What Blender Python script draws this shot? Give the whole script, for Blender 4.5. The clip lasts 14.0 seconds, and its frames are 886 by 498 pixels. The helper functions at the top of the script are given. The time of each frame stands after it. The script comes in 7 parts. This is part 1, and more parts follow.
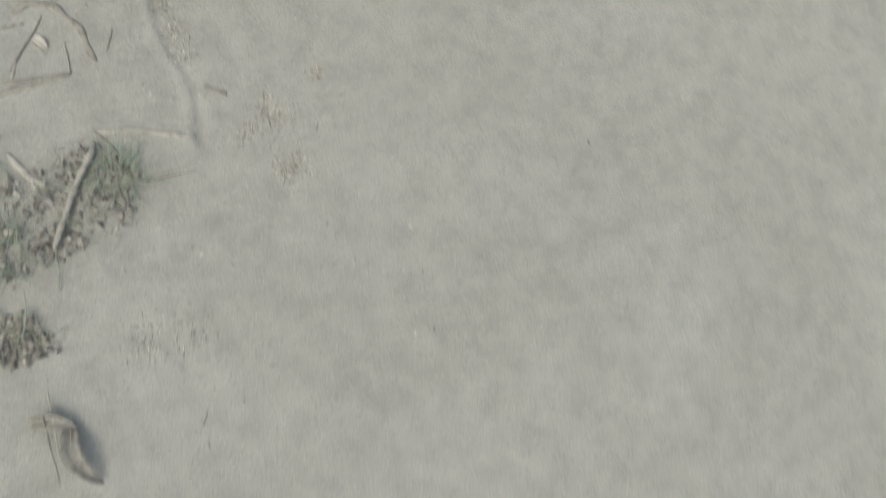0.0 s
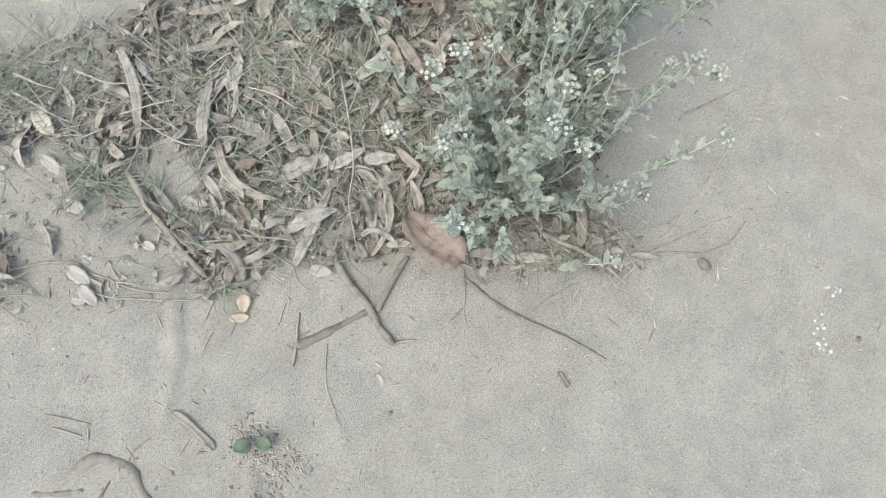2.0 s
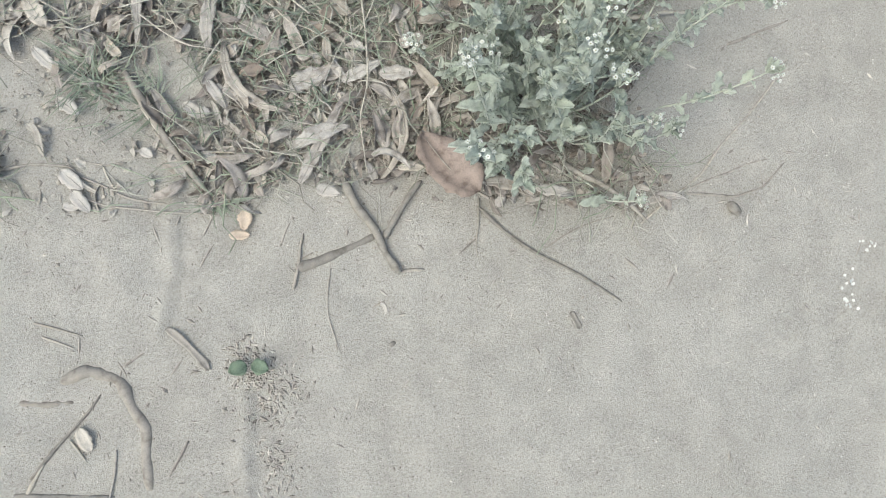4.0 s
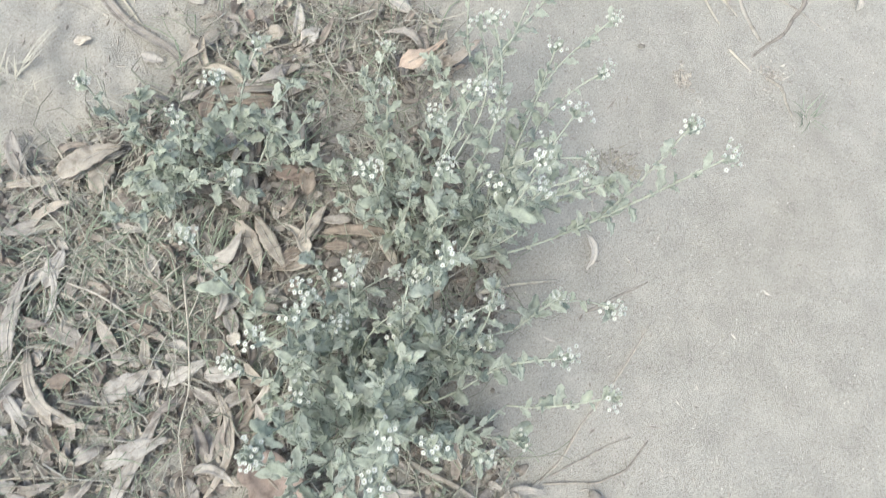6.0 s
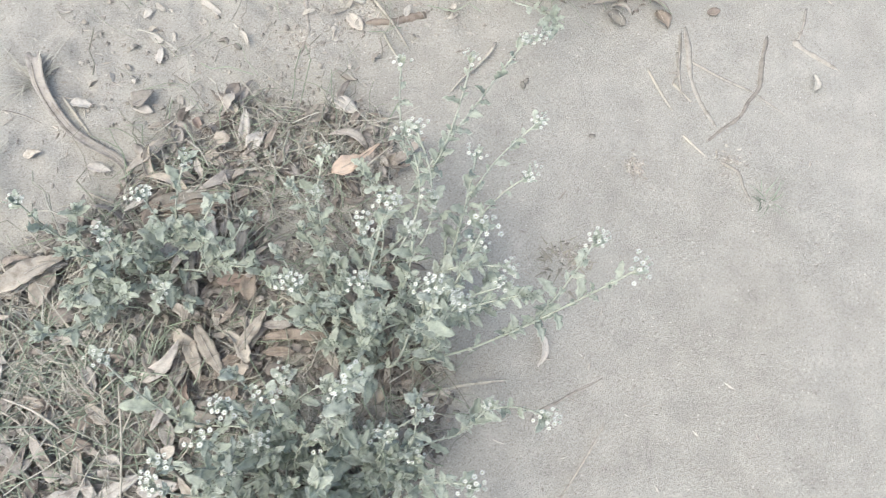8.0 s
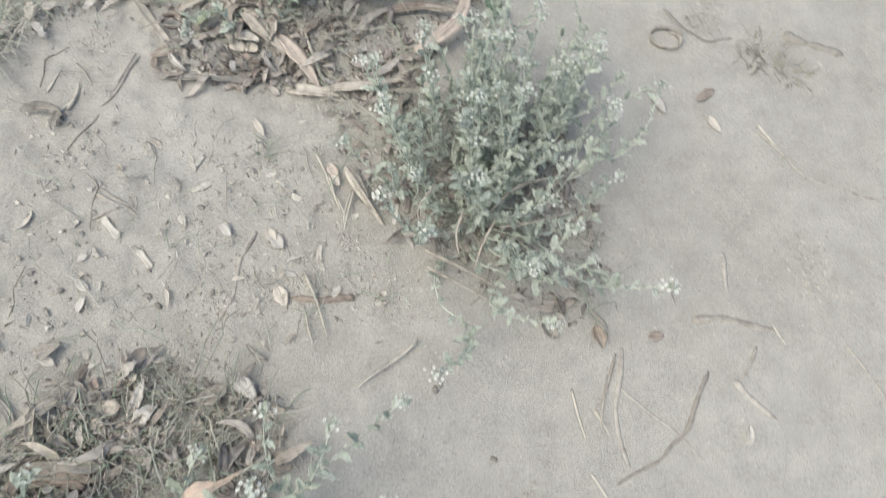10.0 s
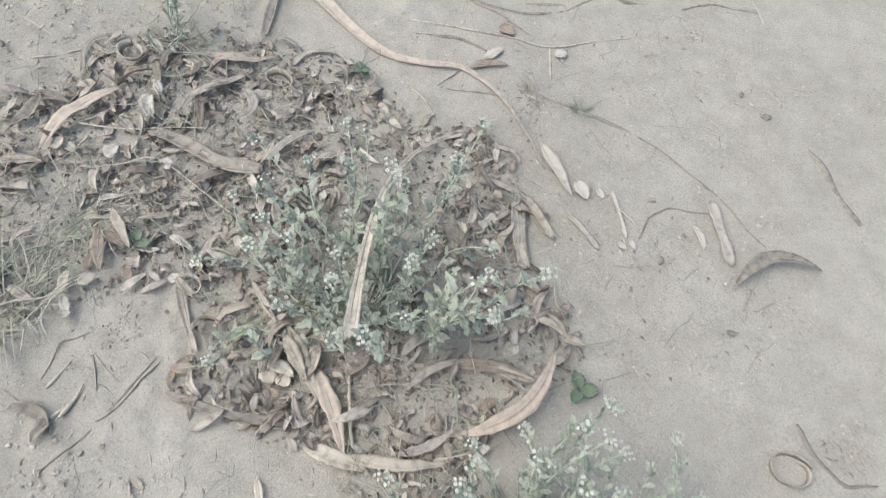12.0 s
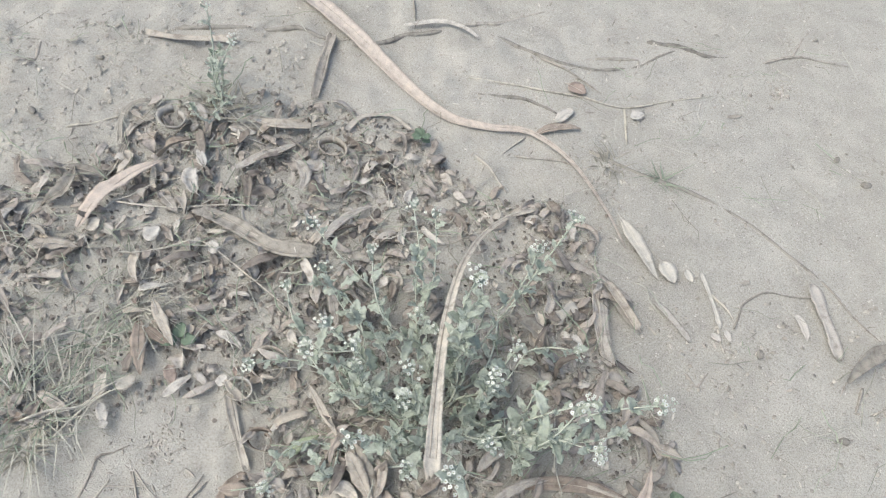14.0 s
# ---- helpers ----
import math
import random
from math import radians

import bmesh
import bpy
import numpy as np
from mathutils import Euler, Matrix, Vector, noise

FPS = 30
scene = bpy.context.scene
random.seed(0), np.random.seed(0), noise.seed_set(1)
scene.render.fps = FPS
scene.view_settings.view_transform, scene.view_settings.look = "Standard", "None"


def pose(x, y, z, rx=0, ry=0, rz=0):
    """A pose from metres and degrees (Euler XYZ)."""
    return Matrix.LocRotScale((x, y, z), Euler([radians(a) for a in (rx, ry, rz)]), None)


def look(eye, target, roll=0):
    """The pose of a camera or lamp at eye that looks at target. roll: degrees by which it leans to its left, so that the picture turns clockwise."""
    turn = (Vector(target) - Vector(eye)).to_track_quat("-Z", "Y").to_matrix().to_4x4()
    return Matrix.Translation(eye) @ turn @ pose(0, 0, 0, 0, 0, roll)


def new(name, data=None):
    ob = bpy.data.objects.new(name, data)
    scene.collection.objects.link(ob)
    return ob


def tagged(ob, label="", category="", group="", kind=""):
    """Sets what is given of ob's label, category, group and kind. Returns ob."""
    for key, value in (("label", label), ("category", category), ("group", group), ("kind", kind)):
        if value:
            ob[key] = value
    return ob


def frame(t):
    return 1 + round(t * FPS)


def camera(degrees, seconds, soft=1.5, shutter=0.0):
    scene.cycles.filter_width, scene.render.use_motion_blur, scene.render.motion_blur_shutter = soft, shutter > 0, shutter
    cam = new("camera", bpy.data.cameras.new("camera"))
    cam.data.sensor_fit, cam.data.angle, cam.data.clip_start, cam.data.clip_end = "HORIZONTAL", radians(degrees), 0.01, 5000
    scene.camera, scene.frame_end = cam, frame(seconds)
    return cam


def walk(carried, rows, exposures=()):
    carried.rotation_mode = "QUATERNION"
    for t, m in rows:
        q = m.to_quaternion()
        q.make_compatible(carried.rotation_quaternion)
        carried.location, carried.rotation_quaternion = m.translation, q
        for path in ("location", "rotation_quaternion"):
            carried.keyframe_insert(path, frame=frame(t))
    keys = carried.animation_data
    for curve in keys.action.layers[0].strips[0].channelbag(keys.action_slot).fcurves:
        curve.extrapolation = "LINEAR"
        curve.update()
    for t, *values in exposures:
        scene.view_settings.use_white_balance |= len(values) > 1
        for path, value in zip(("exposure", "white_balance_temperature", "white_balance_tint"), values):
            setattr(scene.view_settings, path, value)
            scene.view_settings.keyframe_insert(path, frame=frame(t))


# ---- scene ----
cam = camera(62.1, 14.0, soft=1.2, shutter=0.28)
PATH = [
    (0, (-0.157, 0.0, 1.101), (0.438, 0.334, -0.779), 35.7),
    (0.5, (0.025, 0.375, 1.093), (0.487, 0.789, -0.808), 30.3),
    (1, (0.049, 0.637, 0.998), (0.458, 1.088, -0.907), 28.2),
    (1.5, (0.051, 0.75, 0.937), (0.41, 1.238, -0.969), 25.2),
    (2, (0.046, 0.773, 0.885), (0.344, 1.256, -1.032), 23.0),
    (2.5, (0.039, 0.775, 0.855), (0.306, 1.213, -1.078), 24.7),
    (2.7, (0.039, 0.776, 0.846), (0.294, 1.186, -1.095), 25.8),
    (4.8, (0.079, 0.83, 0.836), (0.353, 1.091, -1.128), 41.0),
    (5, (0.105, 0.863, 0.84), (0.398, 1.147, -1.117), 40.2),
    (5.5, (0.173, 0.964, 0.829), (0.528, 1.316, -1.108), 39.1),
    (6, (0.212, 1.041, 0.845), (0.596, 1.482, -1.068), 34.3),
    (6.5, (0.228, 1.062, 0.84), (0.604, 1.567, -1.058), 29.2),
    (7, (0.239, 1.069, 0.845), (0.594, 1.626, -1.043), 24.7),
    (7.2, (0.243, 1.069, 0.848), (0.588, 1.645, -1.036), 23.1),
    (9.3, (0.494, 1.183, 0.937), (0.795, 1.834, -0.93), 21.0),
    (9.5, (0.508, 1.239, 0.956), (0.797, 1.93, -0.898), 20.5),
    (10, (0.513, 1.351, 0.967), (0.7, 2.158, -0.854), 16.9),
    (10.5, (0.584, 1.522, 0.965), (0.636, 2.42, -0.821), 14.3),
    (11, (0.614, 1.652, 1.003), (0.557, 2.596, -0.759), 12.7),
    (11.5, (0.568, 1.728, 1.004), (0.437, 2.686, -0.746), 11.2),
    (12, (0.507, 1.836, 0.973), (0.371, 2.781, -0.784), 11.8),
    (12.5, (0.459, 1.928, 0.928), (0.324, 2.851, -0.842), 12.2),
    (13, (0.427, 1.968, 0.909), (0.273, 2.876, -0.866), 11.6),
    (13.5, (0.407, 1.97, 0.908), (0.229, 2.88, -0.865), 10.7),
    (14, (0.387, 1.956, 0.922), (0.203, 2.909, -0.827), 9.5),
]
walk(cam, [(t, look(eye, target, roll)) for t, eye, target, roll in PATH], [(0.0, -0.43, 6530, -5), (0.5, -0.35, 6500, -5), (1.5, -0.05, 6380, -2), (2.5, 0.01, 6330, -1), (5.0, 0.02, 6310, -2), (5.5, 0.15, 6310, -2), (6.5, 0.26, 6290, 1), (7.2, 0.26, 6290, 2), (9.5, 0.14, 6330, 1), (10.5, -0.03, 6420, 0), (12.0, 0.01, 6350, 1), (14.0, 0.08, 6320, 1)])

# ---- light ----
world = bpy.data.worlds.new("sky")
scene.world = world
world.use_nodes = True
wn = world.node_tree.nodes
sky = wn.new("ShaderNodeTexSky")
sky.sky_type = "NISHITA"
sky.sun_disc = False
sky.sun_elevation = radians(58)
sky.sun_rotation = radians(243)
sky.air_density = 0.8
sky.dust_density = 5.0
sky.ozone_density = 1.0
world.node_tree.links.new(sky.outputs[0], wn["Background"].inputs[0])
wn["Background"].inputs[1].default_value = 0.275
sun_data = bpy.data.lights.new("sun", "SUN")
sun_data.energy = 0.5
sun_data.angle = radians(70)
sun_data.color = (1.0, 0.97, 0.93)
sun = new("sun", sun_data)
sun.matrix_world = look((-3.8, -1.9, 7.0), (0, 0, 0))

# ---- materials ----
def shader(name, rough=0.85, spec=0.25):
    m = bpy.data.materials.new(name)
    m.use_nodes = True
    b = m.node_tree.nodes["Principled BSDF"]
    b.inputs["Roughness"].default_value = rough
    b.inputs["Specular IOR Level"].default_value = spec
    return m, m.node_tree.nodes, m.node_tree.links, b


def ramp(n, stops):
    r = n.new("ShaderNodeValToRGB")
    e = r.color_ramp.elements
    while len(e) < len(stops):
        e.new(0.5)
    for i, (p, c) in enumerate(stops):
        e[i].position, e[i].color = p, (*c, 1)
    return r


def noise_node(n, l, scale, detail=3.0, rough=0.55, coord=None):
    t = n.new("ShaderNodeTexNoise")
    t.inputs["Scale"].default_value = scale
    t.inputs["Detail"].default_value = detail
    t.inputs["Roughness"].default_value = rough
    if coord is not None:
        l.new(coord, t.inputs["Vector"])
    return t


def mixed(n, l, kind, fac, a, b):
    x = n.new("ShaderNodeMix")
    x.data_type, x.blend_type = "RGBA", kind
    for sock, v in ((x.inputs[0], fac), (x.inputs[6], a), (x.inputs[7], b)):
        if isinstance(v, (int, float)):
            sock.default_value = v
        elif isinstance(v, tuple):
            sock.default_value = (*v, 1)
        else:
            l.new(v, sock)
    return x.outputs[2]


def sand_material():
    m, n, l, b = shader("sand", 0.95, 0.15)
    co = n.new("ShaderNodeTexCoord").outputs["Object"]
    broad = noise_node(n, l, 3.0, 4, 0.6, co)
    patch = noise_node(n, l, 22.0, 4, 0.6, co)
    grain = noise_node(n, l, 440.0, 3, 0.75, co)
    fine = noise_node(n, l, 1500.0, 1, 0.5, co)
    r1 = ramp(n, [(0.3, SAND_A), (0.7, SAND_B)])
    l.new(broad.outputs[0], r1.inputs[0])
    r2 = ramp(n, [(0.3, (0.87, 0.865, 0.86)), (0.68, (1.06, 1.06, 1.05))])
    l.new(patch.outputs[0], r2.inputs[0])
    c = mixed(n, l, "MULTIPLY", 1.0, r1.outputs[0], r2.outputs[0])
    r3 = ramp(n, [(0.33, (0.53, 0.515, 0.5)), (0.44, (0.88, 0.88, 0.87)), (0.57, (1.02, 1.02, 1.02)), (0.68, (1.25, 1.245, 1.23))])
    l.new(grain.outputs[0], r3.inputs[0])
    c = mixed(n, l, "MULTIPLY", 0.78, c, r3.outputs[0])
    l.new(c, b.inputs["Base Color"])
    s = n.new("ShaderNodeMath")
    s.operation = "ADD"
    l.new(grain.outputs[0], s.inputs[0])
    l.new(fine.outputs[0], s.inputs[1])
    bp = n.new("ShaderNodeBump")
    bp.inputs["Strength"].default_value = 0.7
    bp.inputs["Distance"].default_value = 0.0022
    l.new(s.outputs[0], bp.inputs["Height"])
    l.new(bp.outputs[0], b.inputs["Normal"])
    return m


def organic(name, colours, scale=60, island=False, rough=0.8, spec=0.2, streak=(1, 1, 1), light_through=0.0, bump=0.4, speck=0.35):
    """Dry or living plant matter: a colour drawn per piece, blotches and fine fibres."""
    m, n, l, b = shader(name, rough, spec)
    rnd = n.new("ShaderNodeNewGeometry").outputs["Random Per Island"] if island else n.new("ShaderNodeObjectInfo").outputs["Random"]
    k = len(colours)
    r = ramp(n, [(i / max(1, k - 1), c) for i, c in enumerate(colours)])
    l.new(rnd, r.inputs[0])
    co = n.new("ShaderNodeTexCoord").outputs["Object"]
    mp = n.new("ShaderNodeMapping")
    mp.inputs["Scale"].default_value = streak
    l.new(co, mp.inputs[0])
    blot = noise_node(n, l, scale, 4, 0.6, mp.outputs[0])
    fib = noise_node(n, l, scale * 9, 2, 0.6, mp.outputs[0])
    r2 = ramp(n, [(0.3, (1 - speck, 1 - speck * 1.05, 1 - speck * 1.1)), (0.5, (1, 1, 1)), (0.72, (1.18, 1.16, 1.12))])
    l.new(blot.outputs[0], r2.inputs[0])
    r3 = ramp(n, [(0.3, (0.8, 0.79, 0.78)), (0.65, (1.08, 1.08, 1.08))])
    l.new(fib.outputs[0], r3.inputs[0])
    c = mixed(n, l, "MULTIPLY", 1.0, r.outputs[0], r2.outputs[0])
    c = mixed(n, l, "MULTIPLY", 0.8, c, r3.outputs[0])
    l.new(c, b.inputs["Base Color"])
    bp = n.new("ShaderNodeBump")
    bp.inputs["Strength"].default_value = bump
    bp.inputs["Distance"].default_value = 0.0008
    l.new(fib.outputs[0], bp.inputs["Height"])
    l.new(bp.outputs[0], b.inputs["Normal"])
    if light_through:
        tr = n.new("ShaderNodeBsdfTranslucent")
        l.new(c, tr.inputs[0])
        mx = n.new("ShaderNodeMixShader")
        mx.inputs[0].default_value = light_through
        l.new(b.outputs[0], mx.inputs[1])
        l.new(tr.outputs[0], mx.inputs[2])
        l.new(mx.outputs[0], n["Material Output"].inputs[0])
    return m


SAND_A, SAND_B = (0.405, 0.382, 0.343), (0.462, 0.44, 0.4)
SAND = sand_material()
TONES = {
    "pale": [(0.45, 0.42, 0.385), (0.545, 0.515, 0.475), (0.49, 0.46, 0.42)],
    "white": [(0.48, 0.45, 0.40), (0.53, 0.50, 0.45)],
    "buff": [(0.52, 0.475, 0.41), (0.565, 0.52, 0.455)],
    "tan": [(0.41, 0.368, 0.318), (0.47, 0.425, 0.37), (0.37, 0.335, 0.29)],
    "grey": [(0.355, 0.325, 0.295), (0.435, 0.405, 0.37), (0.305, 0.28, 0.25)],
    "brown": [(0.23, 0.19, 0.16), (0.30, 0.255, 0.215)],
    "dark": [(0.21, 0.195, 0.175), (0.28, 0.26, 0.23)],
    "rust": [(0.29, 0.235, 0.205), (0.345, 0.28, 0.245)],
    "orange": [(0.475, 0.405, 0.35), (0.515, 0.445, 0.39)],
    "amber": [(0.55, 0.44, 0.355), (0.58, 0.47, 0.385)],
    "buffstrip": [(0.465, 0.405, 0.355), (0.505, 0.445, 0.395)],
    "yellow": [(0.56, 0.46, 0.36), (0.60, 0.50, 0.40)],
    "greenleaf": [(0.34, 0.38, 0.26), (0.37, 0.41, 0.29)],
    "bark": [(0.31, 0.285, 0.25), (0.40, 0.37, 0.33), (0.275, 0.25, 0.22)],
    "straw": [(0.49, 0.455, 0.39), (0.56, 0.525, 0.46), (0.45, 0.415, 0.35)],
}
MAT = {k: organic("dry_" + k, v, scale=90, light_through=0.12 if k not in ("bark", "dark", "brown") else 0.0, speck=0.18 if k in ("buffstrip", "white", "orange", "amber", "yellow") else 0.4) for k, v in TONES.items()}
LITTER = organic("leaf_litter", [(0.165, 0.145, 0.13), (0.33, 0.29, 0.255), (0.43, 0.40, 0.365), (0.25, 0.22, 0.20), (0.51, 0.48, 0.44), (0.29, 0.26, 0.235), (0.20, 0.176, 0.155), (0.38, 0.345, 0.315)], island=True, scale=90, speck=0.45)
# lightened copy of LITTER, so sparse flakes don't read as dark specks
LITTER_LIGHTENED = organic("lightened_litter", [(0.36, 0.335, 0.30), (0.46, 0.43, 0.385), (0.54, 0.51, 0.46), (0.31, 0.285, 0.25), (0.42, 0.39, 0.345)], island=True, scale=90, speck=0.3)
STRAW = organic("straw_litter", [(0.36, 0.345, 0.295), (0.47, 0.45, 0.40), (0.31, 0.32, 0.265), (0.26, 0.24, 0.21), (0.27, 0.315, 0.235), (0.33, 0.365, 0.285)], island=True)
DEBRIS = organic("debris", [(0.25, 0.228, 0.205), (0.34, 0.312, 0.275), (0.47, 0.435, 0.385), (0.29, 0.262, 0.235), (0.6, 0.57, 0.51)], island=True)
PEBBLE = organic("sand_grains", [(0.31, 0.285, 0.25), (0.48, 0.455, 0.415), (0.58, 0.555, 0.51), (0.27, 0.245, 0.215), (0.43, 0.41, 0.37)], island=True, bump=0.1)
HERB = organic("herb_leaf", [(0.50, 0.545, 0.465), (0.57, 0.61, 0.535), (0.62, 0.655, 0.585), (0.53, 0.57, 0.495)], scale=140, rough=0.75, light_through=0.45, speck=0.25)
HERB_STUFF = organic("herb_foliage", [(0.50, 0.545, 0.465), (0.57, 0.61, 0.535), (0.62, 0.655, 0.585)], island=True, scale=140, rough=0.75, light_through=0.45, speck=0.25)
HERB_STEM = organic("herb_stem", [(0.45, 0.475, 0.40), (0.50, 0.52, 0.45)], scale=120, rough=0.8)
PETAL = organic("white_petal", [(0.66, 0.67, 0.63), (0.72, 0.73, 0.69)], scale=200, rough=0.7, light_through=0.2, speck=0.05)
BUD = organic("flower_centre", [(0.30, 0.32, 0.16), (0.36, 0.35, 0.18)], scale=200, speck=0.2)
BLADES = {
    "grass": organic("green_grass", [(0.21, 0.255, 0.195), (0.27, 0.31, 0.245), (0.33, 0.36, 0.285)], island=True, light_through=0.2),
    "drygrass": organic("dry_grass", [(0.42, 0.41, 0.34), (0.29, 0.33, 0.25), (0.36, 0.37, 0.295), (0.49, 0.47, 0.41), (0.25, 0.30, 0.215), (0.31, 0.35, 0.27)], island=True, light_through=0.15),
    "deadgrass": organic("dead_grass", [(0.25, 0.22, 0.185), (0.34, 0.31, 0.265), (0.27, 0.255, 0.21), (0.23, 0.225, 0.18)], island=True),
}
GREEN = organic("weed_leaf", [(0.14, 0.19, 0.135), (0.17, 0.22, 0.16)], scale=120, rough=0.7, spec=0.25, light_through=0.15)

# ---- ground ----
# broken edges of the sand crust
CRUST = [[(-0.137, 0.996), (-0.138, 0.917), (-0.157, 0.843)],
         [(-0.070, 0.762), (-0.073, 0.694), (-0.067, 0.614), (-0.083, 0.510)],
         [(-0.087, 1.405), (-0.058, 1.363), (-0.041, 1.341)],
         [(0.102, 2.171), (0.120, 2.117), (0.153, 2.064)]]


def ground_height(x, y):
    h = 0.010 * noise.noise((x * 1.7, y * 1.7, 0.3)) + 0.0045 * noise.noise((x * 6.0, y * 6.0, 2.1))
    away = max(-0.7 - x, x - 1.7, -0.4 - y, y - 3.4, 0.0)
    if away > 0.0:
        # beyond the trodden patch the sand lies in low, smooth swells
        return h * math.exp(-away * 0.6)
    ease = min(1.0, max(0.0, min(x + 0.7, 1.7 - x, y + 0.4, 3.4 - y) / 0.15))
    # trampled, crumbly sand between the drifts and along the west side
    k = ease * max(0.0, min(1.0, (0.75 - x) * 1.6)) * max(0.25, min(1.0, (y - 0.5) * 1.0))
    f = noise.noise((x * 22.0, y * 22.0, 5.0))
    h += k * 0.006 * f + (0.2 * ease + 0.95 * k) * 0.003 * noise.noise((x * 55.0, y * 55.0, 9.0))
    # low worn edges where the crust has broken
    e = noise.noise((x * 3.1 + 7.0, y * 3.1, 4.0)) + 0.25 * noise.noise((x * 17.0, y * 17.0, 1.0))
    h += k * 0.0055 / (1.0 + math.exp(-max(-40.0, min(40.0, e * 45.0))))
    for line in CRUST:
        for (ax, ay), (bx, by) in zip(line, line[1:]):
            if min(ax, bx) - 0.06 < x < max(ax, bx) + 0.06 and min(ay, by) - 0.02 < y < max(ay, by) + 0.02:
                dx, dy = bx - ax, by - ay
                q = max(0.0, min(1.0, ((x - ax) * dx + (y - ay) * dy) / (dx * dx + dy * dy)))
                ox, oy = x - ax - q * dx, y - ay - q * dy
                d = math.hypot(ox, oy) * (1 if ox * dy - oy * dx > 0 else -1)
                d += 0.012 * noise.noise((x * 16.0, y * 16.0, 6.0)) + 0.006 * noise.noise((x * 45.0, y * 45.0, 6.0))
                h += 0.0034 * math.exp(-((d - 0.006) / 0.008) ** 2) - 0.0028 * math.exp(-((d + 0.006) / 0.006) ** 2)
                return h
    return h


def inside(poly, x, y):
    hit, j = False, len(poly) - 1
    for i in range(len(poly)):
        (xi, yi), (xj, yj) = poly[i], poly[j]
        if (yi > y) != (yj > y) and x < (xj - xi) * (y - yi) / (yj - yi) + xi:
            hit = not hit
        j = i
    return hit


def axis(lo, hi, step):
    core = list(np.arange(lo, hi + step / 2, step))
    grow, far, d = [], 0.0, step
    while far < 400:
        d *= 1.35
        far += d
        grow.append(far)
    return [lo - g for g in reversed(grow)] + core + [hi + g for g in grow]


def build_ground():
    xs, ys = axis(-0.75, 1.75, 0.0075), axis(-0.45, 3.45, 0.0075)
    verts = [(x, y, ground_height(x, y)) for y in ys for x in xs]
    w = len(xs)
    faces = [(j * w + i, j * w + i + 1, (j + 1) * w + i + 1, (j + 1) * w + i) for j in range(len(ys) - 1) for i in range(w - 1)]
    me = bpy.data.meshes.new("ground")
    me.from_pydata(verts, [], faces)
    me.polygons.foreach_set("use_smooth", [True] * len(faces))
    me.materials.append(SAND)
    return tagged(new("ground", me), "dry pale grey-beige sandy ground with scattered litter", "ground", kind="structure")


build_ground()

# ---- builders ----
rng = random.Random(7)


def mesh_of(name, verts, faces, mats, slots=None, smooth=True):
    me = bpy.data.meshes.new(name)
    me.from_pydata(verts, [], faces)
    for m in mats:
        me.materials.append(m)
    if slots:
        me.polygons.foreach_set("material_index", slots)
    if smooth:
        me.polygons.foreach_set("use_smooth", [True] * len(faces))
    return me


def part(name, me, parent, label="", m=None):
    ob = new(name, me)
    ob.parent = parent
    if m is not None:
        ob.matrix_basis = m
    if label:
        ob["label"] = label
    return ob


PROFILE = {
    "lance": lambda s: max(0.0, math.sin(math.pi * min(1, s * 0.97 + 0.03) ** 0.8)) ** 0.75,
    "ovate": lambda s: max(0.0, math.sin(math.pi * s ** 0.85)) ** 0.6,
    "spoon": lambda s: (max(0.0, math.sin(math.pi * min(1.0, s / 0.62) ** 0.8)) ** 0.7 if s < 0.55 else 0.30 * (1 - s) / 0.45 + 0.05) if s > 0 else 0.0,
    "torn": lambda s: 0.18 + 0.82 * math.sin(1.75 * s) if s < 0.85 else 0.62 + 0.25 * math.sin(40 * s),
    "strip": lambda s: 0.82 + 0.14 * math.sin(9 * s) - 0.5 * max(0.0, 0.06 - s) / 0.06 - 0.6 * max(0.0, s - 0.9) / 0.1,
}


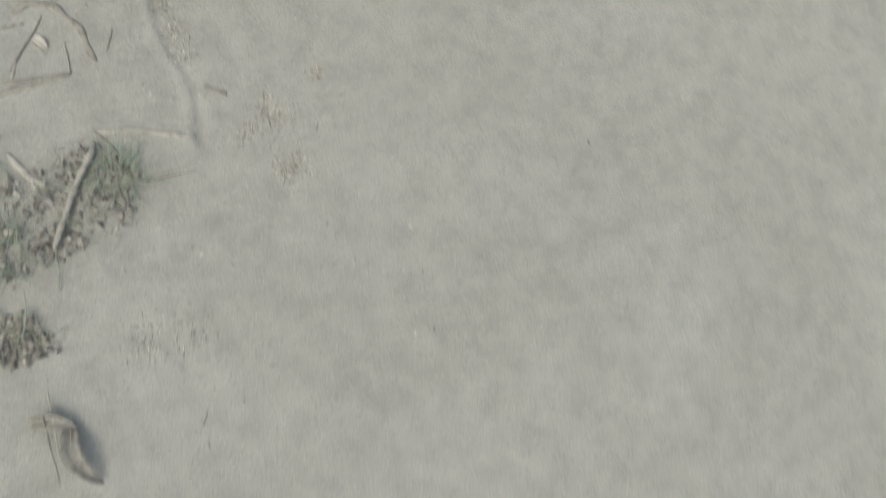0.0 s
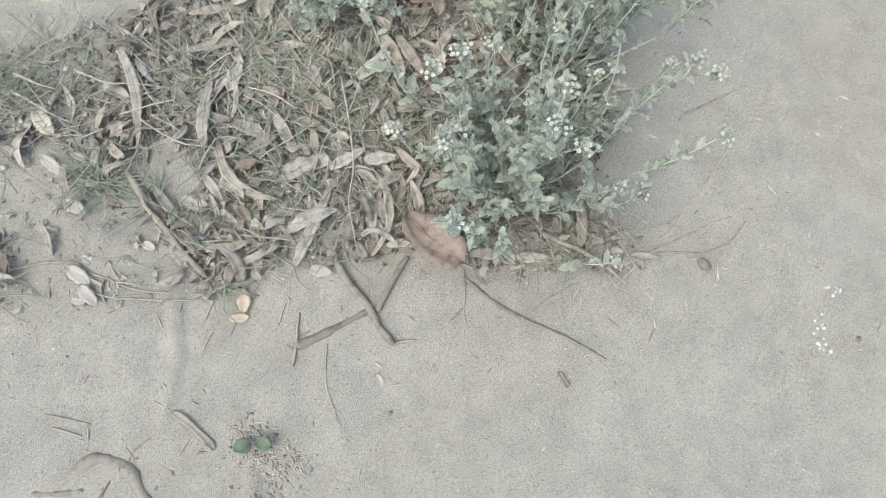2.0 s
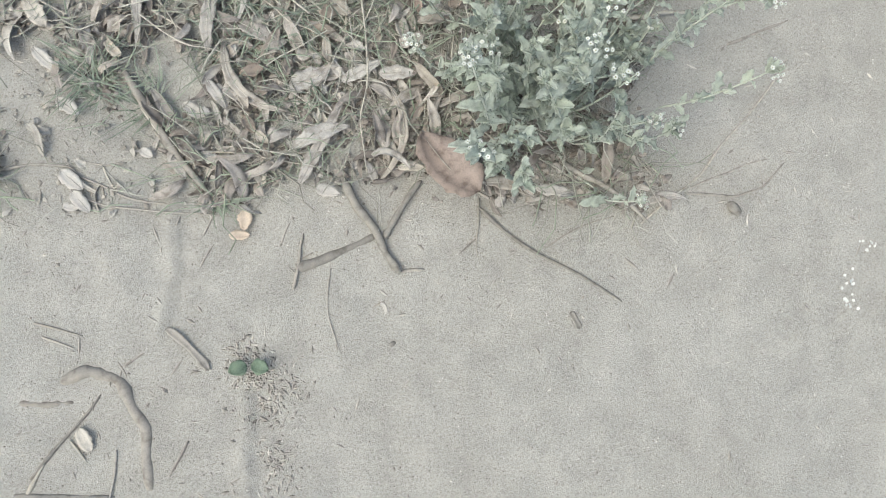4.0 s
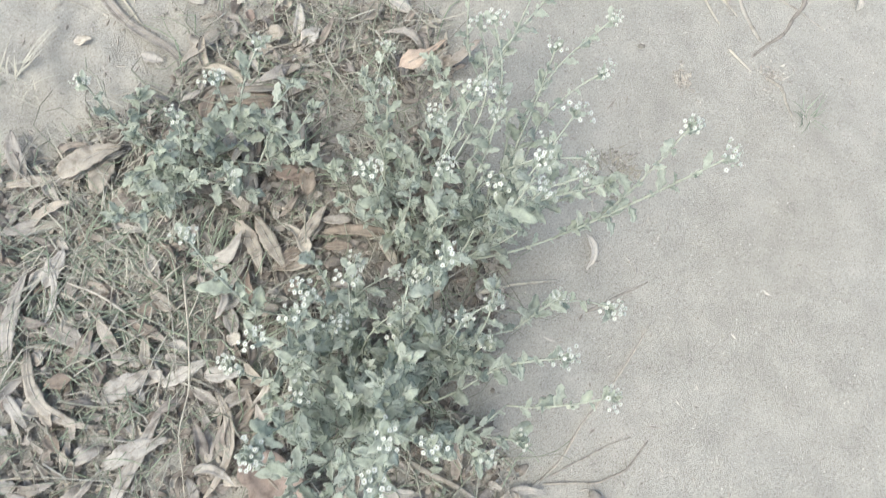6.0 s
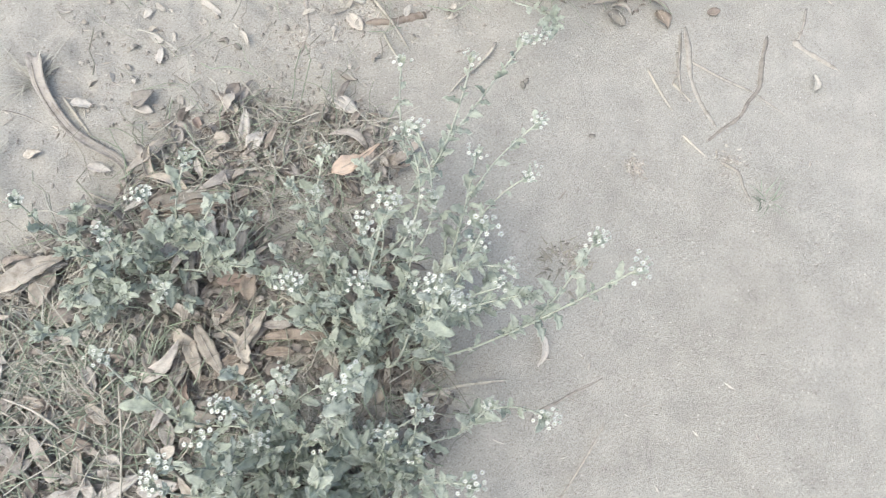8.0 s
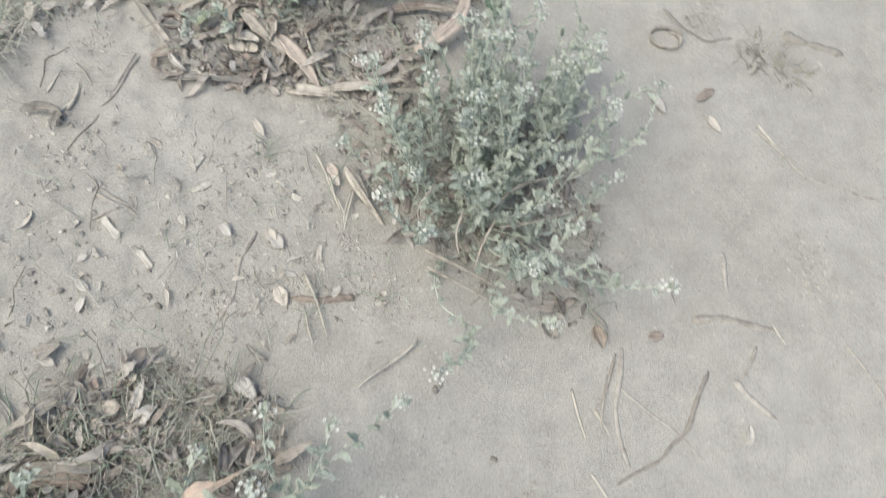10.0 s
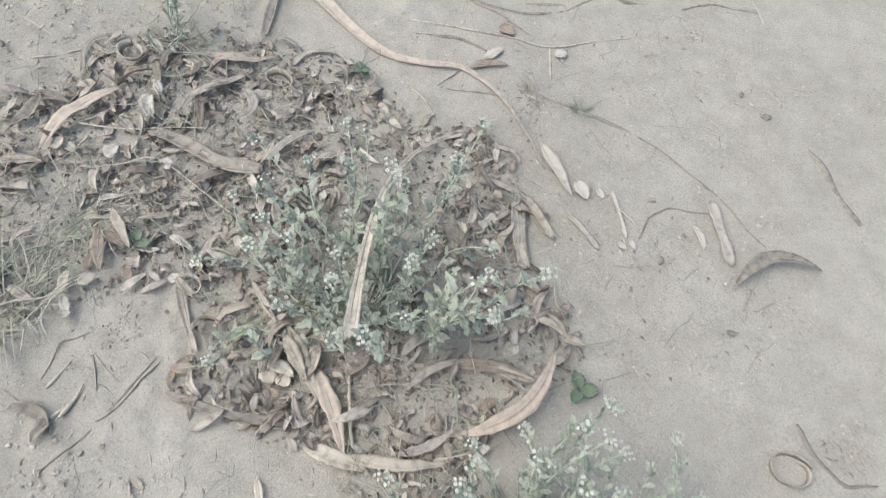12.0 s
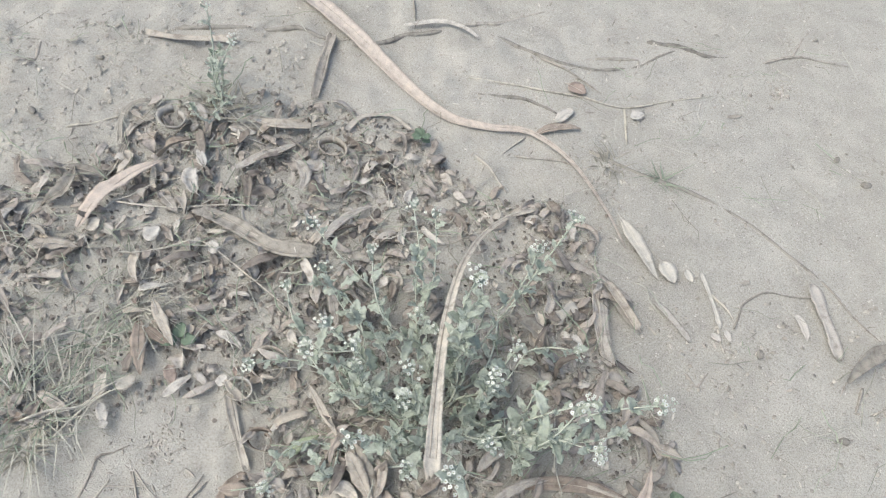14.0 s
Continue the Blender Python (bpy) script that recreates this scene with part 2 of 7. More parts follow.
def blade(length, width, shape, bend, curl, seed, nl=12, nw=4, thick=0.0005, arch=0.0):
    """A closed leaf shell along +x, base at the origin: bent sideways, cupped and wavy."""
    r = random.Random(seed)
    prof, ph, tw = PROFILE[shape], r.uniform(0, 6.3), r.uniform(-0.5, 0.5) * curl
    wav = r.uniform(0.3, 1.0) * curl
    top, bot = [], []
    for i in range(nl + 1):
        s = i / nl
        half = 0.5 * width * prof(s) + 0.0004
        cx, cy = s * length, bend * length * 4 * s * (1 - s)
        dy = bend * 4 * (1 - 2 * s)
        k = math.hypot(1, dy)
        nx, ny = -dy / k, 1 / k
        for j in range(nw + 1):
            v = 2 * j / nw - 1
            rag = 1 + (r.uniform(-0.2, 0.14) if abs(v) == 1 else 0)
            o = v * half * rag
            z = curl * 0.55 * half * v * v + o * tw * (2 * s - 1) + wav * 0.18 * width * math.sin(7 * s + ph) * (0.5 + 0.5 * v)
            z += arch * length * 4 * s * (1 - s) + 0.12 * curl * width * math.sin(4.2 * s + ph)
            z += -0.06 * width * (1 - abs(v)) ** 3 + r.uniform(-0.05, 0.05) * min(width, 0.016) * min(1.0, curl)
            x, y = cx + nx * o, cy + ny * o
            top.append((x, y, z + thick / 2))
            bot.append((x, y, z - thick / 2))
    w = nw + 1
    f, n0 = [], len(top)
    for i in range(nl):
        for j in range(nw):
            a, b, c, d = i * w + j, (i + 1) * w + j, (i + 1) * w + j + 1, i * w + j + 1
            f += [(a, b, c, d), (n0 + a, n0 + d, n0 + c, n0 + b)]
        a, b = i * w, (i + 1) * w
        f.append((a, n0 + a, n0 + b, b))
        a, b = i * w + nw, (i + 1) * w + nw
        f.append((a, b, n0 + b, n0 + a))
    for i in (0, nl):
        for j in range(nw):
            a, b = i * w + j, i * w + j + 1
            f.append((a, b, n0 + b, n0 + a) if i == 0 else (a, n0 + a, n0 + b, b))
    return top + bot, f


def tube(points, r0, r1, sides=6, wobble=0.12, seed=0):
    """A tapered, slightly knotty tube along a smooth line through the points."""
    r = random.Random(seed)
    P = [Vector(p) for p in points]
    P = [P[0] * 2 - P[1]] + P + [P[-1] * 2 - P[-2]]
    line = []
    for i in range(1, len(P) - 2):
        steps = max(3, min(12, int((P[i + 1] - P[i]).length / 0.012)))
        for k in range(steps):
            t = k / steps
            a, b, c, d = P[i - 1], P[i], P[i + 1], P[i + 2]
            line.append(0.5 * (2 * b + (c - a) * t + (2 * a - 5 * b + 4 * c - d) * t * t + (3 * b - a - 3 * c + d) * t ** 3))
    line.append(P[-2])
    v, f, n = [], [], len(line)
    for i, p in enumerate(line):
        d = (line[min(i + 1, n - 1)] - line[max(i - 1, 0)]).normalized()
        u = d.cross(Vector((0, 0, 1)))
        u = u.normalized() if u.length > 1e-4 else Vector((1, 0, 0))
        w = u.cross(d)
        rad = (r0 + (r1 - r0) * i / (n - 1)) * (1 + r.uniform(-wobble, wobble)) * (0.6 if i in (0, n - 1) else 1)
        for k in range(sides):
            a = 2 * math.pi * k / sides
            v.append(tuple(p + (u * math.cos(a) + w * math.sin(a)) * rad))
    for i in range(n - 1):
        for k in range(sides):
            k2 = (k + 1) % sides
            f.append((i * sides + k, i * sides + k2, (i + 1) * sides + k2, (i + 1) * sides + k))
    f.append(tuple(range(sides - 1, -1, -1)))
    f.append(tuple((n - 1) * sides + k for k in range(sides)))
    return v, f


CATEGORY = {"dry_leaf": "leaf", "curled_leaf": "leaf", "bark_strip": "bark", "bark_piece": "bark", "bark_chip": "bark", "curled_bark": "bark", "twig": "twig", "stick": "stick", "straw": "straw", "grass_tuft": "grass", "dead_weed": "weed"}
GROUP = {"dry_leaf": "fallen leaves", "bark_strip": "fallen bark", "bark_chip": "bark chips", "twig": "twigs on the sand", "stick": "fallen sticks", "straw": "dry straws", "grass_tuft": "grass tufts", "dead_weed": "dead weeds"}
made = [0]


def settle(verts, ox, oy, lift, stiff):
    """Lay a shape on the sand: stiff 0 follows the ground, 1 stays straight."""
    base = ground_height(ox, oy)
    return [(x, y, z + lift + (ground_height(ox + x, oy + y) - base) * (1 - stiff)) for x, y, z in verts]


def leaf(name, x, y, heading, length, width, tone, bend=0.0, lift=0.002, shape="lance", curl=0.3, label=""):
    made[0] += 1
    v, f = blade(length, width, shape, bend, curl, made[0], nl=14 if length > 0.05 else 10, arch=0.02 + 0.04 * curl)
    h = radians(heading)
    c, s = math.cos(h), math.sin(h)
    v = [(a * c - b * s, a * s + b * c, z) for a, b, z in v]
    v = settle(v, x, y, lift + 0.001 + 0.1 * curl * width * 0.5, 0.3)
    ob = new(name, mesh_of(name, v, f, [MAT[tone]]))
    ob.location = (x, y, ground_height(x, y))
    if shape != "strip" and length > 0.03:
        rib = [(length * t, bend * length * 4 * t * (1 - t)) for t in (-0.12, 0.0, 0.25, 0.5, 0.75, 0.92)]
        arc = 0.02 + 0.04 * curl
        rib = [(a * c - b * s, a * s + b * c, 0.0005 + arc * length * 4 * max(0, t) * (1 - t) - 0.06 * width) for (a, b), t in zip(rib, (0, 0, 0.25, 0.5, 0.75, 0.92))]
        rib = settle(rib, x, y, lift + 0.0014 + 0.1 * curl * width * 0.5, 0.3)
        rv, rf = tube(rib, max(0.0005, width * 0.035), 0.0003, 4, 0.05, made[0])
        part("midrib", mesh_of("midrib", rv, rf, [MAT["pale"] if tone in ("pale", "white", "buff", "grey", "tan") else MAT["tan"]]), ob)
    return tagged(ob, label or "dry fallen leaf on sand", CATEGORY[name], GROUP.get(name, ""))


def twig(name, pts, radius, tone, taper=0.5, label=""):
    made[0] += 1
    x, y, _ = pts[0]
    base = ground_height(x, y)
    low = max(p[2] for p in pts) <= 0.005
    thick = radius > 0.0028
    radius = max(radius * ((1.3 if thick and low else 0.95) if tone in ("bark", "dark") else 1.0), 0.001)
    sunk = (-0.42 if low else 0.1) if thick else (0.2 if low else 0.5)
    dense = []
    for (ax, ay, az), (bx, by, bz) in zip(pts, pts[1:]):
        for k in (0.0, 0.5):
            px, py, pz = ax + (bx - ax) * k, ay + (by - ay) * k, az + (bz - az) * k
            jit = 0.0 if k == 0 else min(0.004, 0.045 * math.hypot(bx - ax, by - ay))
            dense.append((px - x + rng.uniform(-jit, jit), py - y + rng.uniform(-jit, jit), ground_height(px, py) - base + pz * (0.35 if low else 0.8) + radius * (sunk + (rng.uniform(-0.25, 0.25) if low else 0.0))))
    bx, by, bz = pts[-1]
    dense.append((bx - x, by - y, ground_height(bx, by) - base + bz * (0.35 if low else 0.8) + radius * sunk))
    v, f = tube(dense, radius, radius * taper, 8 if radius > 0.003 else 5, 0.2, made[0])
    ob = new(name, mesh_of(name, v, f, [MAT[tone]]))
    ob.location = (x, y, base)
    if tone == "bark" and len(pts) >= 3 and 0.0011 < radius < 0.004 and rng.random() < 0.7:
        for _ in range(rng.randint(1, 2)):
            i = rng.randrange(1, len(dense) - 1)
            p = Vector(dense[i])
            d = (Vector(dense[i + 1]) - p).normalized()
            side = Vector((-d.y, d.x, 0.2)) * rng.choice((-1, 1))
            tip = p + (d * 0.7 + side) * rng.uniform(0.008, 0.02)
            kv, kf = tube([p, (p + tip) / 2 + Vector((0, 0, 0.001)), tip], radius * 0.4, radius * 0.2, 4, 0.1, made[0])
            part("side_twig", mesh_of("side_twig", kv, kf, [MAT[tone]]), ob)
    return tagged(ob, label, CATEGORY[name], GROUP.get(name, ""))


def strip(name, pts, w0, w1, tone, label=""):
    """A long bark ribbon through the points, cupped, with torn ends and split fibres."""
    made[0] += 1
    r = random.Random(made[0])
    x, y, _ = pts[0]
    base = ground_height(x, y)
    P = [Vector((p[0] - x, p[1] - y, p[2] + ground_height(p[0], p[1]) - base)) for p in pts]
    P = [P[0] * 2 - P[1]] + P + [P[-1] * 2 - P[-2]]
    line = []
    for i in range(1, len(P) - 2):
        for k in range(8):
            t = k / 8
            a, b, c, d = P[i - 1], P[i], P[i + 1], P[i + 2]
            line.append(0.5 * (2 * b + (c - a) * t + (2 * a - 5 * b + 4 * c - d) * t * t + (3 * b - a - 3 * c + d) * t ** 3))
    line.append(P[-2])
    n, nw, th = len(line), 6, 0.0009
    top, bot = [], []
    for i, p in enumerate(line):
        s = i / (n - 1)
        d = (line[min(i + 1, n - 1)] - line[max(i - 1, 0)]).normalized()
        u = Vector((-d.y, d.x, 0)).normalized()
        half = 0.5 * (w1 + (w0 - w1) * (1 - s) ** 1.5) * (1 + 0.10 * math.sin(11 * s + made[0])) * (0.75 if i in (0, n - 1) else 1)
        roll = 0.35 * math.sin(5 * s + made[0])
        for j in range(nw + 1):
            q = 2 * j / nw - 1
            tear = r.uniform(-0.006, 0.006) if i in (0, n - 1) else 0
            o = u * (q * half * (1 + r.uniform(-0.05, 0.05))) + d * tear
            z = 0.002 + 0.35 * half * q * q + q * half * roll + 0.0004 * math.sin(j * 2.4)
            top.append(tuple(p + o + Vector((0, 0, z + th))))
            bot.append(tuple(p + o + Vector((0, 0, z))))
    w, n0, f = nw + 1, n * (nw + 1), []
    for i in range(n - 1):
        for j in range(nw):
            a, b, c, d = i * w + j, (i + 1) * w + j, (i + 1) * w + j + 1, i * w + j + 1
            f += [(a, b, c, d), (n0 + a, n0 + d, n0 + c, n0 + b)]
        a, b = i * w, (i + 1) * w
        f.append((a, n0 + a, n0 + b, b))
        f.append((a + nw, b + nw, n0 + b + nw, n0 + a + nw))
    for j in range(nw):
        f.append((j, j + 1, n0 + j + 1, n0 + j))
        a = (n - 1) * w + j
        f.append((a, n0 + a, n0 + a + 1, a + 1))
    ob = new(name, mesh_of(name, top + bot, f, [MAT[tone]]))
    ob.location = (x, y, base)
    if w0 > 0.012:
        for q in (-0.45, 0.3):
            fib = [tuple(p + Vector((-0.0, 0, 0.0036)) + Vector((-(line[min(i + 1, n - 1)] - line[max(i - 1, 0)]).normalized().y, (line[min(i + 1, n - 1)] - line[max(i - 1, 0)]).normalized().x, 0)) * (q * 0.5 * (w0 + (w1 - w0) * i / n))) for i, p in enumerate(line)][2::5]
            fv, ff = tube(fib, 0.0007, 0.0004, 4, 0.2, made[0])
            part("fibre", mesh_of("fibre", fv, ff, [MAT["tan"]]), ob)
    return tagged(ob, label, CATEGORY[name], GROUP.get(name, ""))


def ring(name, x, y, radius, width, tone, label):
    """A curl of bark or leaf: a thin ribbon on edge, wound a little more than once."""
    made[0] += 1
    r = random.Random(made[0])
    n, th = 44, 0.0008
    wob = [0.97 + 0.16 * noise.noise((i * 0.11, made[0] * 3.7, 0.5)) for i in range(n + 1)]
    lean, turns, oval, spin = r.uniform(0.5, 1.1), r.uniform(5.2, 7.4), r.uniform(0.68, 0.9), r.uniform(0, 6.28)
    v, f = [], []
    for i in range(n + 1):
        t = i / n
        a = spin + t * turns
        rad = radius * (1.05 - 0.38 * t) * wob[i]
        h = width * 1.25 * (1 - 0.55 * abs(2 * t - 0.9) ** 2) * wob[(i * 3) % n]
        for k, z in ((0.0, -0.002), (1.0, max(0.002, h) + 0.002 * math.sin(a))):
            q = rad + k * lean * width * 0.6
            for e in (-th, th):
                v.append(((q + e) * math.cos(a), (q + e) * math.sin(a) * oval, z))
    for i in range(n):
        p, q = 4 * i, 4 * (i + 1)
        f += [(p, q, q + 2, p + 2), (p + 1, p + 3, q + 3, q + 1), (p + 2, q + 2, q + 3, p + 3), (p, p + 1, q + 1, q)]
    f += [(0, 2, 3, 1), (4 * n, 4 * n + 1, 4 * n + 3, 4 * n + 2)]
    ob = new(name, mesh_of(name, v, f, [MAT[tone]]))
    ob.location = (x, y, ground_height(x, y) + (0.010 if "litter" in label or "leaves" in label else 0.0))
    return tagged(ob, label, CATEGORY[name])


def blade_of_grass(v, f, base, lean, length, width, r):
    n0, n = len(v), 5
    side = Vector((-lean.y, lean.x, 0))
    side = side.normalized() if side.length > 1e-5 else Vector((1, 0, 0))
    droop, sw = r.uniform(0.2, 0.9), r.uniform(-0.25, 0.25)
    for i in range(n):
        s = i / (n - 1)
        p = base + lean * (s * length) + side * (sw * length * s * s) + Vector((0, 0, length * (s * 0.65 - droop * s * s * 0.6)))
        p.z = max(p.z, base.z + 0.001)
        h = width * 0.5 * (1 - s) ** 0.6 + 0.0001
        v += [tuple(p + side * h), tuple(p - side * h)]
    f += [(n0 + 2 * i, n0 + 2 * i + 1, n0 + 2 * i + 3, n0 + 2 * i + 2) for i in range(n - 1)]


def tuft(name, x, y, spread, h, count, tone, label):
    """A grass tuft or dead weed: every blade is its own part."""
    made[0] += 1
    r = random.Random(made[0])
    base = ground_height(x, y)
    root = new(name)
    root.location = (x, y, base)
    for _ in range(count):
        a, d = r.uniform(0, 6.283), spread * 0.5 * r.random() ** 0.7
        bx, by = d * math.cos(a) * 0.7, d * math.sin(a) * 0.7
        lean = Vector((math.cos(a + r.gauss(0, 0.9)), math.sin(a + r.gauss(0, 0.9)), 0)) * r.uniform(0.4, 1.1)
        v, f = [], []
        z0 = ground_height(x + bx, y + by) - base
        blade_of_grass(v, f, Vector((bx, by, z0)), lean, h * r.uniform(0.5, 1.3), r.uniform(0.0009, 0.0022) * (1.7 if name == "dead_weed" else 1.0), r)
        part("blade", mesh_of("blade", v, f, [BLADES[tone]]), root)
    return tagged(root, label, CATEGORY[name], GROUP[name])


def seed(x, y, radius, tone):
    made[0] += 1
    r = random.Random(made[0])
    bm = bmesh.new()
    bmesh.ops.create_icosphere(bm, subdivisions=2, radius=radius)
    for q in bm.verts:
        q.co = Vector((q.co.x * 1.35, q.co.y * 0.85, q.co.z * 0.7)) * (1 + 0.22 * noise.noise(q.co * 300 + Vector((made[0], 0, 0))))
    me = bpy.data.meshes.new("seed_husk")
    bm.to_mesh(me)
    bm.free()
    me.materials.append(MAT[tone])
    ob = new("seed_husk", me)
    ob.matrix_basis = pose(x, y, ground_height(x, y) + radius * 0.45, 0, 0, r.uniform(0, 360))
    return tagged(ob, "small dark seed husk lying on sand", "seed", "seed husks")


def star(v, f, slots, c, n, size, r):
    """One five-petalled flower with a small domed centre, at c, facing n."""
    u = n.cross(Vector((0.3, 0.9, 0.1))).normalized()
    w = n.cross(u)
    a0 = r.uniform(0, 1.2)
    i0 = len(v)
    v.append(tuple(c - n * size * 0.1))
    for k in range(10):
        a = a0 + k * math.pi / 5
        rad = size * (1.0 if k % 2 == 0 else 0.76) * r.uniform(0.9, 1.08)
        v.append(tuple(c + (u * math.cos(a) + w * math.sin(a)) * rad + n * (size * 0.12 * (1 if k % 2 == 0 else 0.2))))
    for k in range(10):
        f.append((i0, i0 + 1 + k, i0 + 1 + (k + 1) % 10))
        slots.append(0)
    i1 = len(v)
    v.append(tuple(c + n * size * 0.18))
    for k in range(6):
        a = k * math.pi / 3
        v.append(tuple(c + (u * math.cos(a) + w * math.sin(a)) * size * 0.27 + n * size * 0.03))
    for k in range(6):
        f.append((i1, i1 + 1 + k, i1 + 1 + (k + 1) % 6))
        slots.append(1)


def cyme(seed_value):
    """A flower cluster: two short coils of small white flowers over green buds."""
    r = random.Random(seed_value)
    v, f, slots = [], [], []
    n = r.randint(8, 15)
    for i in range(n):
        a = i * 2.4
        d = 0.0115 * math.sqrt((i + 0.3) / n) * r.uniform(0.9, 1.15)
        p = Vector((d * math.cos(a) * 1.25, d * math.sin(a) * 0.85, 0.006 - d * 0.35 + r.uniform(-0.0012, 0.0012)))
        nn = (Vector((p.x * 45, p.y * 45, 1)) + Vector((r.gauss(0, 0.2), r.gauss(0, 0.2), 0))).normalized()
        if r.random() < 0.8:
            star(v, f, slots, p, nn, r.uniform(0.0020, 0.0028), r)
        i0 = len(v)
        q = p - nn * 0.0022
        for dx, dy, dz in ((1, 0, 0), (0, 1, 0), (-1, 0, 0), (0, -1, 0), (0, 0, 1.2), (0, 0, -2)):
            v.append((q.x + dx * 0.0014, q.y + dy * 0.0014, q.z + dz * 0.0014))
        for a1, b1 in ((0, 1), (1, 2), (2, 3), (3, 0)):
            f += [(i0 + a1, i0 + b1, i0 + 4), (i0 + b1, i0 + a1, i0 + 5)]
            slots += [2, 2]
    return mesh_of("flower_head", v, f, [PETAL, BUD, HERB], slots, smooth=False)


CYMES = [cyme(100 + i) for i in range(8)]


def herb_blade(seed_value):
    """A hairy, crinkled oval leaf with a wavy margin and a sunken midrib."""
    r = random.Random(seed_value)
    ln = r.choice((0.012, 0.015, 0.018, 0.021, 0.024)) * r.uniform(0.9, 1.15)
    wd, nl, nw, th = ln * r.uniform(0.38, 0.56), 9, 4, 0.0006
    ph, waves, droop, fold = r.uniform(0, 6.3), r.uniform(13, 19), r.uniform(-0.2, 0.45), r.uniform(0.15, 0.75)
    twist = r.uniform(-0.6, 0.6)
    top, bot = [], []
    for i in range(nl + 1):
        t = i / nl
        half = 0.5 * wd * (0.16 + 0.86 * math.sin(math.pi * min(1.0, 0.05 + 0.95 * t) ** 1.15) ** 0.6 if t < 1 else 0.22)
        for j in range(nw + 1):
            q = 2 * j / nw - 1
            edge = 1 + 0.24 * math.sin(waves * t + ph + q) * abs(q)
            z = fold * half * abs(q) + 0.24 * wd * q * q * math.sin(waves * t + ph + 2.2 * q) - droop * ln * t * t + twist * q * half * t
            p = (t * ln, q * half * edge, z)
            top.append((p[0], p[1], z + th / 2))
            bot.append((p[0], p[1], z - th / 2))
    w, n0, f = nw + 1, len(top), []
    for i in range(nl):
        for j in range(nw):
            a, b, c, d = i * w + j, (i + 1) * w + j, (i + 1) * w + j + 1, i * w + j + 1
            f += [(a, b, c, d), (n0 + a, n0 + d, n0 + c, n0 + b)]
        a, b = i * w, (i + 1) * w
        f += [(a, n0 + a, n0 + b, b), (a + nw, b + nw, n0 + b + nw, n0 + a + nw)]
    return top + bot, f


HERB_BLADES = [herb_blade(200 + i) for i in range(16)]
HERB_MESHES = [mesh_of("leaf", v, f, [HERB]) for v, f in HERB_BLADES]
PLANTS = {}


def plant(x, y, label, leaf_size=1.0, full=1.0):
    ob = new("flowering_herb")
    ob.location = (x, y, ground_height(x, y))
    PLANTS[ob.name] = {"leaves": 0, "v": [], "f": [], "seed": len(PLANTS) * 1000, "tips": [], "size": leaf_size, "full": full}
    return tagged(ob, label, "plant", "flowering herbs")


def put_leaf(ob, stem, info, m):
    k = info["seed"] % len(HERB_MESHES)
    info["seed"] += 1
    if info["leaves"] < 290:
        info["leaves"] += 1
        part("leaf", HERB_MESHES[k], stem, m=m)
    else:
        v, f = HERB_BLADES[k]
        n0 = len(info["v"])
        info["v"] += [tuple(m @ Vector(p)) for p in v]
        info["f"] += [tuple(n0 + i for i in q) for q in f]


def along(line, s):
    """The place and the direction at the share s of a line of three legs."""
    k = min(2, int(s * 3))
    return line[k].lerp(line[k + 1], s * 3 - k), (line[k + 1] - line[k]).normalized()


def shoot(ob, foot, tip, r, density, thick, first=0.12):
    """One branch from foot to tip (in the plant's frame), bowed, with leaves along it."""
    info = PLANTS[ob.name]
    run = tip - foot
    side = Vector((-run.y, run.x, 0)) * r.gauss(0, 0.2) + Vector((r.gauss(0, 0.006), r.gauss(0, 0.006), 0))
    line = [foot, foot + run * 0.34 + side - Vector((0, 0, 0.06 * run.z)), foot + run * 0.7 + side * 0.8 - Vector((0, 0, 0.05 * run.z)), tip]
    v, f = tube(line, thick, thick * 0.6, 5, 0.1, info["seed"])
    stem = part("stem", mesh_of("stem", v, f, [HERB_STEM]), ob)
    length = sum((q - p).length for p, q in zip(line, line[1:]))
    count = max(4, int(length / 0.0115 * density))
    turn = r.uniform(0, 6.3)
    for i in range(count):
        s = min(0.985, first + (0.97 - first) * (i + r.random() * 0.7) / count)
        p, d = along(line, s)
        u = d.cross(Vector((0.02, 0.01, 1))).normalized()
        w = u.cross(d)
        ang = turn + i * 2.4 + r.uniform(-0.5, 0.5)
        way = (d * r.uniform(0.35, 1.1) + (u * math.cos(ang) + w * math.sin(ang)) * 0.9 + Vector((0, 0, 0.25))).normalized()
        if (p + way * 0.02).z < 0.004:
            continue
        size = info["size"] * r.uniform(0.6, 1.2) * (1.15 - 0.5 * s * s)
        put_leaf(ob, stem, info, Matrix.Translation(p) @ way.to_track_quat("X", "Z").to_matrix().to_4x4() @ Matrix.Rotation(r.uniform(-0.6, 0.6), 4, "X") @ Matrix.Scale(size, 4))
    return line, stem


def rosette(ob, stem, p, d, r, count):
    """The crowded young leaves at the end of a branch."""
    info = PLANTS[ob.name]
    u = d.cross(Vector((0.02, 0.01, 1))).normalized()
    w = u.cross(d)
    for i in range(count):
        ang = i * 2.4 + r.uniform(-0.3, 0.3)
        way = (d * r.uniform(0.5, 1.3) + (u * math.cos(ang) + w * math.sin(ang)) * (0.35 + 0.1 * i)).normalized()
        put_leaf(ob, stem, info, Matrix.Translation(p - d * 0.001 * i) @ way.to_track_quat("X", "Z").to_matrix().to_4x4() @ Matrix.Scale(info["size"] * r.uniform(0.5, 0.8), 4))


def flowering(ob, x, y, z):
    o = ob.location
    PLANTS[ob.name]["tips"].append((Vector((x - o.x, y - o.y, z + ground_height(x, y) - o.z)), True))


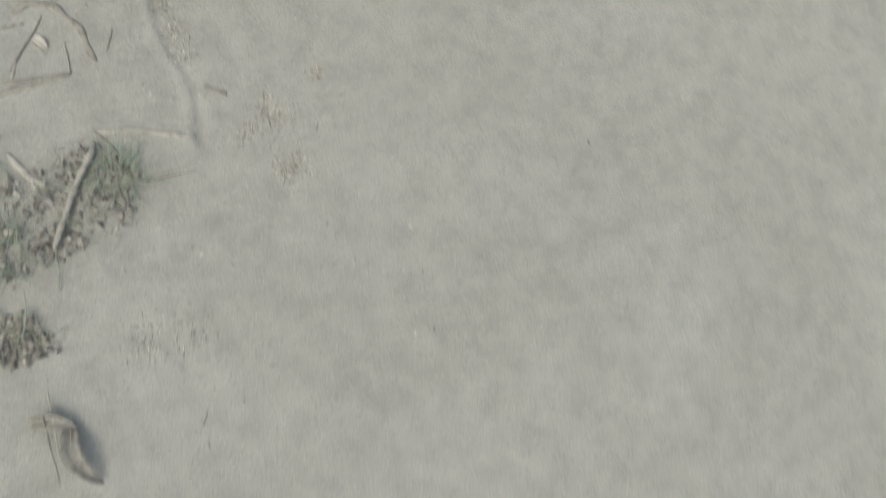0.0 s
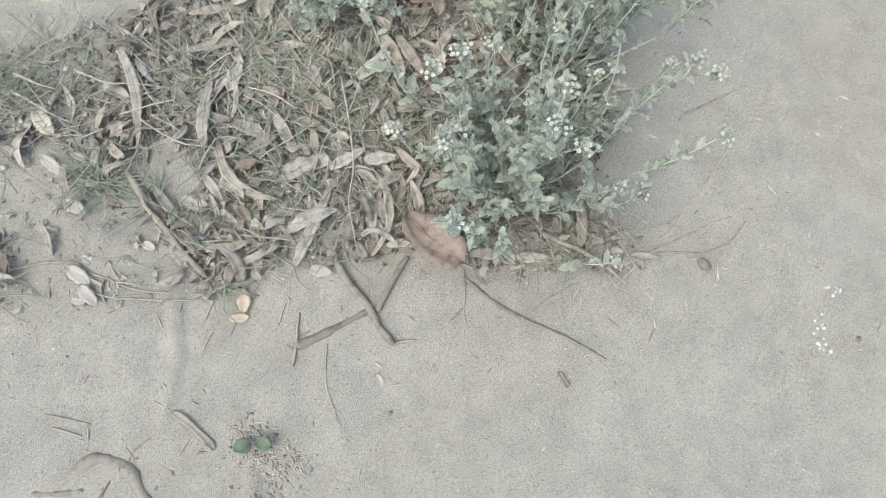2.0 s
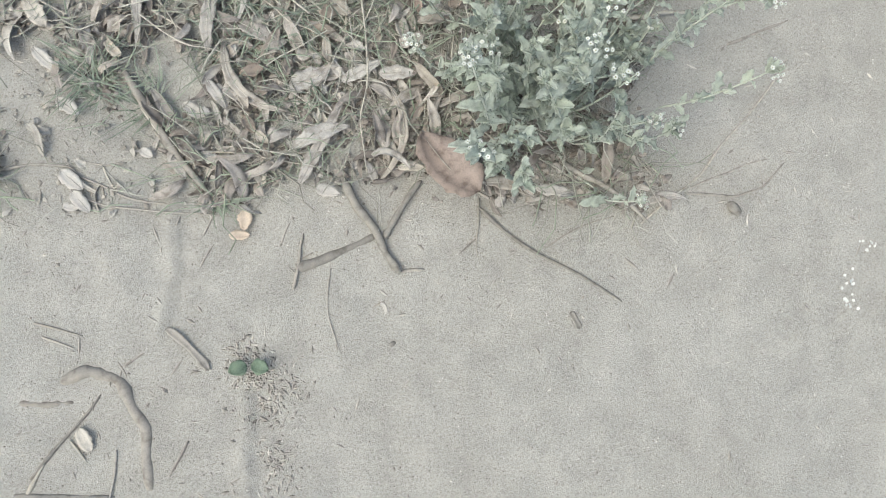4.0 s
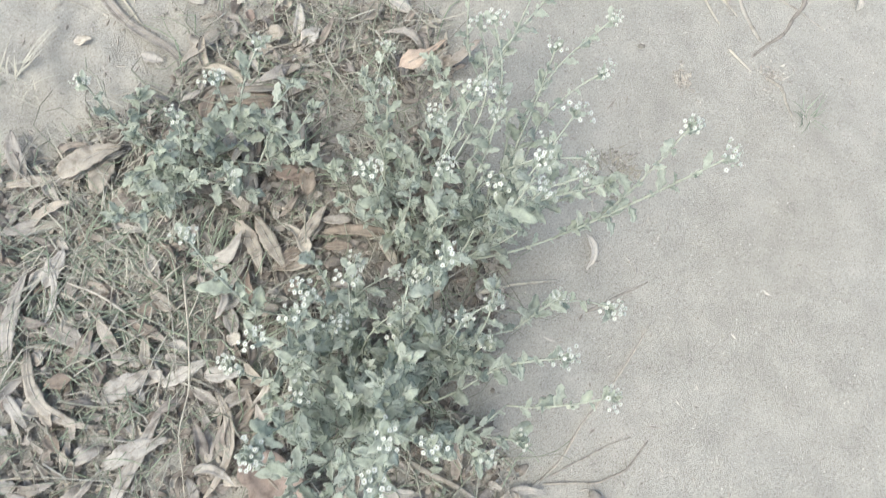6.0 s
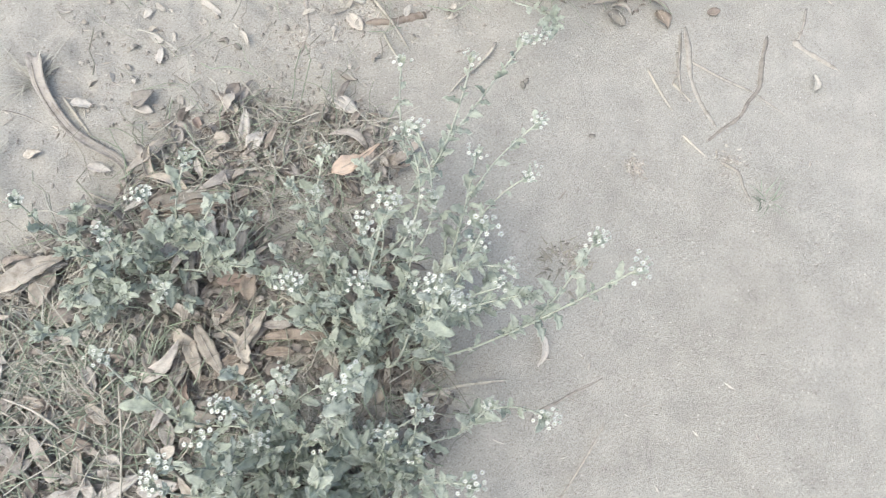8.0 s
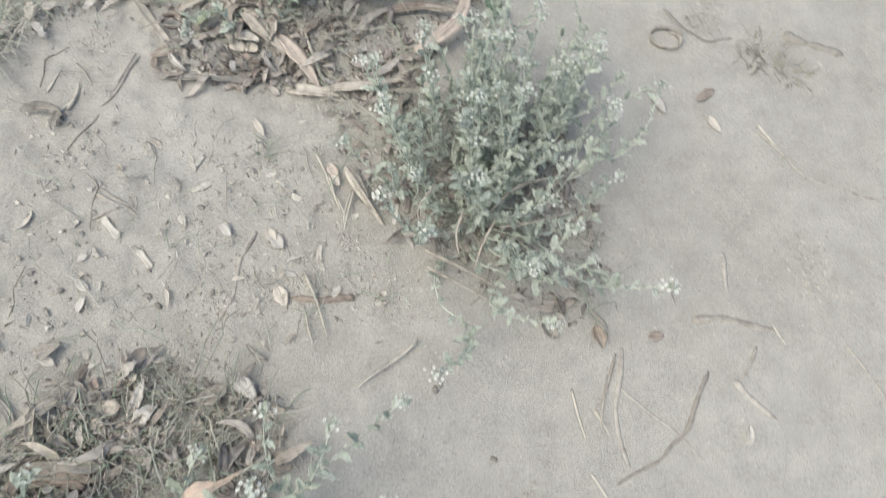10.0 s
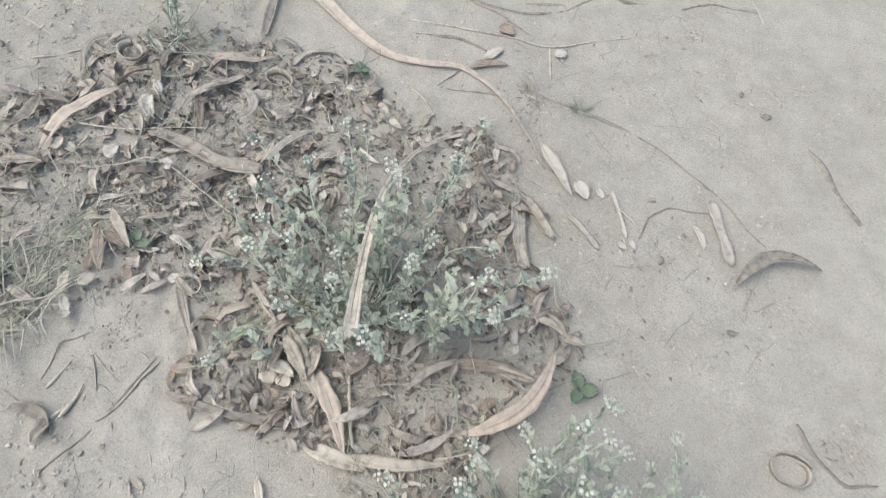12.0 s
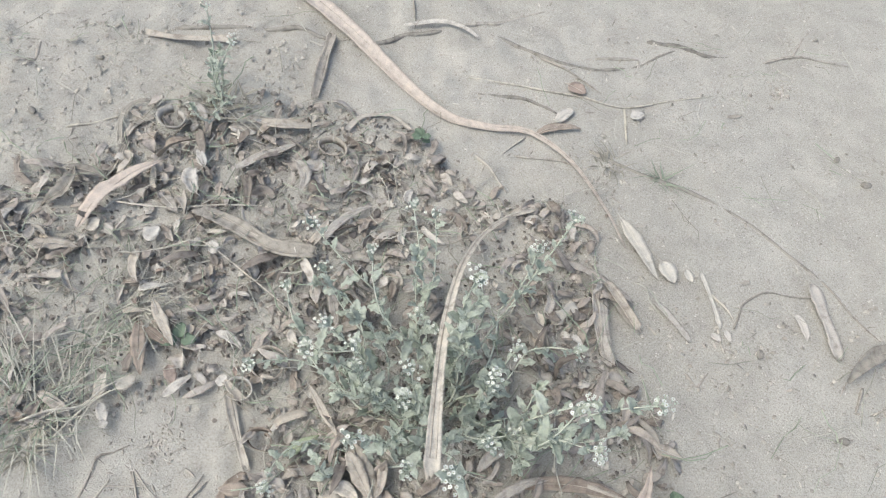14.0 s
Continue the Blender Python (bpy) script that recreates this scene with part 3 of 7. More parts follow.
def leafy(ob, x, y, z):
    o = ob.location
    PLANTS[ob.name]["tips"].append((Vector((x - o.x, y - o.y, z + ground_height(x, y) - o.z)), False))


def fill_out(ob, count):
    """Grow the whole herb: main stems out of the root, each forking into a few branches that end in
    a flower head or in young leaves, then leafy side shoots; the foliage beyond the nearest becomes one mesh."""
    info = PLANTS[ob.name]
    r = random.Random(info["seed"] + 5)
    ends = list(info["tips"])
    for _ in range(count):
        t, _b = r.choice(info["tips"])
        q = r.uniform(0.35, 1.0)
        t = Vector((t.x * q + r.gauss(0, 0.022), t.y * q + r.gauss(0, 0.022), max(0.03, t.z * r.uniform(0.35, 0.85))))
        ends.append((t, False))
    left = ends
    while left:
        lead = left[0][0]
        left.sort(key=lambda e: (e[0] - lead).length)
        bunch = [e for e in left[:r.randint(2, 4)] if (e[0] - lead).length < 0.085]
        left = left[len(bunch):]
        mid = sum((e[0] for e in bunch), Vector()) / len(bunch)
        fork = mid * r.uniform(0.55, 0.78) + Vector((r.gauss(0, 0.012), r.gauss(0, 0.012), 0))
        fork.z = max(0.015, mid.z * r.uniform(0.2, 0.4))
        foot = Vector((mid.x, mid.y, 0)) * r.uniform(0.0, 0.25)
        main, stem = shoot(ob, foot, fork, r, info["full"] * 0.8, 0.0019, 0.2)
        for tip, blooms in bunch:
            start = main[3] if tip is bunch[0][0] else along(main, r.uniform(0.8, 0.99))[0]
            line, stem = shoot(ob, start, tip, r, info["full"], 0.0014)
            d = (line[3] - line[2]).normalized()
            if blooms:
                rosette(ob, stem, tip - d * 0.006, d, r, 3)
                n = (Vector((0, 0, 1)) + d * 0.5 + Vector((r.gauss(0, 0.15), r.gauss(0, 0.15), 0))).normalized()
                m = Matrix.Translation(tip) @ n.to_track_quat("Z", "X").to_matrix().to_4x4() @ Matrix.Rotation(r.uniform(0, 6.28), 4, "Z") @ Matrix.Scale(r.uniform(0.75, 1.1), 4)
                part("flower_head", CYMES[r.randrange(len(CYMES))], stem, "small white flower cluster", m)
            else:
                rosette(ob, stem, tip, d, r, 7)
    if info["v"]:
        tagged(part("foliage", mesh_of("foliage", info["v"], info["f"], [HERB_STUFF]), ob), kind="stuff")


def woody(ob, pts, radius):
    """An old bare brown branch at the foot of a herb."""
    o = ob.location
    line = [(x - o.x, y - o.y, z + ground_height(x, y) - o.z) for x, y, z in pts]
    v, f = tube(line, radius, radius * 0.6, 6, 0.15, len(pts))
    part("woody_stem", mesh_of("woody_stem", v, f, [MAT["tan"]]), ob, "bare brown woody stem")


def fallen_flowers(x, y, spread, count, label):
    made[0] += 1
    r = random.Random(made[0])
    v, f, slots = [], [], []
    base = ground_height(x, y)
    for _ in range(count):
        px, py = r.gauss(0, spread * 0.4), r.gauss(0, spread * 0.5)
        star(v, f, slots, Vector((px, py, ground_height(x + px, y + py) - base + 0.002)), Vector((r.gauss(0, 0.25), r.gauss(0, 0.25), 1)).normalized(), r.uniform(0.0016, 0.0027), r)
    ob = new("fallen_petals", mesh_of("fallen_petals", v, f, [PETAL, PETAL], slots, smooth=False))
    ob.location = (x, y, base)
    return tagged(ob, label, "petals", "fallen petals")


def sprout(x, y, size, count, label):
    made[0] += 1
    r = random.Random(made[0])
    root = new("seedling")
    root.location = (x, y, ground_height(x, y))
    for i in range(count):
        a = 6.283 * i / count + r.uniform(-0.4, 0.4)
        v, f = blade(size, size * 0.8, "ovate", 0.0, 0.4, made[0] * 10 + i, nl=8, nw=6, arch=0.06)
        part("leaf", mesh_of("leaf", v, f, [GREEN]), root, m=pose(0.002 * math.cos(a), 0.002 * math.sin(a), 0.010 + 0.002 * i, 0, -12, math.degrees(a)))
    sv, sf = tube([(0, 0, -0.002), (0.001, 0, 0.006), (0, 0, 0.012)], 0.0012, 0.0008, 5)
    part("stem", mesh_of("stem", sv, sf, [HERB_STEM]), root)
    return tagged(root, label, "seedling", "seedlings")


# ---- the place ----
# leaf litter: outlines of the two drifts and of the thin cover under the middle plant
DRIFT_SOUTH = [(-0.182, 1.355), (-0.032, 1.396), (0.048, 1.455), (0.108, 1.495), (0.219, 1.555), (0.279, 1.585), (0.390, 1.555), (0.431, 1.485), (0.401, 1.385), (0.432, 1.255), (0.453, 1.164), (0.382, 1.044), (0.434, 0.962), (0.403, 0.932), (0.228, 0.965), (0.136, 0.996), (0.045, 0.987), (-0.016, 1.008), (-0.047, 0.978), (-0.097, 0.978), (-0.137, 1.018), (-0.156, 1.078), (-0.106, 1.098), (-0.095, 1.148), (-0.125, 1.177), (-0.175, 1.177), (-0.196, 1.088), (-0.245, 1.157), (-0.264, 1.196), (-0.354, 1.204), (-0.443, 1.202), (-0.481, 1.299)]
LITTER_EDGE = [(0.104, 1.512), (0.178, 1.571), (0.248, 1.577), (0.312, 1.569), (0.400, 1.551), (0.416, 1.489), (0.299, 1.448), (0.125, 1.454)]
LEAFY_WEST = [(-0.094, 1.352), (0.094, 1.318), (0.088, 1.105), (0.013, 1.060), (-0.094, 1.077)]
LEAFY_MIDDLE = [(0.115, 1.457), (0.261, 1.445), (0.272, 1.191), (0.152, 1.181)]
DRIFT_EDGE = [(-0.386, 1.095), (-0.326, 1.086), (-0.307, 1.047), (-0.328, 0.997), (-0.388, 0.996)]
DRIFT_NORTH = [(-0.381, 2.240), (-0.285, 2.372), (-0.208, 2.454), (-0.229, 2.503), (-0.161, 2.585), (-0.081, 2.597), (0.030, 2.640), (0.171, 2.653), (0.324, 2.556), (0.425, 2.599), (0.497, 2.550), (0.549, 2.391), (0.652, 2.294), (0.673, 2.204), (0.612, 2.223), (0.565, 2.053), (0.344, 2.010), (0.174, 2.017), (0.163, 2.066), (0.192, 2.106), (0.090, 2.173), (-0.027, 2.062), (-0.067, 2.042), (-0.245, 1.960)]
DRIFT_WEST = [(-0.408, 0.594), (-0.328, 0.524), (-0.246, 0.555), (-0.185, 0.494), (-0.217, 0.423), (-0.278, 0.403), (-0.371, 0.392), (-0.462, 0.421)]
DRIFT_CORNER = [(-0.473, 0.391), (-0.382, 0.331), (-0.371, 0.280), (-0.412, 0.270), (-0.494, 0.319)]
FRINGE_SOUTH = [(-0.384, 1.204), (-0.264, 1.196), (-0.196, 1.088), (-0.147, 1.008), (-0.087, 0.968), (-0.148, 0.968), (-0.378, 1.006)]
BETWEEN = [(0.005, 1.936), (0.456, 1.923), (0.549, 1.705), (0.430, 1.605), (0.289, 1.535), (0.048, 1.554)]
OPEN_EAST = [(0.209, 2.911), (0.881, 3.222), (0.914, 2.632), (0.568, 2.472), (0.424, 2.680)]
OPEN_WEST = [(-0.533, 2.579), (-0.085, 2.792), (-0.021, 2.659), (-0.218, 2.473), (-0.285, 2.372), (-0.354, 2.340)]
OPEN_SOUTHEAST = [(0.548, 2.461), (0.914, 2.622), (0.945, 2.331), (0.683, 2.225)]
DRIFT_MIDDLE = [(0.404, 2.021), (0.575, 2.053), (0.747, 2.006), (0.839, 1.898), (0.852, 1.758), (0.813, 1.677), (0.691, 1.706), (0.538, 1.804), (0.456, 1.903)]
# plants
plant_a = plant(0.300, 1.065, "low grey-green flowering herb with white flower clusters on litter", 1.0, 0.85)
flowering(plant_a, 0.115, 1.227, 0.180)
flowering(plant_a, 0.325, 1.157, 0.320)
flowering(plant_a, 0.316, 1.166, 0.205)
flowering(plant_a, 0.268, 1.203, 0.125)
flowering(plant_a, 0.308, 1.193, 0.100)
flowering(plant_a, 0.204, 1.144, 0.229)
flowering(plant_a, 0.241, 1.139, 0.156)
flowering(plant_a, 0.305, 1.150, 0.135)
flowering(plant_a, 0.301, 1.133, 0.123)
flowering(plant_a, 0.346, 1.135, 0.110)
flowering(plant_a, 0.357, 1.128, 0.176)
flowering(plant_a, 0.396, 1.144, 0.148)
flowering(plant_a, 0.462, 1.141, 0.153)
flowering(plant_a, 0.383, 1.107, 0.144)
flowering(plant_a, 0.409, 1.072, 0.290)
flowering(plant_a, 0.486, 1.037, 0.178)
flowering(plant_a, 0.209, 1.120, 0.110)
flowering(plant_a, 0.134, 1.118, 0.101)
flowering(plant_a, 0.257, 1.034, 0.349)
flowering(plant_a, 0.303, 1.019, 0.238)
flowering(plant_a, 0.163, 1.035, 0.255)
flowering(plant_a, 0.246, 1.006, 0.331)
flowering(plant_a, 0.414, 1.010, 0.098)
flowering(plant_a, 0.161, 1.031, 0.260)
flowering(plant_a, 0.157, 0.943, 0.280)
flowering(plant_a, 0.215, 1.136, 0.102)
flowering(plant_a, 0.202, 1.080, 0.170)
flowering(plant_a, 0.369, 1.000, 0.152)
flowering(plant_a, 0.376, 0.935, 0.061)
flowering(plant_a, 0.169, 1.126, 0.222)
flowering(plant_a, 0.212, 1.172, 0.170)
flowering(plant_a, 0.255, 1.179, 0.170)
leafy(plant_a, 0.385, 1.151, 0.200)
flowering(plant_a, 0.514, 1.122, 0.160)
leafy(plant_a, 0.249, 1.128, 0.120)
leafy(plant_a, 0.266, 1.098, 0.130)
leafy(plant_a, 0.229, 1.141, 0.120)
leafy(plant_a, 0.299, 1.108, 0.140)
leafy(plant_a, 0.273, 1.151, 0.120)
leafy(plant_a, 0.253, 1.075, 0.150)
leafy(plant_a, 0.336, 1.126, 0.120)
leafy(plant_a, 0.364, 1.089, 0.120)
leafy(plant_a, 0.195, 0.971, 0.220)
leafy(plant_a, 0.229, 1.016, 0.240)
leafy(plant_a, 0.287, 1.060, 0.220)
leafy(plant_a, 0.198, 1.041, 0.200)
leafy(plant_a, 0.255, 0.978, 0.200)
leafy(plant_a, 0.211, 0.945, 0.200)
leafy(plant_a, 0.328, 1.016, 0.160)
leafy(plant_a, 0.200, 1.105, 0.180)
leafy(plant_a, 0.267, 1.075, 0.240)
leafy(plant_a, 0.365, 0.995, 0.100)
leafy(plant_a, 0.179, 1.066, 0.160)
leafy(plant_a, 0.236, 1.068, 0.200)
plant_b = plant(0.085, 1.365, "grey-green flowering herb growing up through brown leaves", 1.0, 0.9)
flowering(plant_b, 0.193, 1.423, 0.165)
flowering(plant_b, 0.108, 1.358, 0.146)
flowering(plant_b, 0.016, 1.415, 0.120)
leafy(plant_b, 0.042, 1.270, 0.120)
flowering(plant_b, 0.146, 1.394, 0.160)
leafy(plant_b, 0.221, 1.373, 0.170)
flowering(plant_b, 0.153, 1.303, 0.120)
leafy(plant_b, 0.082, 1.338, 0.100)
leafy(plant_b, 0.065, 1.310, 0.100)
leafy(plant_b, 0.114, 1.310, 0.100)
leafy(plant_b, 0.087, 1.295, 0.080)
leafy(plant_b, 0.199, 1.356, 0.120)
leafy(plant_b, 0.218, 1.329, 0.100)
leafy(plant_b, 0.241, 1.379, 0.100)
leafy(plant_b, 0.104, 1.366, 0.120)
leafy(plant_b, 0.169, 1.373, 0.100)
leafy(plant_b, 0.058, 1.360, 0.100)
plant_c = plant(0.362, 1.232, "spreading grey-green herb with many white flower clusters", 0.84, 0.9)
flowering(plant_c, 0.412, 1.421, 0.189)
flowering(plant_c, 0.471, 1.368, 0.236)
flowering(plant_c, 0.547, 1.408, 0.214)
flowering(plant_c, 0.378, 1.314, 0.271)
flowering(plant_c, 0.431, 1.355, 0.166)
flowering(plant_c, 0.361, 1.340, 0.159)
flowering(plant_c, 0.399, 1.296, 0.245)
flowering(plant_c, 0.450, 1.272, 0.301)
flowering(plant_c, 0.473, 1.299, 0.173)
flowering(plant_c, 0.394, 1.212, 0.359)
flowering(plant_c, 0.482, 1.251, 0.243)
flowering(plant_c, 0.428, 1.222, 0.257)
flowering(plant_c, 0.410, 1.255, 0.176)
flowering(plant_c, 0.344, 1.253, 0.252)
flowering(plant_c, 0.285, 1.276, 0.193)
flowering(plant_c, 0.530, 1.240, 0.337)
flowering(plant_c, 0.559, 1.212, 0.336)
flowering(plant_c, 0.472, 1.234, 0.244)
flowering(plant_c, 0.529, 1.353, 0.210)
flowering(plant_c, 0.318, 1.380, 0.138)
flowering(plant_c, 0.487, 1.479, 0.220)
flowering(plant_c, 0.418, 1.494, 0.200)
flowering(plant_c, 0.556, 1.512, 0.200)
flowering(plant_c, 0.419, 1.409, 0.220)
leafy(plant_c, 0.292, 1.383, 0.160)
leafy(plant_c, 0.356, 1.227, 0.200)
leafy(plant_c, 0.320, 1.256, 0.200)
flowering(plant_c, 0.331, 1.169, 0.260)
flowering(plant_c, 0.334, 1.466, 0.069)
leafy(plant_c, 0.280, 1.300, 0.130)
leafy(plant_c, 0.292, 1.253, 0.120)
leafy(plant_c, 0.260, 1.275, 0.100)
leafy(plant_c, 0.317, 1.226, 0.120)
leafy(plant_c, 0.348, 1.218, 0.140)
leafy(plant_c, 0.322, 1.316, 0.140)
leafy(plant_c, 0.298, 1.351, 0.120)
leafy(plant_c, 0.372, 1.244, 0.160)
leafy(plant_c, 0.405, 1.270, 0.160)
leafy(plant_c, 0.434, 1.242, 0.140)
leafy(plant_c, 0.340, 1.286, 0.150)
leafy(plant_c, 0.272, 1.336, 0.100)
plant_d = plant(0.662, 1.835, "bushy grey-green herb with woody stems and white flowers", 0.8, 1.3)
flowering(plant_d, 0.494, 1.949, 0.190)
flowering(plant_d, 0.509, 1.881, 0.206)
flowering(plant_d, 0.463, 1.867, 0.120)
flowering(plant_d, 0.559, 1.827, 0.126)
flowering(plant_d, 0.613, 1.876, 0.192)
flowering(plant_d, 0.633, 1.954, 0.253)
flowering(plant_d, 0.636, 1.854, 0.169)
flowering(plant_d, 0.741, 1.888, 0.136)
flowering(plant_d, 0.734, 1.809, 0.218)
flowering(plant_d, 0.675, 1.882, 0.253)
flowering(plant_d, 0.815, 1.933, 0.180)
flowering(plant_d, 0.895, 1.997, 0.150)
flowering(plant_d, 0.816, 1.827, 0.168)
flowering(plant_d, 0.729, 1.784, 0.169)
flowering(plant_d, 0.738, 1.717, 0.235)
flowering(plant_d, 0.778, 1.705, 0.174)
flowering(plant_d, 0.694, 1.666, 0.221)
flowering(plant_d, 0.725, 1.616, 0.186)
flowering(plant_d, 0.574, 1.728, 0.156)
flowering(plant_d, 0.518, 1.770, 0.160)
flowering(plant_d, 0.630, 1.786, 0.200)
flowering(plant_d, 0.597, 1.561, 0.132)
flowering(plant_d, 0.874, 1.681, 0.170)
flowering(plant_d, 0.652, 1.918, 0.200)
flowering(plant_d, 0.712, 2.047, 0.200)
flowering(plant_d, 0.690, 2.148, 0.169)
flowering(plant_d, 0.686, 2.093, 0.215)
flowering(plant_d, 0.656, 2.011, 0.298)
flowering(plant_d, 0.625, 2.059, 0.165)
flowering(plant_d, 0.610, 2.102, 0.107)
flowering(plant_d, 0.558, 2.033, 0.156)
flowering(plant_d, 0.553, 2.001, 0.174)
flowering(plant_d, 0.486, 1.953, 0.185)
flowering(plant_d, 0.567, 1.936, 0.185)
flowering(plant_d, 0.782, 1.981, 0.227)
flowering(plant_d, 0.811, 2.059, 0.150)
flowering(plant_d, 0.759, 1.994, 0.180)
flowering(plant_d, 0.688, 1.965, 0.200)
flowering(plant_d, 0.507, 1.882, 0.180)
leafy(plant_d, 0.559, 1.875, 0.150)
leafy(plant_d, 0.612, 1.813, 0.150)
leafy(plant_d, 0.662, 1.799, 0.140)
leafy(plant_d, 0.685, 1.854, 0.160)
leafy(plant_d, 0.526, 1.835, 0.120)
leafy(plant_d, 0.730, 1.805, 0.140)
leafy(plant_d, 0.753, 1.868, 0.160)
leafy(plant_d, 0.687, 1.732, 0.130)
leafy(plant_d, 0.744, 1.719, 0.120)
leafy(plant_d, 0.603, 1.924, 0.180)
leafy(plant_d, 0.662, 1.920, 0.200)
leafy(plant_d, 0.558, 1.959, 0.140)
leafy(plant_d, 0.798, 1.790, 0.120)
leafy(plant_d, 0.578, 1.794, 0.100)
flowering(plant_d, 0.691, 2.146, 0.170)
flowering(plant_d, 0.668, 2.112, 0.170)
flowering(plant_d, 0.637, 2.059, 0.170)
flowering(plant_d, 0.778, 2.146, 0.140)
flowering(plant_d, 0.821, 2.092, 0.130)
flowering(plant_d, 0.790, 2.050, 0.150)
flowering(plant_d, 0.752, 1.996, 0.170)
flowering(plant_d, 0.718, 2.103, 0.160)
flowering(plant_d, 0.677, 2.023, 0.180)
flowering(plant_d, 0.745, 1.981, 0.160)
flowering(plant_d, 0.803, 2.028, 0.140)
flowering(plant_d, 0.849, 2.028, 0.120)
flowering(plant_d, 0.626, 1.901, 0.200)
flowering(plant_d, 0.685, 1.910, 0.200)
flowering(plant_d, 0.555, 2.058, 0.140)
flowering(plant_d, 0.614, 1.881, 0.180)
flowering(plant_d, 0.828, 1.942, 0.140)
flowering(plant_d, 0.474, 1.992, 0.130)
leafy(plant_d, 0.721, 2.091, 0.100)
leafy(plant_d, 0.768, 2.112, 0.100)
leafy(plant_d, 0.813, 2.146, 0.080)
leafy(plant_d, 0.677, 2.119, 0.100)
leafy(plant_d, 0.806, 2.012, 0.080)
leafy(plant_d, 0.774, 1.961, 0.100)
leafy(plant_d, 0.844, 2.100, 0.070)
leafy(plant_d, 0.738, 1.968, 0.120)
woody(plant_d, [(0.583, 1.751, 0.05), (0.635, 1.734, 0.04), (0.690, 1.720, 0.015)], 0.0028)
woody(plant_d, [(0.631, 1.809, 0.07), (0.623, 1.774, 0.06), (0.631, 1.746, 0.045)], 0.0022)
woody(plant_d, [(0.463, 1.879, 0.03), (0.494, 1.842, 0.02), (0.526, 1.800, 0.01)], 0.0028)
woody(plant_d, [(0.629, 1.883, 0.09), (0.650, 1.851, 0.06), (0.674, 1.824, 0.02)], 0.0026)
woody(plant_d, [(0.670, 1.818, 0.05), (0.704, 1.848, 0.08), (0.762, 1.863, 0.1)], 0.0022)
woody(plant_d, [(0.684, 1.797, 0.05), (0.731, 1.797, 0.08), (0.777, 1.809, 0.1)], 0.002)
woody(plant_d, [(0.586, 1.731, 0.04), (0.646, 1.709, 0.03), (0.695, 1.694, 0.01)], 0.0028)
woody(plant_d, [(0.589, 1.833, 0.09), (0.568, 1.796, 0.07), (0.595, 1.753, 0.05)], 0.002)
woody(plant_d, [(0.673, 1.790, 0.09), (0.658, 1.758, 0.07), (0.651, 1.731, 0.04)], 0.002)
plant_e = plant(0.365, 2.235, "sparse grey-green herb with white flower clusters over dry leaves", 0.95, 0.9)
flowering(plant_e, 0.442, 2.432, 0.218)
flowering(plant_e, 0.122, 2.391, 0.072)
flowering(plant_e, 0.358, 2.371, 0.123)
flowering(plant_e, 0.123, 2.305, 0.053)
flowering(plant_e, 0.302, 2.308, 0.104)
flowering(plant_e, 0.209, 2.246, 0.133)
flowering(plant_e, 0.192, 2.221, 0.091)
flowering(plant_e, 0.247, 2.238, 0.124)
flowering(plant_e, 0.259, 2.218, 0.114)
flowering(plant_e, 0.327, 2.304, 0.085)
flowering(plant_e, 0.502, 2.339, 0.080)
flowering(plant_e, 0.425, 2.285, 0.150)
flowering(plant_e, 0.412, 2.246, 0.144)
flowering(plant_e, 0.323, 2.222, 0.144)
flowering(plant_e, 0.512, 2.232, 0.206)
flowering(plant_e, 0.572, 2.240, 0.244)
flowering(plant_e, 0.502, 2.222, 0.200)
flowering(plant_e, 0.298, 2.117, 0.198)
flowering(plant_e, 0.324, 2.195, 0.125)
flowering(plant_e, 0.432, 2.173, 0.147)
flowering(plant_e, 0.460, 2.216, 0.079)
flowering(plant_e, 0.530, 2.184, 0.210)
flowering(plant_e, 0.128, 2.190, 0.053)
flowering(plant_e, 0.354, 2.124, 0.123)
flowering(plant_e, 0.399, 2.113, 0.199)
flowering(plant_e, 0.210, 2.064, 0.054)
flowering(plant_e, 0.160, 2.343, 0.066)
flowering(plant_e, 0.360, 2.314, 0.234)
flowering(plant_e, 0.275, 2.441, 0.120)
flowering(plant_e, 0.416, 2.439, 0.120)
flowering(plant_e, 0.217, 2.372, 0.100)
leafy(plant_e, 0.234, 2.209, 0.120)
leafy(plant_e, 0.368, 2.312, 0.140)
flowering(plant_e, 0.244, 2.445, 0.118)
leafy(plant_e, 0.165, 2.310, 0.080)
leafy(plant_e, 0.233, 2.278, 0.100)
leafy(plant_e, 0.275, 2.263, 0.100)
leafy(plant_e, 0.369, 2.275, 0.120)
leafy(plant_e, 0.414, 2.221, 0.120)
leafy(plant_e, 0.282, 2.192, 0.100)
leafy(plant_e, 0.354, 2.198, 0.120)
leafy(plant_e, 0.462, 2.260, 0.120)
leafy(plant_e, 0.253, 2.109, 0.060)
leafy(plant_e, 0.332, 2.150, 0.120)
leafy(plant_e, 0.505, 2.209, 0.140)
leafy(plant_e, 0.273, 2.385, 0.100)
leafy(plant_e, 0.249, 2.186, 0.080)
leafy(plant_e, 0.567, 2.244, 0.120)
plant_f = plant(-0.135, 2.575, "small grey-green herb with two white flower clusters", 0.65, 1.0)
flowering(plant_f, -0.056, 2.554, 0.177)
flowering(plant_f, -0.122, 2.604, 0.170)
leafy(plant_f, -0.091, 2.566, 0.100)
leafy(plant_f, -0.120, 2.511, 0.060)
fill_out(plant_a, 20)
fill_out(plant_b, 10)
fill_out(plant_c, 14)
fill_out(plant_d, 40)
fill_out(plant_e, 12)
fill_out(plant_f, 4)
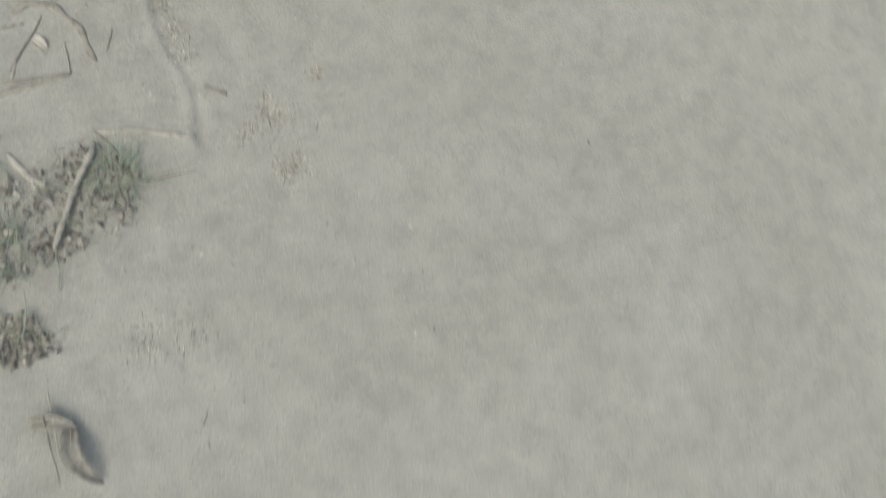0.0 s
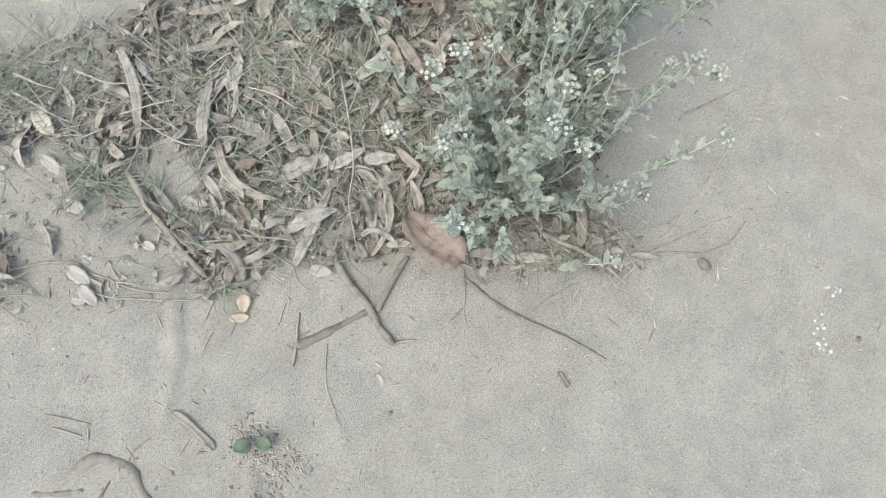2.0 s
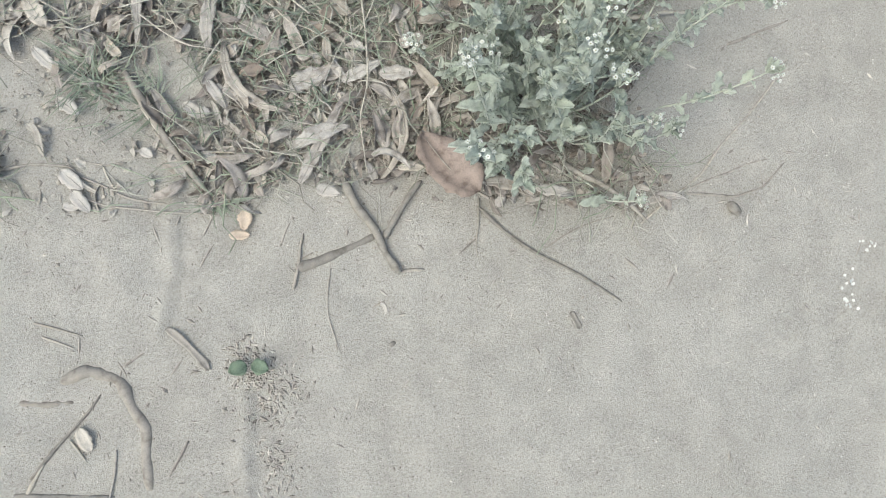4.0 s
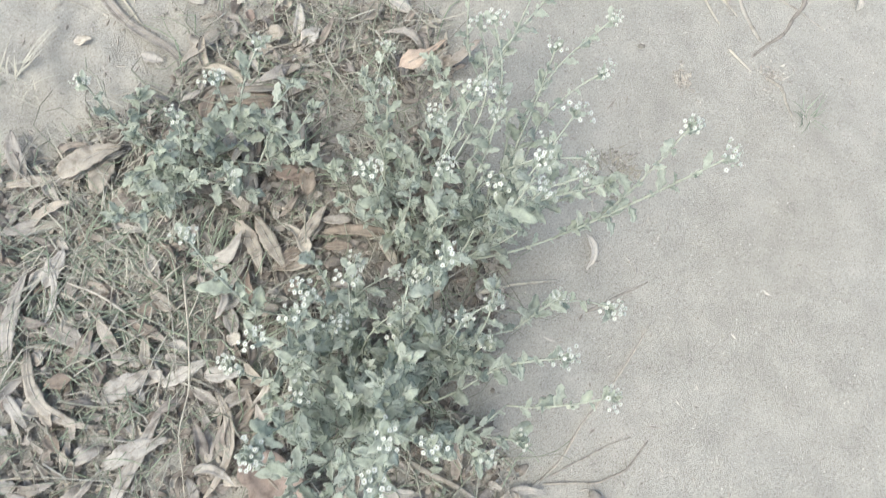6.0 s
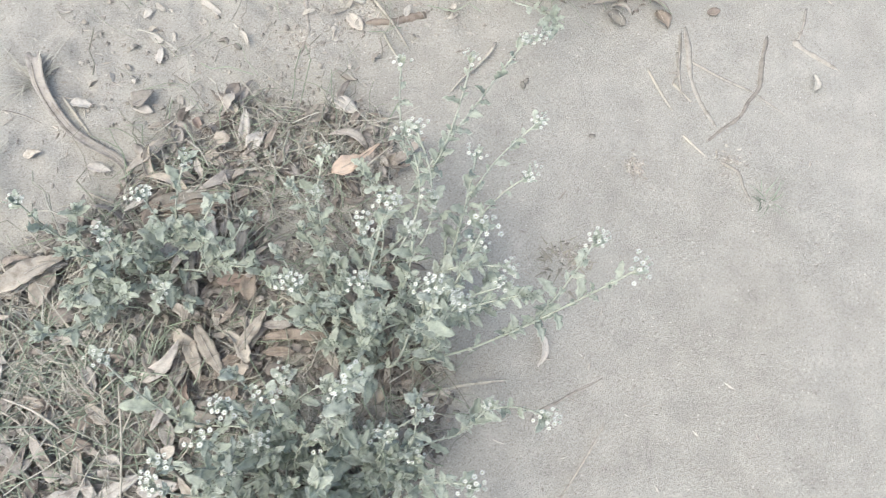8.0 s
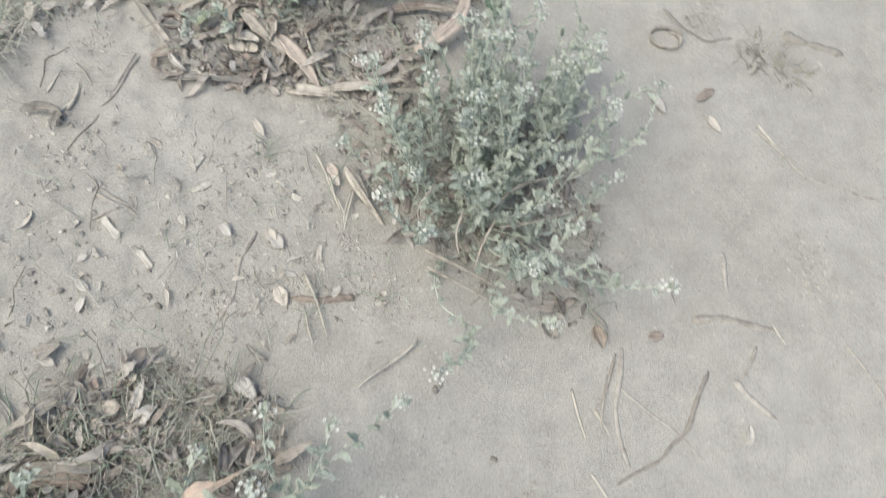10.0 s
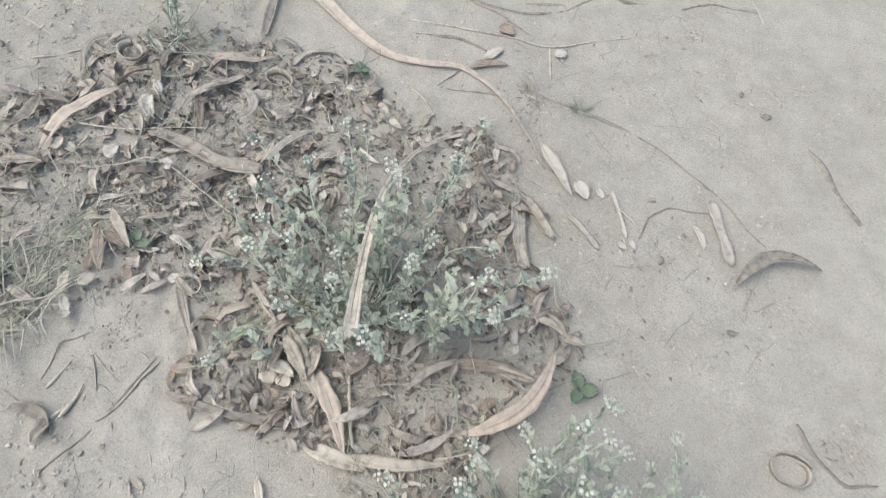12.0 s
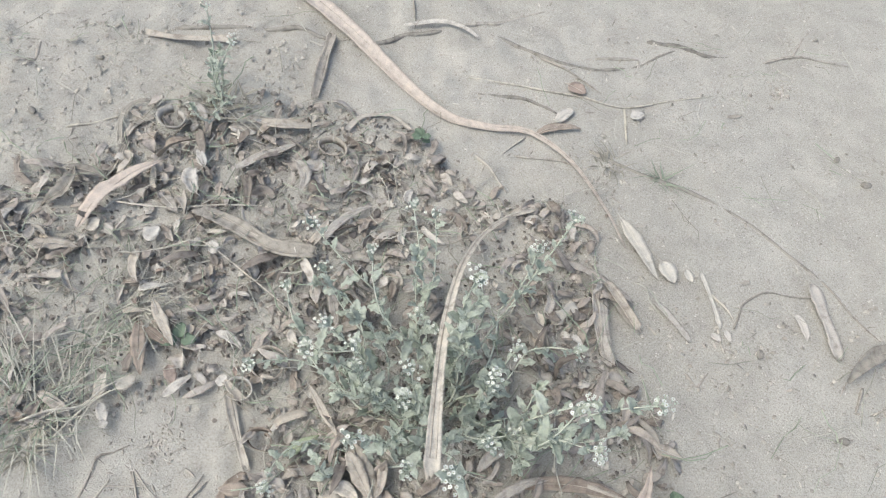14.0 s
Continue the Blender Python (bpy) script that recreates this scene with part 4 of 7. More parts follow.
# fallen leaves and bark in the southern drift
leaf("dry_leaf", 0.200, 0.965, 128, 0.095, 0.0548, "rust", bend=0.08, lift=0.032, shape="ovate", curl=0.9, label="broad folded reddish-brown dry leaf under the herb")
leaf("dry_leaf", -0.003, 1.037, 18, 0.068, 0.0186, "pale", bend=0.05, lift=0.014, shape="lance", curl=0.3, label="small pale dry leaf lying on the litter")
leaf("dry_leaf", -0.004, 1.107, 24, 0.050, 0.0215, "pale", bend=0, lift=0.012, shape="ovate", curl=0.3, label="small pale dry leaf lying on the litter")
leaf("dry_leaf", -0.087, 1.118, -62, 0.030, 0.0161, "pale", bend=0, lift=0.008, shape="ovate", curl=0.3, label="small pale dry leaf lying on the litter")
leaf("dry_leaf", -0.043, 1.031, -88, 0.036, 0.0164, "buff", bend=0, lift=0.006, shape="ovate", curl=0.3, label="pale buff oval dry leaf in the litter")
leaf("dry_leaf", -0.073, 1.167, -52, 0.113, 0.0125, "tan", bend=-0.22, lift=0.014, shape="lance", curl=0.3, label="curved tan dry gum leaf in the litter")
leaf("dry_leaf", -0.185, 1.310, -84, 0.145, 0.0125, "grey", bend=0.08, lift=0.014, shape="lance", curl=0.3, label="long narrow weathered grey gum leaf in the litter")
leaf("dry_leaf", -0.090, 1.156, 79, 0.099, 0.0152, "grey", bend=0.06, lift=0.016, shape="lance", curl=0.3, label="long narrow weathered grey gum leaf in the litter")
leaf("dry_leaf", -0.055, 1.264, -92, 0.074, 0.0070, "pale", bend=0.15, lift=0.016, shape="lance", curl=0.3, label="thin pale curled dry leaf in the litter")
leaf("dry_leaf", -0.056, 1.193, -35, 0.063, 0.0191, "grey", bend=0, lift=0.014, shape="lance", curl=0.3, label="long narrow weathered grey gum leaf in the litter")
leaf("dry_leaf", 0.112, 1.101, -102, 0.114, 0.0101, "tan", bend=0.2, lift=0.014, shape="lance", curl=0.3, label="curved tan dry gum leaf in the litter")
leaf("dry_leaf", 0.001, 0.995, 59, 0.110, 0.0149, "grey", bend=0, lift=0.012, shape="lance", curl=0.3, label="long narrow weathered grey gum leaf in the litter")
leaf("dry_leaf", -0.062, 0.972, -97, 0.023, 0.0149, "yellow", bend=0, lift=0.004, shape="ovate", curl=0.3, label="small yellow fallen leaf on sand")
leaf("dry_leaf", -0.082, 0.945, -4, 0.023, 0.0113, "yellow", bend=0, lift=0.003, shape="ovate", curl=0.3, label="small yellow fallen leaf on sand")
leaf("dry_leaf", -0.246, 1.008, -55, 0.031, 0.0150, "pale", bend=0, lift=0.004, shape="ovate", curl=0.3, label="small pale dry leaf lying on the litter")
leaf("dry_leaf", 0.018, 0.990, -20, 0.028, 0.0147, "pale", bend=0, lift=0.006, shape="lance", curl=0.3, label="small pale dry leaf lying on the litter")
leaf("dry_leaf", 0.101, 1.119, -2, 0.044, 0.0169, "pale", bend=0, lift=0.014, shape="lance", curl=0.3, label="small pale dry leaf lying on the litter")
leaf("dry_leaf", -0.123, 1.100, -39, 0.033, 0.0147, "pale", bend=0, lift=0.006, shape="ovate", curl=0.3, label="small pale dry leaf lying on the litter")
leaf("dry_leaf", -0.108, 1.035, -11, 0.027, 0.0121, "pale", bend=0, lift=0.008, shape="lance", curl=0.3, label="small pale dry leaf lying on the litter")
leaf("dry_leaf", 0.113, 1.005, -10, 0.034, 0.0113, "buff", bend=0.1, lift=0.01, shape="lance", curl=0.3, label="small pale dry leaf lying on the litter")
leaf("dry_leaf", 0.092, 1.051, -57, 0.041, 0.0126, "buff", bend=0, lift=0.01, shape="ovate", curl=0.3, label="small pale dry leaf lying on the litter")
leaf("dry_leaf", 0.214, 0.982, -23, 0.060, 0.0154, "tan", bend=0.1, lift=0.01, shape="lance", curl=0.3, label="long narrow dry tan gum leaf in the litter")
leaf("dry_leaf", 0.272, 0.971, -12, 0.049, 0.0143, "pale", bend=0, lift=0.006, shape="lance", curl=0.3, label="small pale dry leaf lying on the litter")
leaf("dry_leaf", 0.402, 0.941, 1, 0.055, 0.0107, "pale", bend=0.15, lift=0.006, shape="lance", curl=0.3, label="pale dry leaf beside brown twigs")
leaf("dry_leaf", 0.169, 1.287, -67, 0.067, 0.0175, "tan", bend=0, lift=0.018, shape="lance", curl=0.3, label="long narrow dry tan gum leaf in the litter")
leaf("dry_leaf", 0.152, 1.285, -75, 0.064, 0.0162, "tan", bend=0.05, lift=0.016, shape="lance", curl=0.3, label="long narrow dry tan gum leaf in the litter")
leaf("dry_leaf", 0.164, 1.356, -99, 0.071, 0.0141, "grey", bend=0.05, lift=0.018, shape="lance", curl=0.3, label="long narrow weathered grey gum leaf in the litter")
leaf("dry_leaf", 0.210, 1.325, 15, 0.030, 0.0185, "rust", bend=0.05, lift=0.014, shape="ovate", curl=0.3, label="reddish-brown dry leaf among grey leaves")
leaf("dry_leaf", 0.213, 1.253, 52, 0.055, 0.0128, "tan", bend=0, lift=0.018, shape="lance", curl=0.3, label="long narrow dry tan gum leaf in the litter")
leaf("dry_leaf", 0.307, 1.255, -69, 0.044, 0.0129, "buff", bend=0, lift=0.018, shape="lance", curl=0.3, label="long narrow dry tan gum leaf in the litter")
leaf("dry_leaf", 0.243, 1.267, -9, 0.105, 0.0131, "brown", bend=0.03, lift=0.012, shape="lance", curl=0.3, label="dark brown bark-like leaf under the herb")
leaf("dry_leaf", 0.132, 1.436, -2, 0.087, 0.0138, "brown", bend=0.02, lift=0.012, shape="lance", curl=0.3, label="dark brown bark-like leaf under the herb")
leaf("dry_leaf", -0.034, 1.349, 26, 0.072, 0.0164, "grey", bend=0.05, lift=0.012, shape="lance", curl=0.3, label="long narrow weathered grey gum leaf in the litter")
leaf("dry_leaf", -0.095, 1.352, -5, 0.078, 0.0135, "tan", bend=0.05, lift=0.01, shape="lance", curl=0.3, label="long narrow dry tan gum leaf in the litter")
leaf("dry_leaf", -0.099, 1.295, 9, 0.063, 0.0143, "grey", bend=0, lift=0.012, shape="lance", curl=0.3, label="long narrow weathered grey gum leaf in the litter")
leaf("dry_leaf", 0.146, 1.388, -81, 0.029, 0.0184, "buff", bend=0, lift=0.02, shape="ovate", curl=0.8, label="pale buff curled dry leaf under the herb")
leaf("dry_leaf", -0.093, 1.122, -62, 0.040, 0.0117, "pale", bend=0, lift=0.012, shape="lance", curl=0.3, label="small pale dry leaf lying on the litter")
leaf("dry_leaf", 0.349, 1.576, -45, 0.045, 0.0194, "pale", bend=0, lift=0.006, shape="ovate", curl=0.3, label="small pale dry leaf lying on the litter")
leaf("dry_leaf", 0.315, 1.548, -53, 0.023, 0.0136, "pale", bend=0, lift=0.006, shape="ovate", curl=0.3, label="small pale dry leaf lying on the litter")
leaf("dry_leaf", 0.239, 1.497, 38, 0.030, 0.0190, "pale", bend=0, lift=0.008, shape="ovate", curl=0.3, label="small pale dry leaf lying on the litter")
leaf("dry_leaf", 0.049, 1.505, -19, 0.029, 0.0125, "pale", bend=0, lift=0.003, shape="ovate", curl=0.9, label="crumpled pale dry leaf on sand")
leaf("dry_leaf", -0.023, 1.524, 6, 0.022, 0.0096, "buff", bend=0, lift=0.003, shape="ovate", curl=1.0, label="small rolled buff leaf on sand")
leaf("dry_leaf", 0.031, 1.591, -13, 0.027, 0.0129, "pale", bend=0, lift=0.003, shape="ovate", curl=0.9, label="crumpled pale dry leaf on sand")
leaf("dry_leaf", 0.106, 1.582, -30, 0.026, 0.0146, "pale", bend=0, lift=0.003, shape="lance", curl=0.3, label="pale dry leaf lying on sand")
leaf("dry_leaf", 0.336, 1.412, 29, 0.064, 0.0205, "amber", bend=-0.05, lift=0.118, shape="spoon", curl=0.7, label="orange fallen leaf held up by the herb")
leaf("dry_leaf", 0.565, 1.235, -102, 0.043, 0.0084, "pale", bend=0.2, lift=0.002, shape="lance", curl=0.6, label="pale crescent-shaped dry leaf on sand")
leaf("dry_leaf", 0.058, 1.113, 25, 0.054, 0.0148, "pale", bend=0, lift=0.012, shape="lance", curl=0.3, label="small pale dry leaf lying on the litter")
leaf("dry_leaf", 0.129, 1.148, 40, 0.016, 0.0140, "buff", bend=0, lift=0.02, shape="ovate", curl=0.3, label="pale buff oval dry leaf in the litter")
leaf("dry_leaf", -0.055, 1.231, 65, 0.045, 0.0175, "pale", bend=0, lift=0.014, shape="ovate", curl=0.3, label="small pale dry leaf lying on the litter")
leaf("dry_leaf", 0.019, 1.107, 45, 0.036, 0.0156, "grey", bend=0, lift=0.012, shape="ovate", curl=0.3, label="long narrow weathered grey gum leaf in the litter")
strip("bark_strip", [(-0.011, 1.661, 0.004), (0.000, 1.610, 0.004), (0.034, 1.550, 0.004), (0.087, 1.507, 0.004), (0.097, 1.478, 0.004)], 0.0190, 0.0083, "grey", label="long curved weathered grey bark strip on sand")
# sticks and twigs south
twig("stick", [(-0.184, 1.141, 0.008), (-0.155, 1.082, 0.008), (-0.103, 0.998, 0.008)], 0.0052, "bark", taper=0.8, label="weathered brown stick half under leaves")
twig("stick", [(0.049, 0.999, 0.006), (0.079, 0.939, 0.006), (0.104, 0.885, 0.006)], 0.0053, "dark", taper=0.8, label="thick weathered grey bark stick on sand")
twig("twig", [(0.104, 0.887, 0.003), (0.133, 0.887, 0.003)], 0.0027, "bark", taper=0.5, label="thin dry brown twig lying on sand")
twig("stick", [(0.090, 0.927, 0.006), (0.113, 0.960, 0.006), (0.138, 0.990, 0.006)], 0.0040, "dark", taper=0.8, label="thick weathered grey bark stick on sand")
twig("stick", [(-0.011, 0.902, 0.005), (0.037, 0.915, 0.005), (0.083, 0.932, 0.005)], 0.0053, "dark", taper=0.5, label="thick weathered grey bark stick on sand")
twig("twig", [(-0.016, 0.878, 0.004), (-0.007, 0.910, 0.004), (-0.000, 0.940, 0.004)], 0.0026, "bark", taper=0.5, label="thin dry brown twig lying on sand")
twig("twig", [(0.027, 0.898, 0.001), (0.020, 0.847, 0.001), (0.031, 0.798, 0.001)], 0.0012, "bark", taper=0.5, label="thin dry brown twig lying on sand")
twig("twig", [(0.202, 0.956, 0.002), (0.264, 0.895, 0.002), (0.360, 0.829, 0.002)], 0.0026, "dark", taper=0.5, label="long dry brown twig lying on sand")
twig("twig", [(0.205, 0.965, 0.003), (0.200, 0.933, 0.003), (0.195, 0.909, 0.003), (0.195, 0.896, 0.003)], 0.0013, "bark", taper=0.5, label="forked dry brown sprig lying on sand")
twig("twig", [(0.196, 0.918, 0.002), (0.180, 0.904, 0.002)], 0.0009, "bark", taper=0.5, label="thin dry brown twig lying on sand")
twig("twig", [(0.196, 0.918, 0.002), (0.173, 0.901, 0.002)], 0.0009, "bark", taper=0.5, label="thin dry brown twig lying on sand")
twig("straw", [(0.396, 0.919, 0.004), (0.482, 0.974, 0.004), (0.550, 1.038, 0.004), (0.626, 1.116, 0.004)], 0.0017, "straw", taper=0.5, label="long pale dry stem lying on sand")
twig("twig", [(0.465, 0.958, 0.004), (0.518, 0.974, 0.004), (0.574, 0.988, 0.004)], 0.0014, "bark", taper=0.5, label="thin dry brown twig lying on sand")
twig("twig", [(0.458, 0.952, 0.003), (0.522, 0.944, 0.003), (0.561, 0.953, 0.003), (0.594, 0.981, 0.003)], 0.0017, "bark", taper=0.5, label="curved dry brown twig lying on sand")
twig("twig", [(0.277, 0.900, 0.003), (0.321, 0.921, 0.003), (0.365, 0.931, 0.003)], 0.0011, "bark", taper=0.5, label="thin dry brown twig lying on sand")
twig("stick", [(0.308, 1.000, 0.012), (0.352, 0.969, 0.012), (0.403, 0.917, 0.012)], 0.0036, "bark", taper=0.7, label="dark bent stick at the edge of the herb")
twig("twig", [(0.546, 1.141, 0.002), (0.586, 1.153, 0.002), (0.627, 1.166, 0.002)], 0.0015, "bark", taper=0.5, label="thin dry brown twig lying on sand")
twig("twig", [(0.411, 0.997, 0.004), (0.444, 0.963, 0.004)], 0.0010, "straw", taper=0.5, label="thin dry brown twig lying on sand")
twig("twig", [(-0.243, 1.003, 0.005), (-0.210, 0.989, 0.005), (-0.143, 0.976, 0.005), (-0.073, 0.965, 0.005)], 0.0014, "bark", taper=0.5, label="long thin twig lying along the litter edge")
twig("straw", [(-0.234, 1.275, 0.030), (-0.195, 1.254, 0.030), (-0.126, 1.240, 0.030)], 0.0012, "straw", taper=0.5, label="long pale dry grass stalk over the litter")
twig("straw", [(0.087, 1.231, 0.030), (0.087, 1.111, 0.030), (0.074, 1.060, 0.030), (0.076, 0.997, 0.030)], 0.0013, "straw", taper=0.5, label="long pale dry grass stalk over the litter")
twig("straw", [(-0.037, 1.223, 0.030), (0.003, 1.185, 0.030), (0.044, 1.160, 0.030)], 0.0013, "straw", taper=0.5, label="long pale dry grass stalk over the litter")
twig("straw", [(-0.163, 1.204, 0.025), (-0.112, 1.163, 0.025), (-0.072, 1.152, 0.025)], 0.0012, "straw", taper=0.5, label="long pale dry grass stalk over the litter")
twig("straw", [(-0.168, 1.279, 0.020), (-0.152, 1.239, 0.020), (-0.121, 1.181, 0.020)], 0.0013, "straw", taper=0.5, label="long pale dry grass stalk over the litter")
twig("straw", [(-0.106, 1.040, 0.012), (-0.056, 1.034, 0.012), (0.033, 1.011, 0.012)], 0.0015, "straw", taper=0.5, label="long pale dry grass stalk over the litter")
twig("straw", [(-0.171, 1.102, 0.008), (-0.139, 1.047, 0.008)], 0.0015, "straw", taper=0.5, label="pale dry stem over the litter")
leaf("bark_piece", -0.154, 0.848, -49, 0.065, 0.0090, "grey", bend=0.05, lift=0.001, shape="strip", curl=0.3, label="short weathered brown bark piece on sand")
leaf("bark_chip", 0.296, 0.823, -66, 0.022, 0.0075, "dark", bend=0, lift=0.001, shape="strip", curl=0.3, label="small dark bark chip on sand")
leaf("dry_leaf", 0.079, 0.854, -75, 0.014, 0.0036, "pale", bend=0.2, lift=0.001, shape="lance", curl=0.3, label="tiny pale dry leaf on sand")
leaf("dry_leaf", -0.258, 1.114, -41, 0.032, 0.0157, "pale", bend=0, lift=0.006, shape="ovate", curl=0.3, label="small pale dry leaf lying on the litter")
twig("stick", [(-0.266, 0.802, 0.000), (-0.239, 0.811, 0.000), (-0.204, 0.795, 0.000), (-0.180, 0.744, 0.000), (-0.179, 0.681, 0.000)], 0.0051, "bark", taper=1.1, label="curved weathered brown stick half buried in sand")
twig("stick", [(-0.308, 0.785, 0.000), (-0.276, 0.780, 0.000), (-0.253, 0.780, 0.000)], 0.0031, "bark", taper=0.8, label="short weathered brown stick half buried in sand")
twig("stick", [(-0.347, 0.672, 0.004), (-0.281, 0.674, 0.004), (-0.218, 0.676, 0.004)], 0.0059, "bark", taper=0.8, label="thick weathered grey bark stick on sand")
twig("twig", [(-0.211, 0.726, 0.002), (-0.221, 0.674, 0.002)], 0.0020, "bark", taper=0.5, label="thin dry brown twig lying on sand")
twig("twig", [(-0.304, 0.685, 0.004), (-0.275, 0.735, 0.004)], 0.0030, "straw", taper=0.5, label="short pale split stick on sand")
twig("stick", [(-0.223, 0.572, 0.000), (-0.174, 0.557, 0.000), (-0.086, 0.511, 0.000)], 0.0033, "bark", taper=1.3, label="dark half-buried bark stick in sand")
twig("twig", [(-0.197, 0.475, 0.002), (-0.118, 0.469, 0.002)], 0.0014, "bark", taper=0.5, label="thin dry brown twig lying on sand")
twig("stick", [(-0.225, 0.548, 0.012), (-0.273, 0.494, 0.012), (-0.329, 0.414, 0.012)], 0.0052, "bark", taper=0.9, label="grey split stick resting on green weeds")
twig("stick", [(-0.341, 0.580, 0.005), (-0.322, 0.529, 0.005), (-0.289, 0.488, 0.005)], 0.0049, "bark", taper=0.7, label="thick weathered grey bark stick on sand")
twig("twig", [(-0.228, 0.558, 0.005), (-0.210, 0.516, 0.005), (-0.191, 0.463, 0.005)], 0.0025, "bark", taper=0.5, label="thin dry brown twig lying on sand")
leaf("bark_chip", -0.044, 0.587, -45, 0.038, 0.0082, "dark", bend=0, lift=0.001, shape="strip", curl=0.3, label="small dark bark chip on sand")
leaf("dry_leaf", -0.248, 0.753, -65, 0.029, 0.0142, "buff", bend=0, lift=0.002, shape="ovate", curl=0.3, label="small buff leaf fragment on sand")
leaf("dry_leaf", -0.436, 0.199, -32, 0.062, 0.0208, "dark", bend=0.1, lift=0.006, shape="lance", curl=1.0, label="dark curled dead leaf on sand")
leaf("dry_leaf", -0.388, 0.180, -84, 0.095, 0.0261, "dark", bend=-0.15, lift=0.008, shape="lance", curl=1.0, label="dark curled dead leaf on sand")
twig("straw", [(-0.402, 0.231, 0.012), (-0.413, 0.164, 0.012), (-0.417, 0.119, 0.012)], 0.0011, "straw", taper=0.5, label="thin pale dry stalk over a dead leaf")
leaf("dry_leaf", 0.960, 0.671, -49, 0.063, 0.0324, "dark", bend=0, lift=0.003, shape="lance", curl=0.35, label="dark brown dead leaf lying on sand")
seed(0.517, 0.928, 0.008, 'dark')
seed(0.827, 0.656, 0.0035, 'dark')
seed(0.518, 0.267, 0.003, 'dark')
seed(0.088, 0.807, 0.003, 'dark')
seed(0.699, 0.803, 0.0035, 'dark')
seed(0.690, 1.488, 0.004, 'dark')
seed(0.267, 1.808, 0.0045, 'dark')
seed(0.237, 1.659, 0.0045, 'dark')
seed(0.303, 1.683, 0.004, 'dark')
seed(0.610, 1.573, 0.0045, 'dark')
seed(0.616, 1.579, 0.004, 'dark')
seed(-0.098, 2.699, 0.0045, 'dark')
fallen_flowers(0.687, 0.870, 0.016, 8, 'fallen white petals lying on bare sand')
fallen_flowers(0.653, 0.827, 0.013, 8, 'fallen white petals lying on bare sand')
fallen_flowers(0.650, 0.805, 0.013, 8, 'fallen white petals lying on bare sand')
sprout(-0.068, 0.801, 0.021, 2, 'small dark green two-leaved seedling on sand')
sprout(0.195, 2.626, 0.014, 7, 'small dark green seedling on sand')
sprout(0.017, 2.201, 0.021, 3, 'dark green rounded weed leaves in dry litter')
sprout(0.679, 2.214, 0.024, 3, 'dark green rounded weed leaves by the herb')
tuft("grass_tuft", -0.208, 1.125, 0.067, 0.05, 60, "grass", "small green grass tuft at the litter edge")
tuft("grass_tuft", -0.094, 0.986, 0.042, 0.03, 40, "grass", "small green grass tuft at the litter edge")
tuft("grass_tuft", -0.007, 1.286, 0.159, 0.07, 150, "drygrass", "dry yellowish grass tuft among brown leaves")
tuft("grass_tuft", 0.078, 1.213, 0.091, 0.07, 80, "grass", "tangled green grass tuft among brown leaves")
tuft("grass_tuft", 0.015, 1.214, 0.125, 0.06, 90, "drygrass", "dry yellowish grass tuft among brown leaves")
tuft("grass_tuft", -0.263, 1.297, 0.116, 0.05, 60, "grass", "tangled green grass tuft among brown leaves")
tuft("grass_tuft", 0.014, 1.340, 0.142, 0.06, 80, "drygrass", "dry yellowish grass tuft among brown leaves")
tuft("grass_tuft", 0.101, 1.248, 0.098, 0.05, 45, "grass", "tangled green grass tuft among brown leaves")
tuft("grass_tuft", 0.913, 1.368, 0.050, 0.03, 16, "grass", "thin green grass seedling on sand")
tuft("dead_weed", 0.616, 1.314, 0.10, 0.018, 45, "deadgrass", "small brown dead weed on sand")
tuft("grass_tuft", -0.215, 0.492, 0.115, 0.05, 110, "grass", "small green weed tuft beside a stick")
tuft("grass_tuft", -0.385, 0.433, 0.11, 0.04, 80, "grass", "small green weed tuft with leaf litter")
tuft("dead_weed", -0.415, 0.315, 0.080, 0.02, 50, "deadgrass", "small brown dead weed on sand")
tuft("grass_tuft", -0.007, 1.632, 0.051, 0.05, 30, "drygrass", "dry grass tuft by a bark strip")
tuft("grass_tuft", -0.088, 1.474, 0.079, 0.04, 40, "drygrass", "dry grass tuft on sand")
twig("twig", [(-0.291, 0.868, 0.001), (-0.242, 0.849, 0.001)], 0.0016, "bark", taper=0.5, label="thin dry brown twig lying on sand")
twig("twig", [(-0.283, 0.852, 0.001), (-0.252, 0.837, 0.001)], 0.0016, "bark", taper=0.5, label="thin dry brown twig lying on sand")
twig("twig", [(-0.257, 0.741, 0.002), (-0.242, 0.718, 0.002)], 0.0015, "straw", taper=0.5, label="thin dry brown twig lying on sand")
twig("twig", [(-0.200, 0.812, 0.001), (-0.178, 0.824, 0.001)], 0.0016, "bark", taper=0.5, label="thin dry brown twig lying on sand")
twig("twig", [(-0.206, 0.817, 0.001), (-0.197, 0.799, 0.001)], 0.0011, "bark", taper=0.5, label="thin dry brown twig lying on sand")
twig("twig", [(-0.110, 0.947, 0.002), (-0.095, 0.974, 0.002)], 0.0012, "bark", taper=0.5, label="thin dry brown twig lying on sand")
twig("twig", [(-0.115, 0.912, 0.001), (-0.099, 0.937, 0.001)], 0.0012, "bark", taper=0.5, label="thin dry brown twig lying on sand")
twig("twig", [(-0.138, 0.962, 0.001), (-0.129, 0.983, 0.001)], 0.0012, "bark", taper=0.5, label="thin dry brown twig lying on sand")
twig("twig", [(-0.025, 0.931, 0.002), (-0.014, 0.954, 0.002)], 0.0015, "bark", taper=0.5, label="thin dry brown twig lying on sand")
twig("twig", [(-0.137, 0.727, 0.001), (-0.159, 0.692, 0.001)], 0.0018, "bark", taper=0.5, label="thin dry brown twig lying on sand")
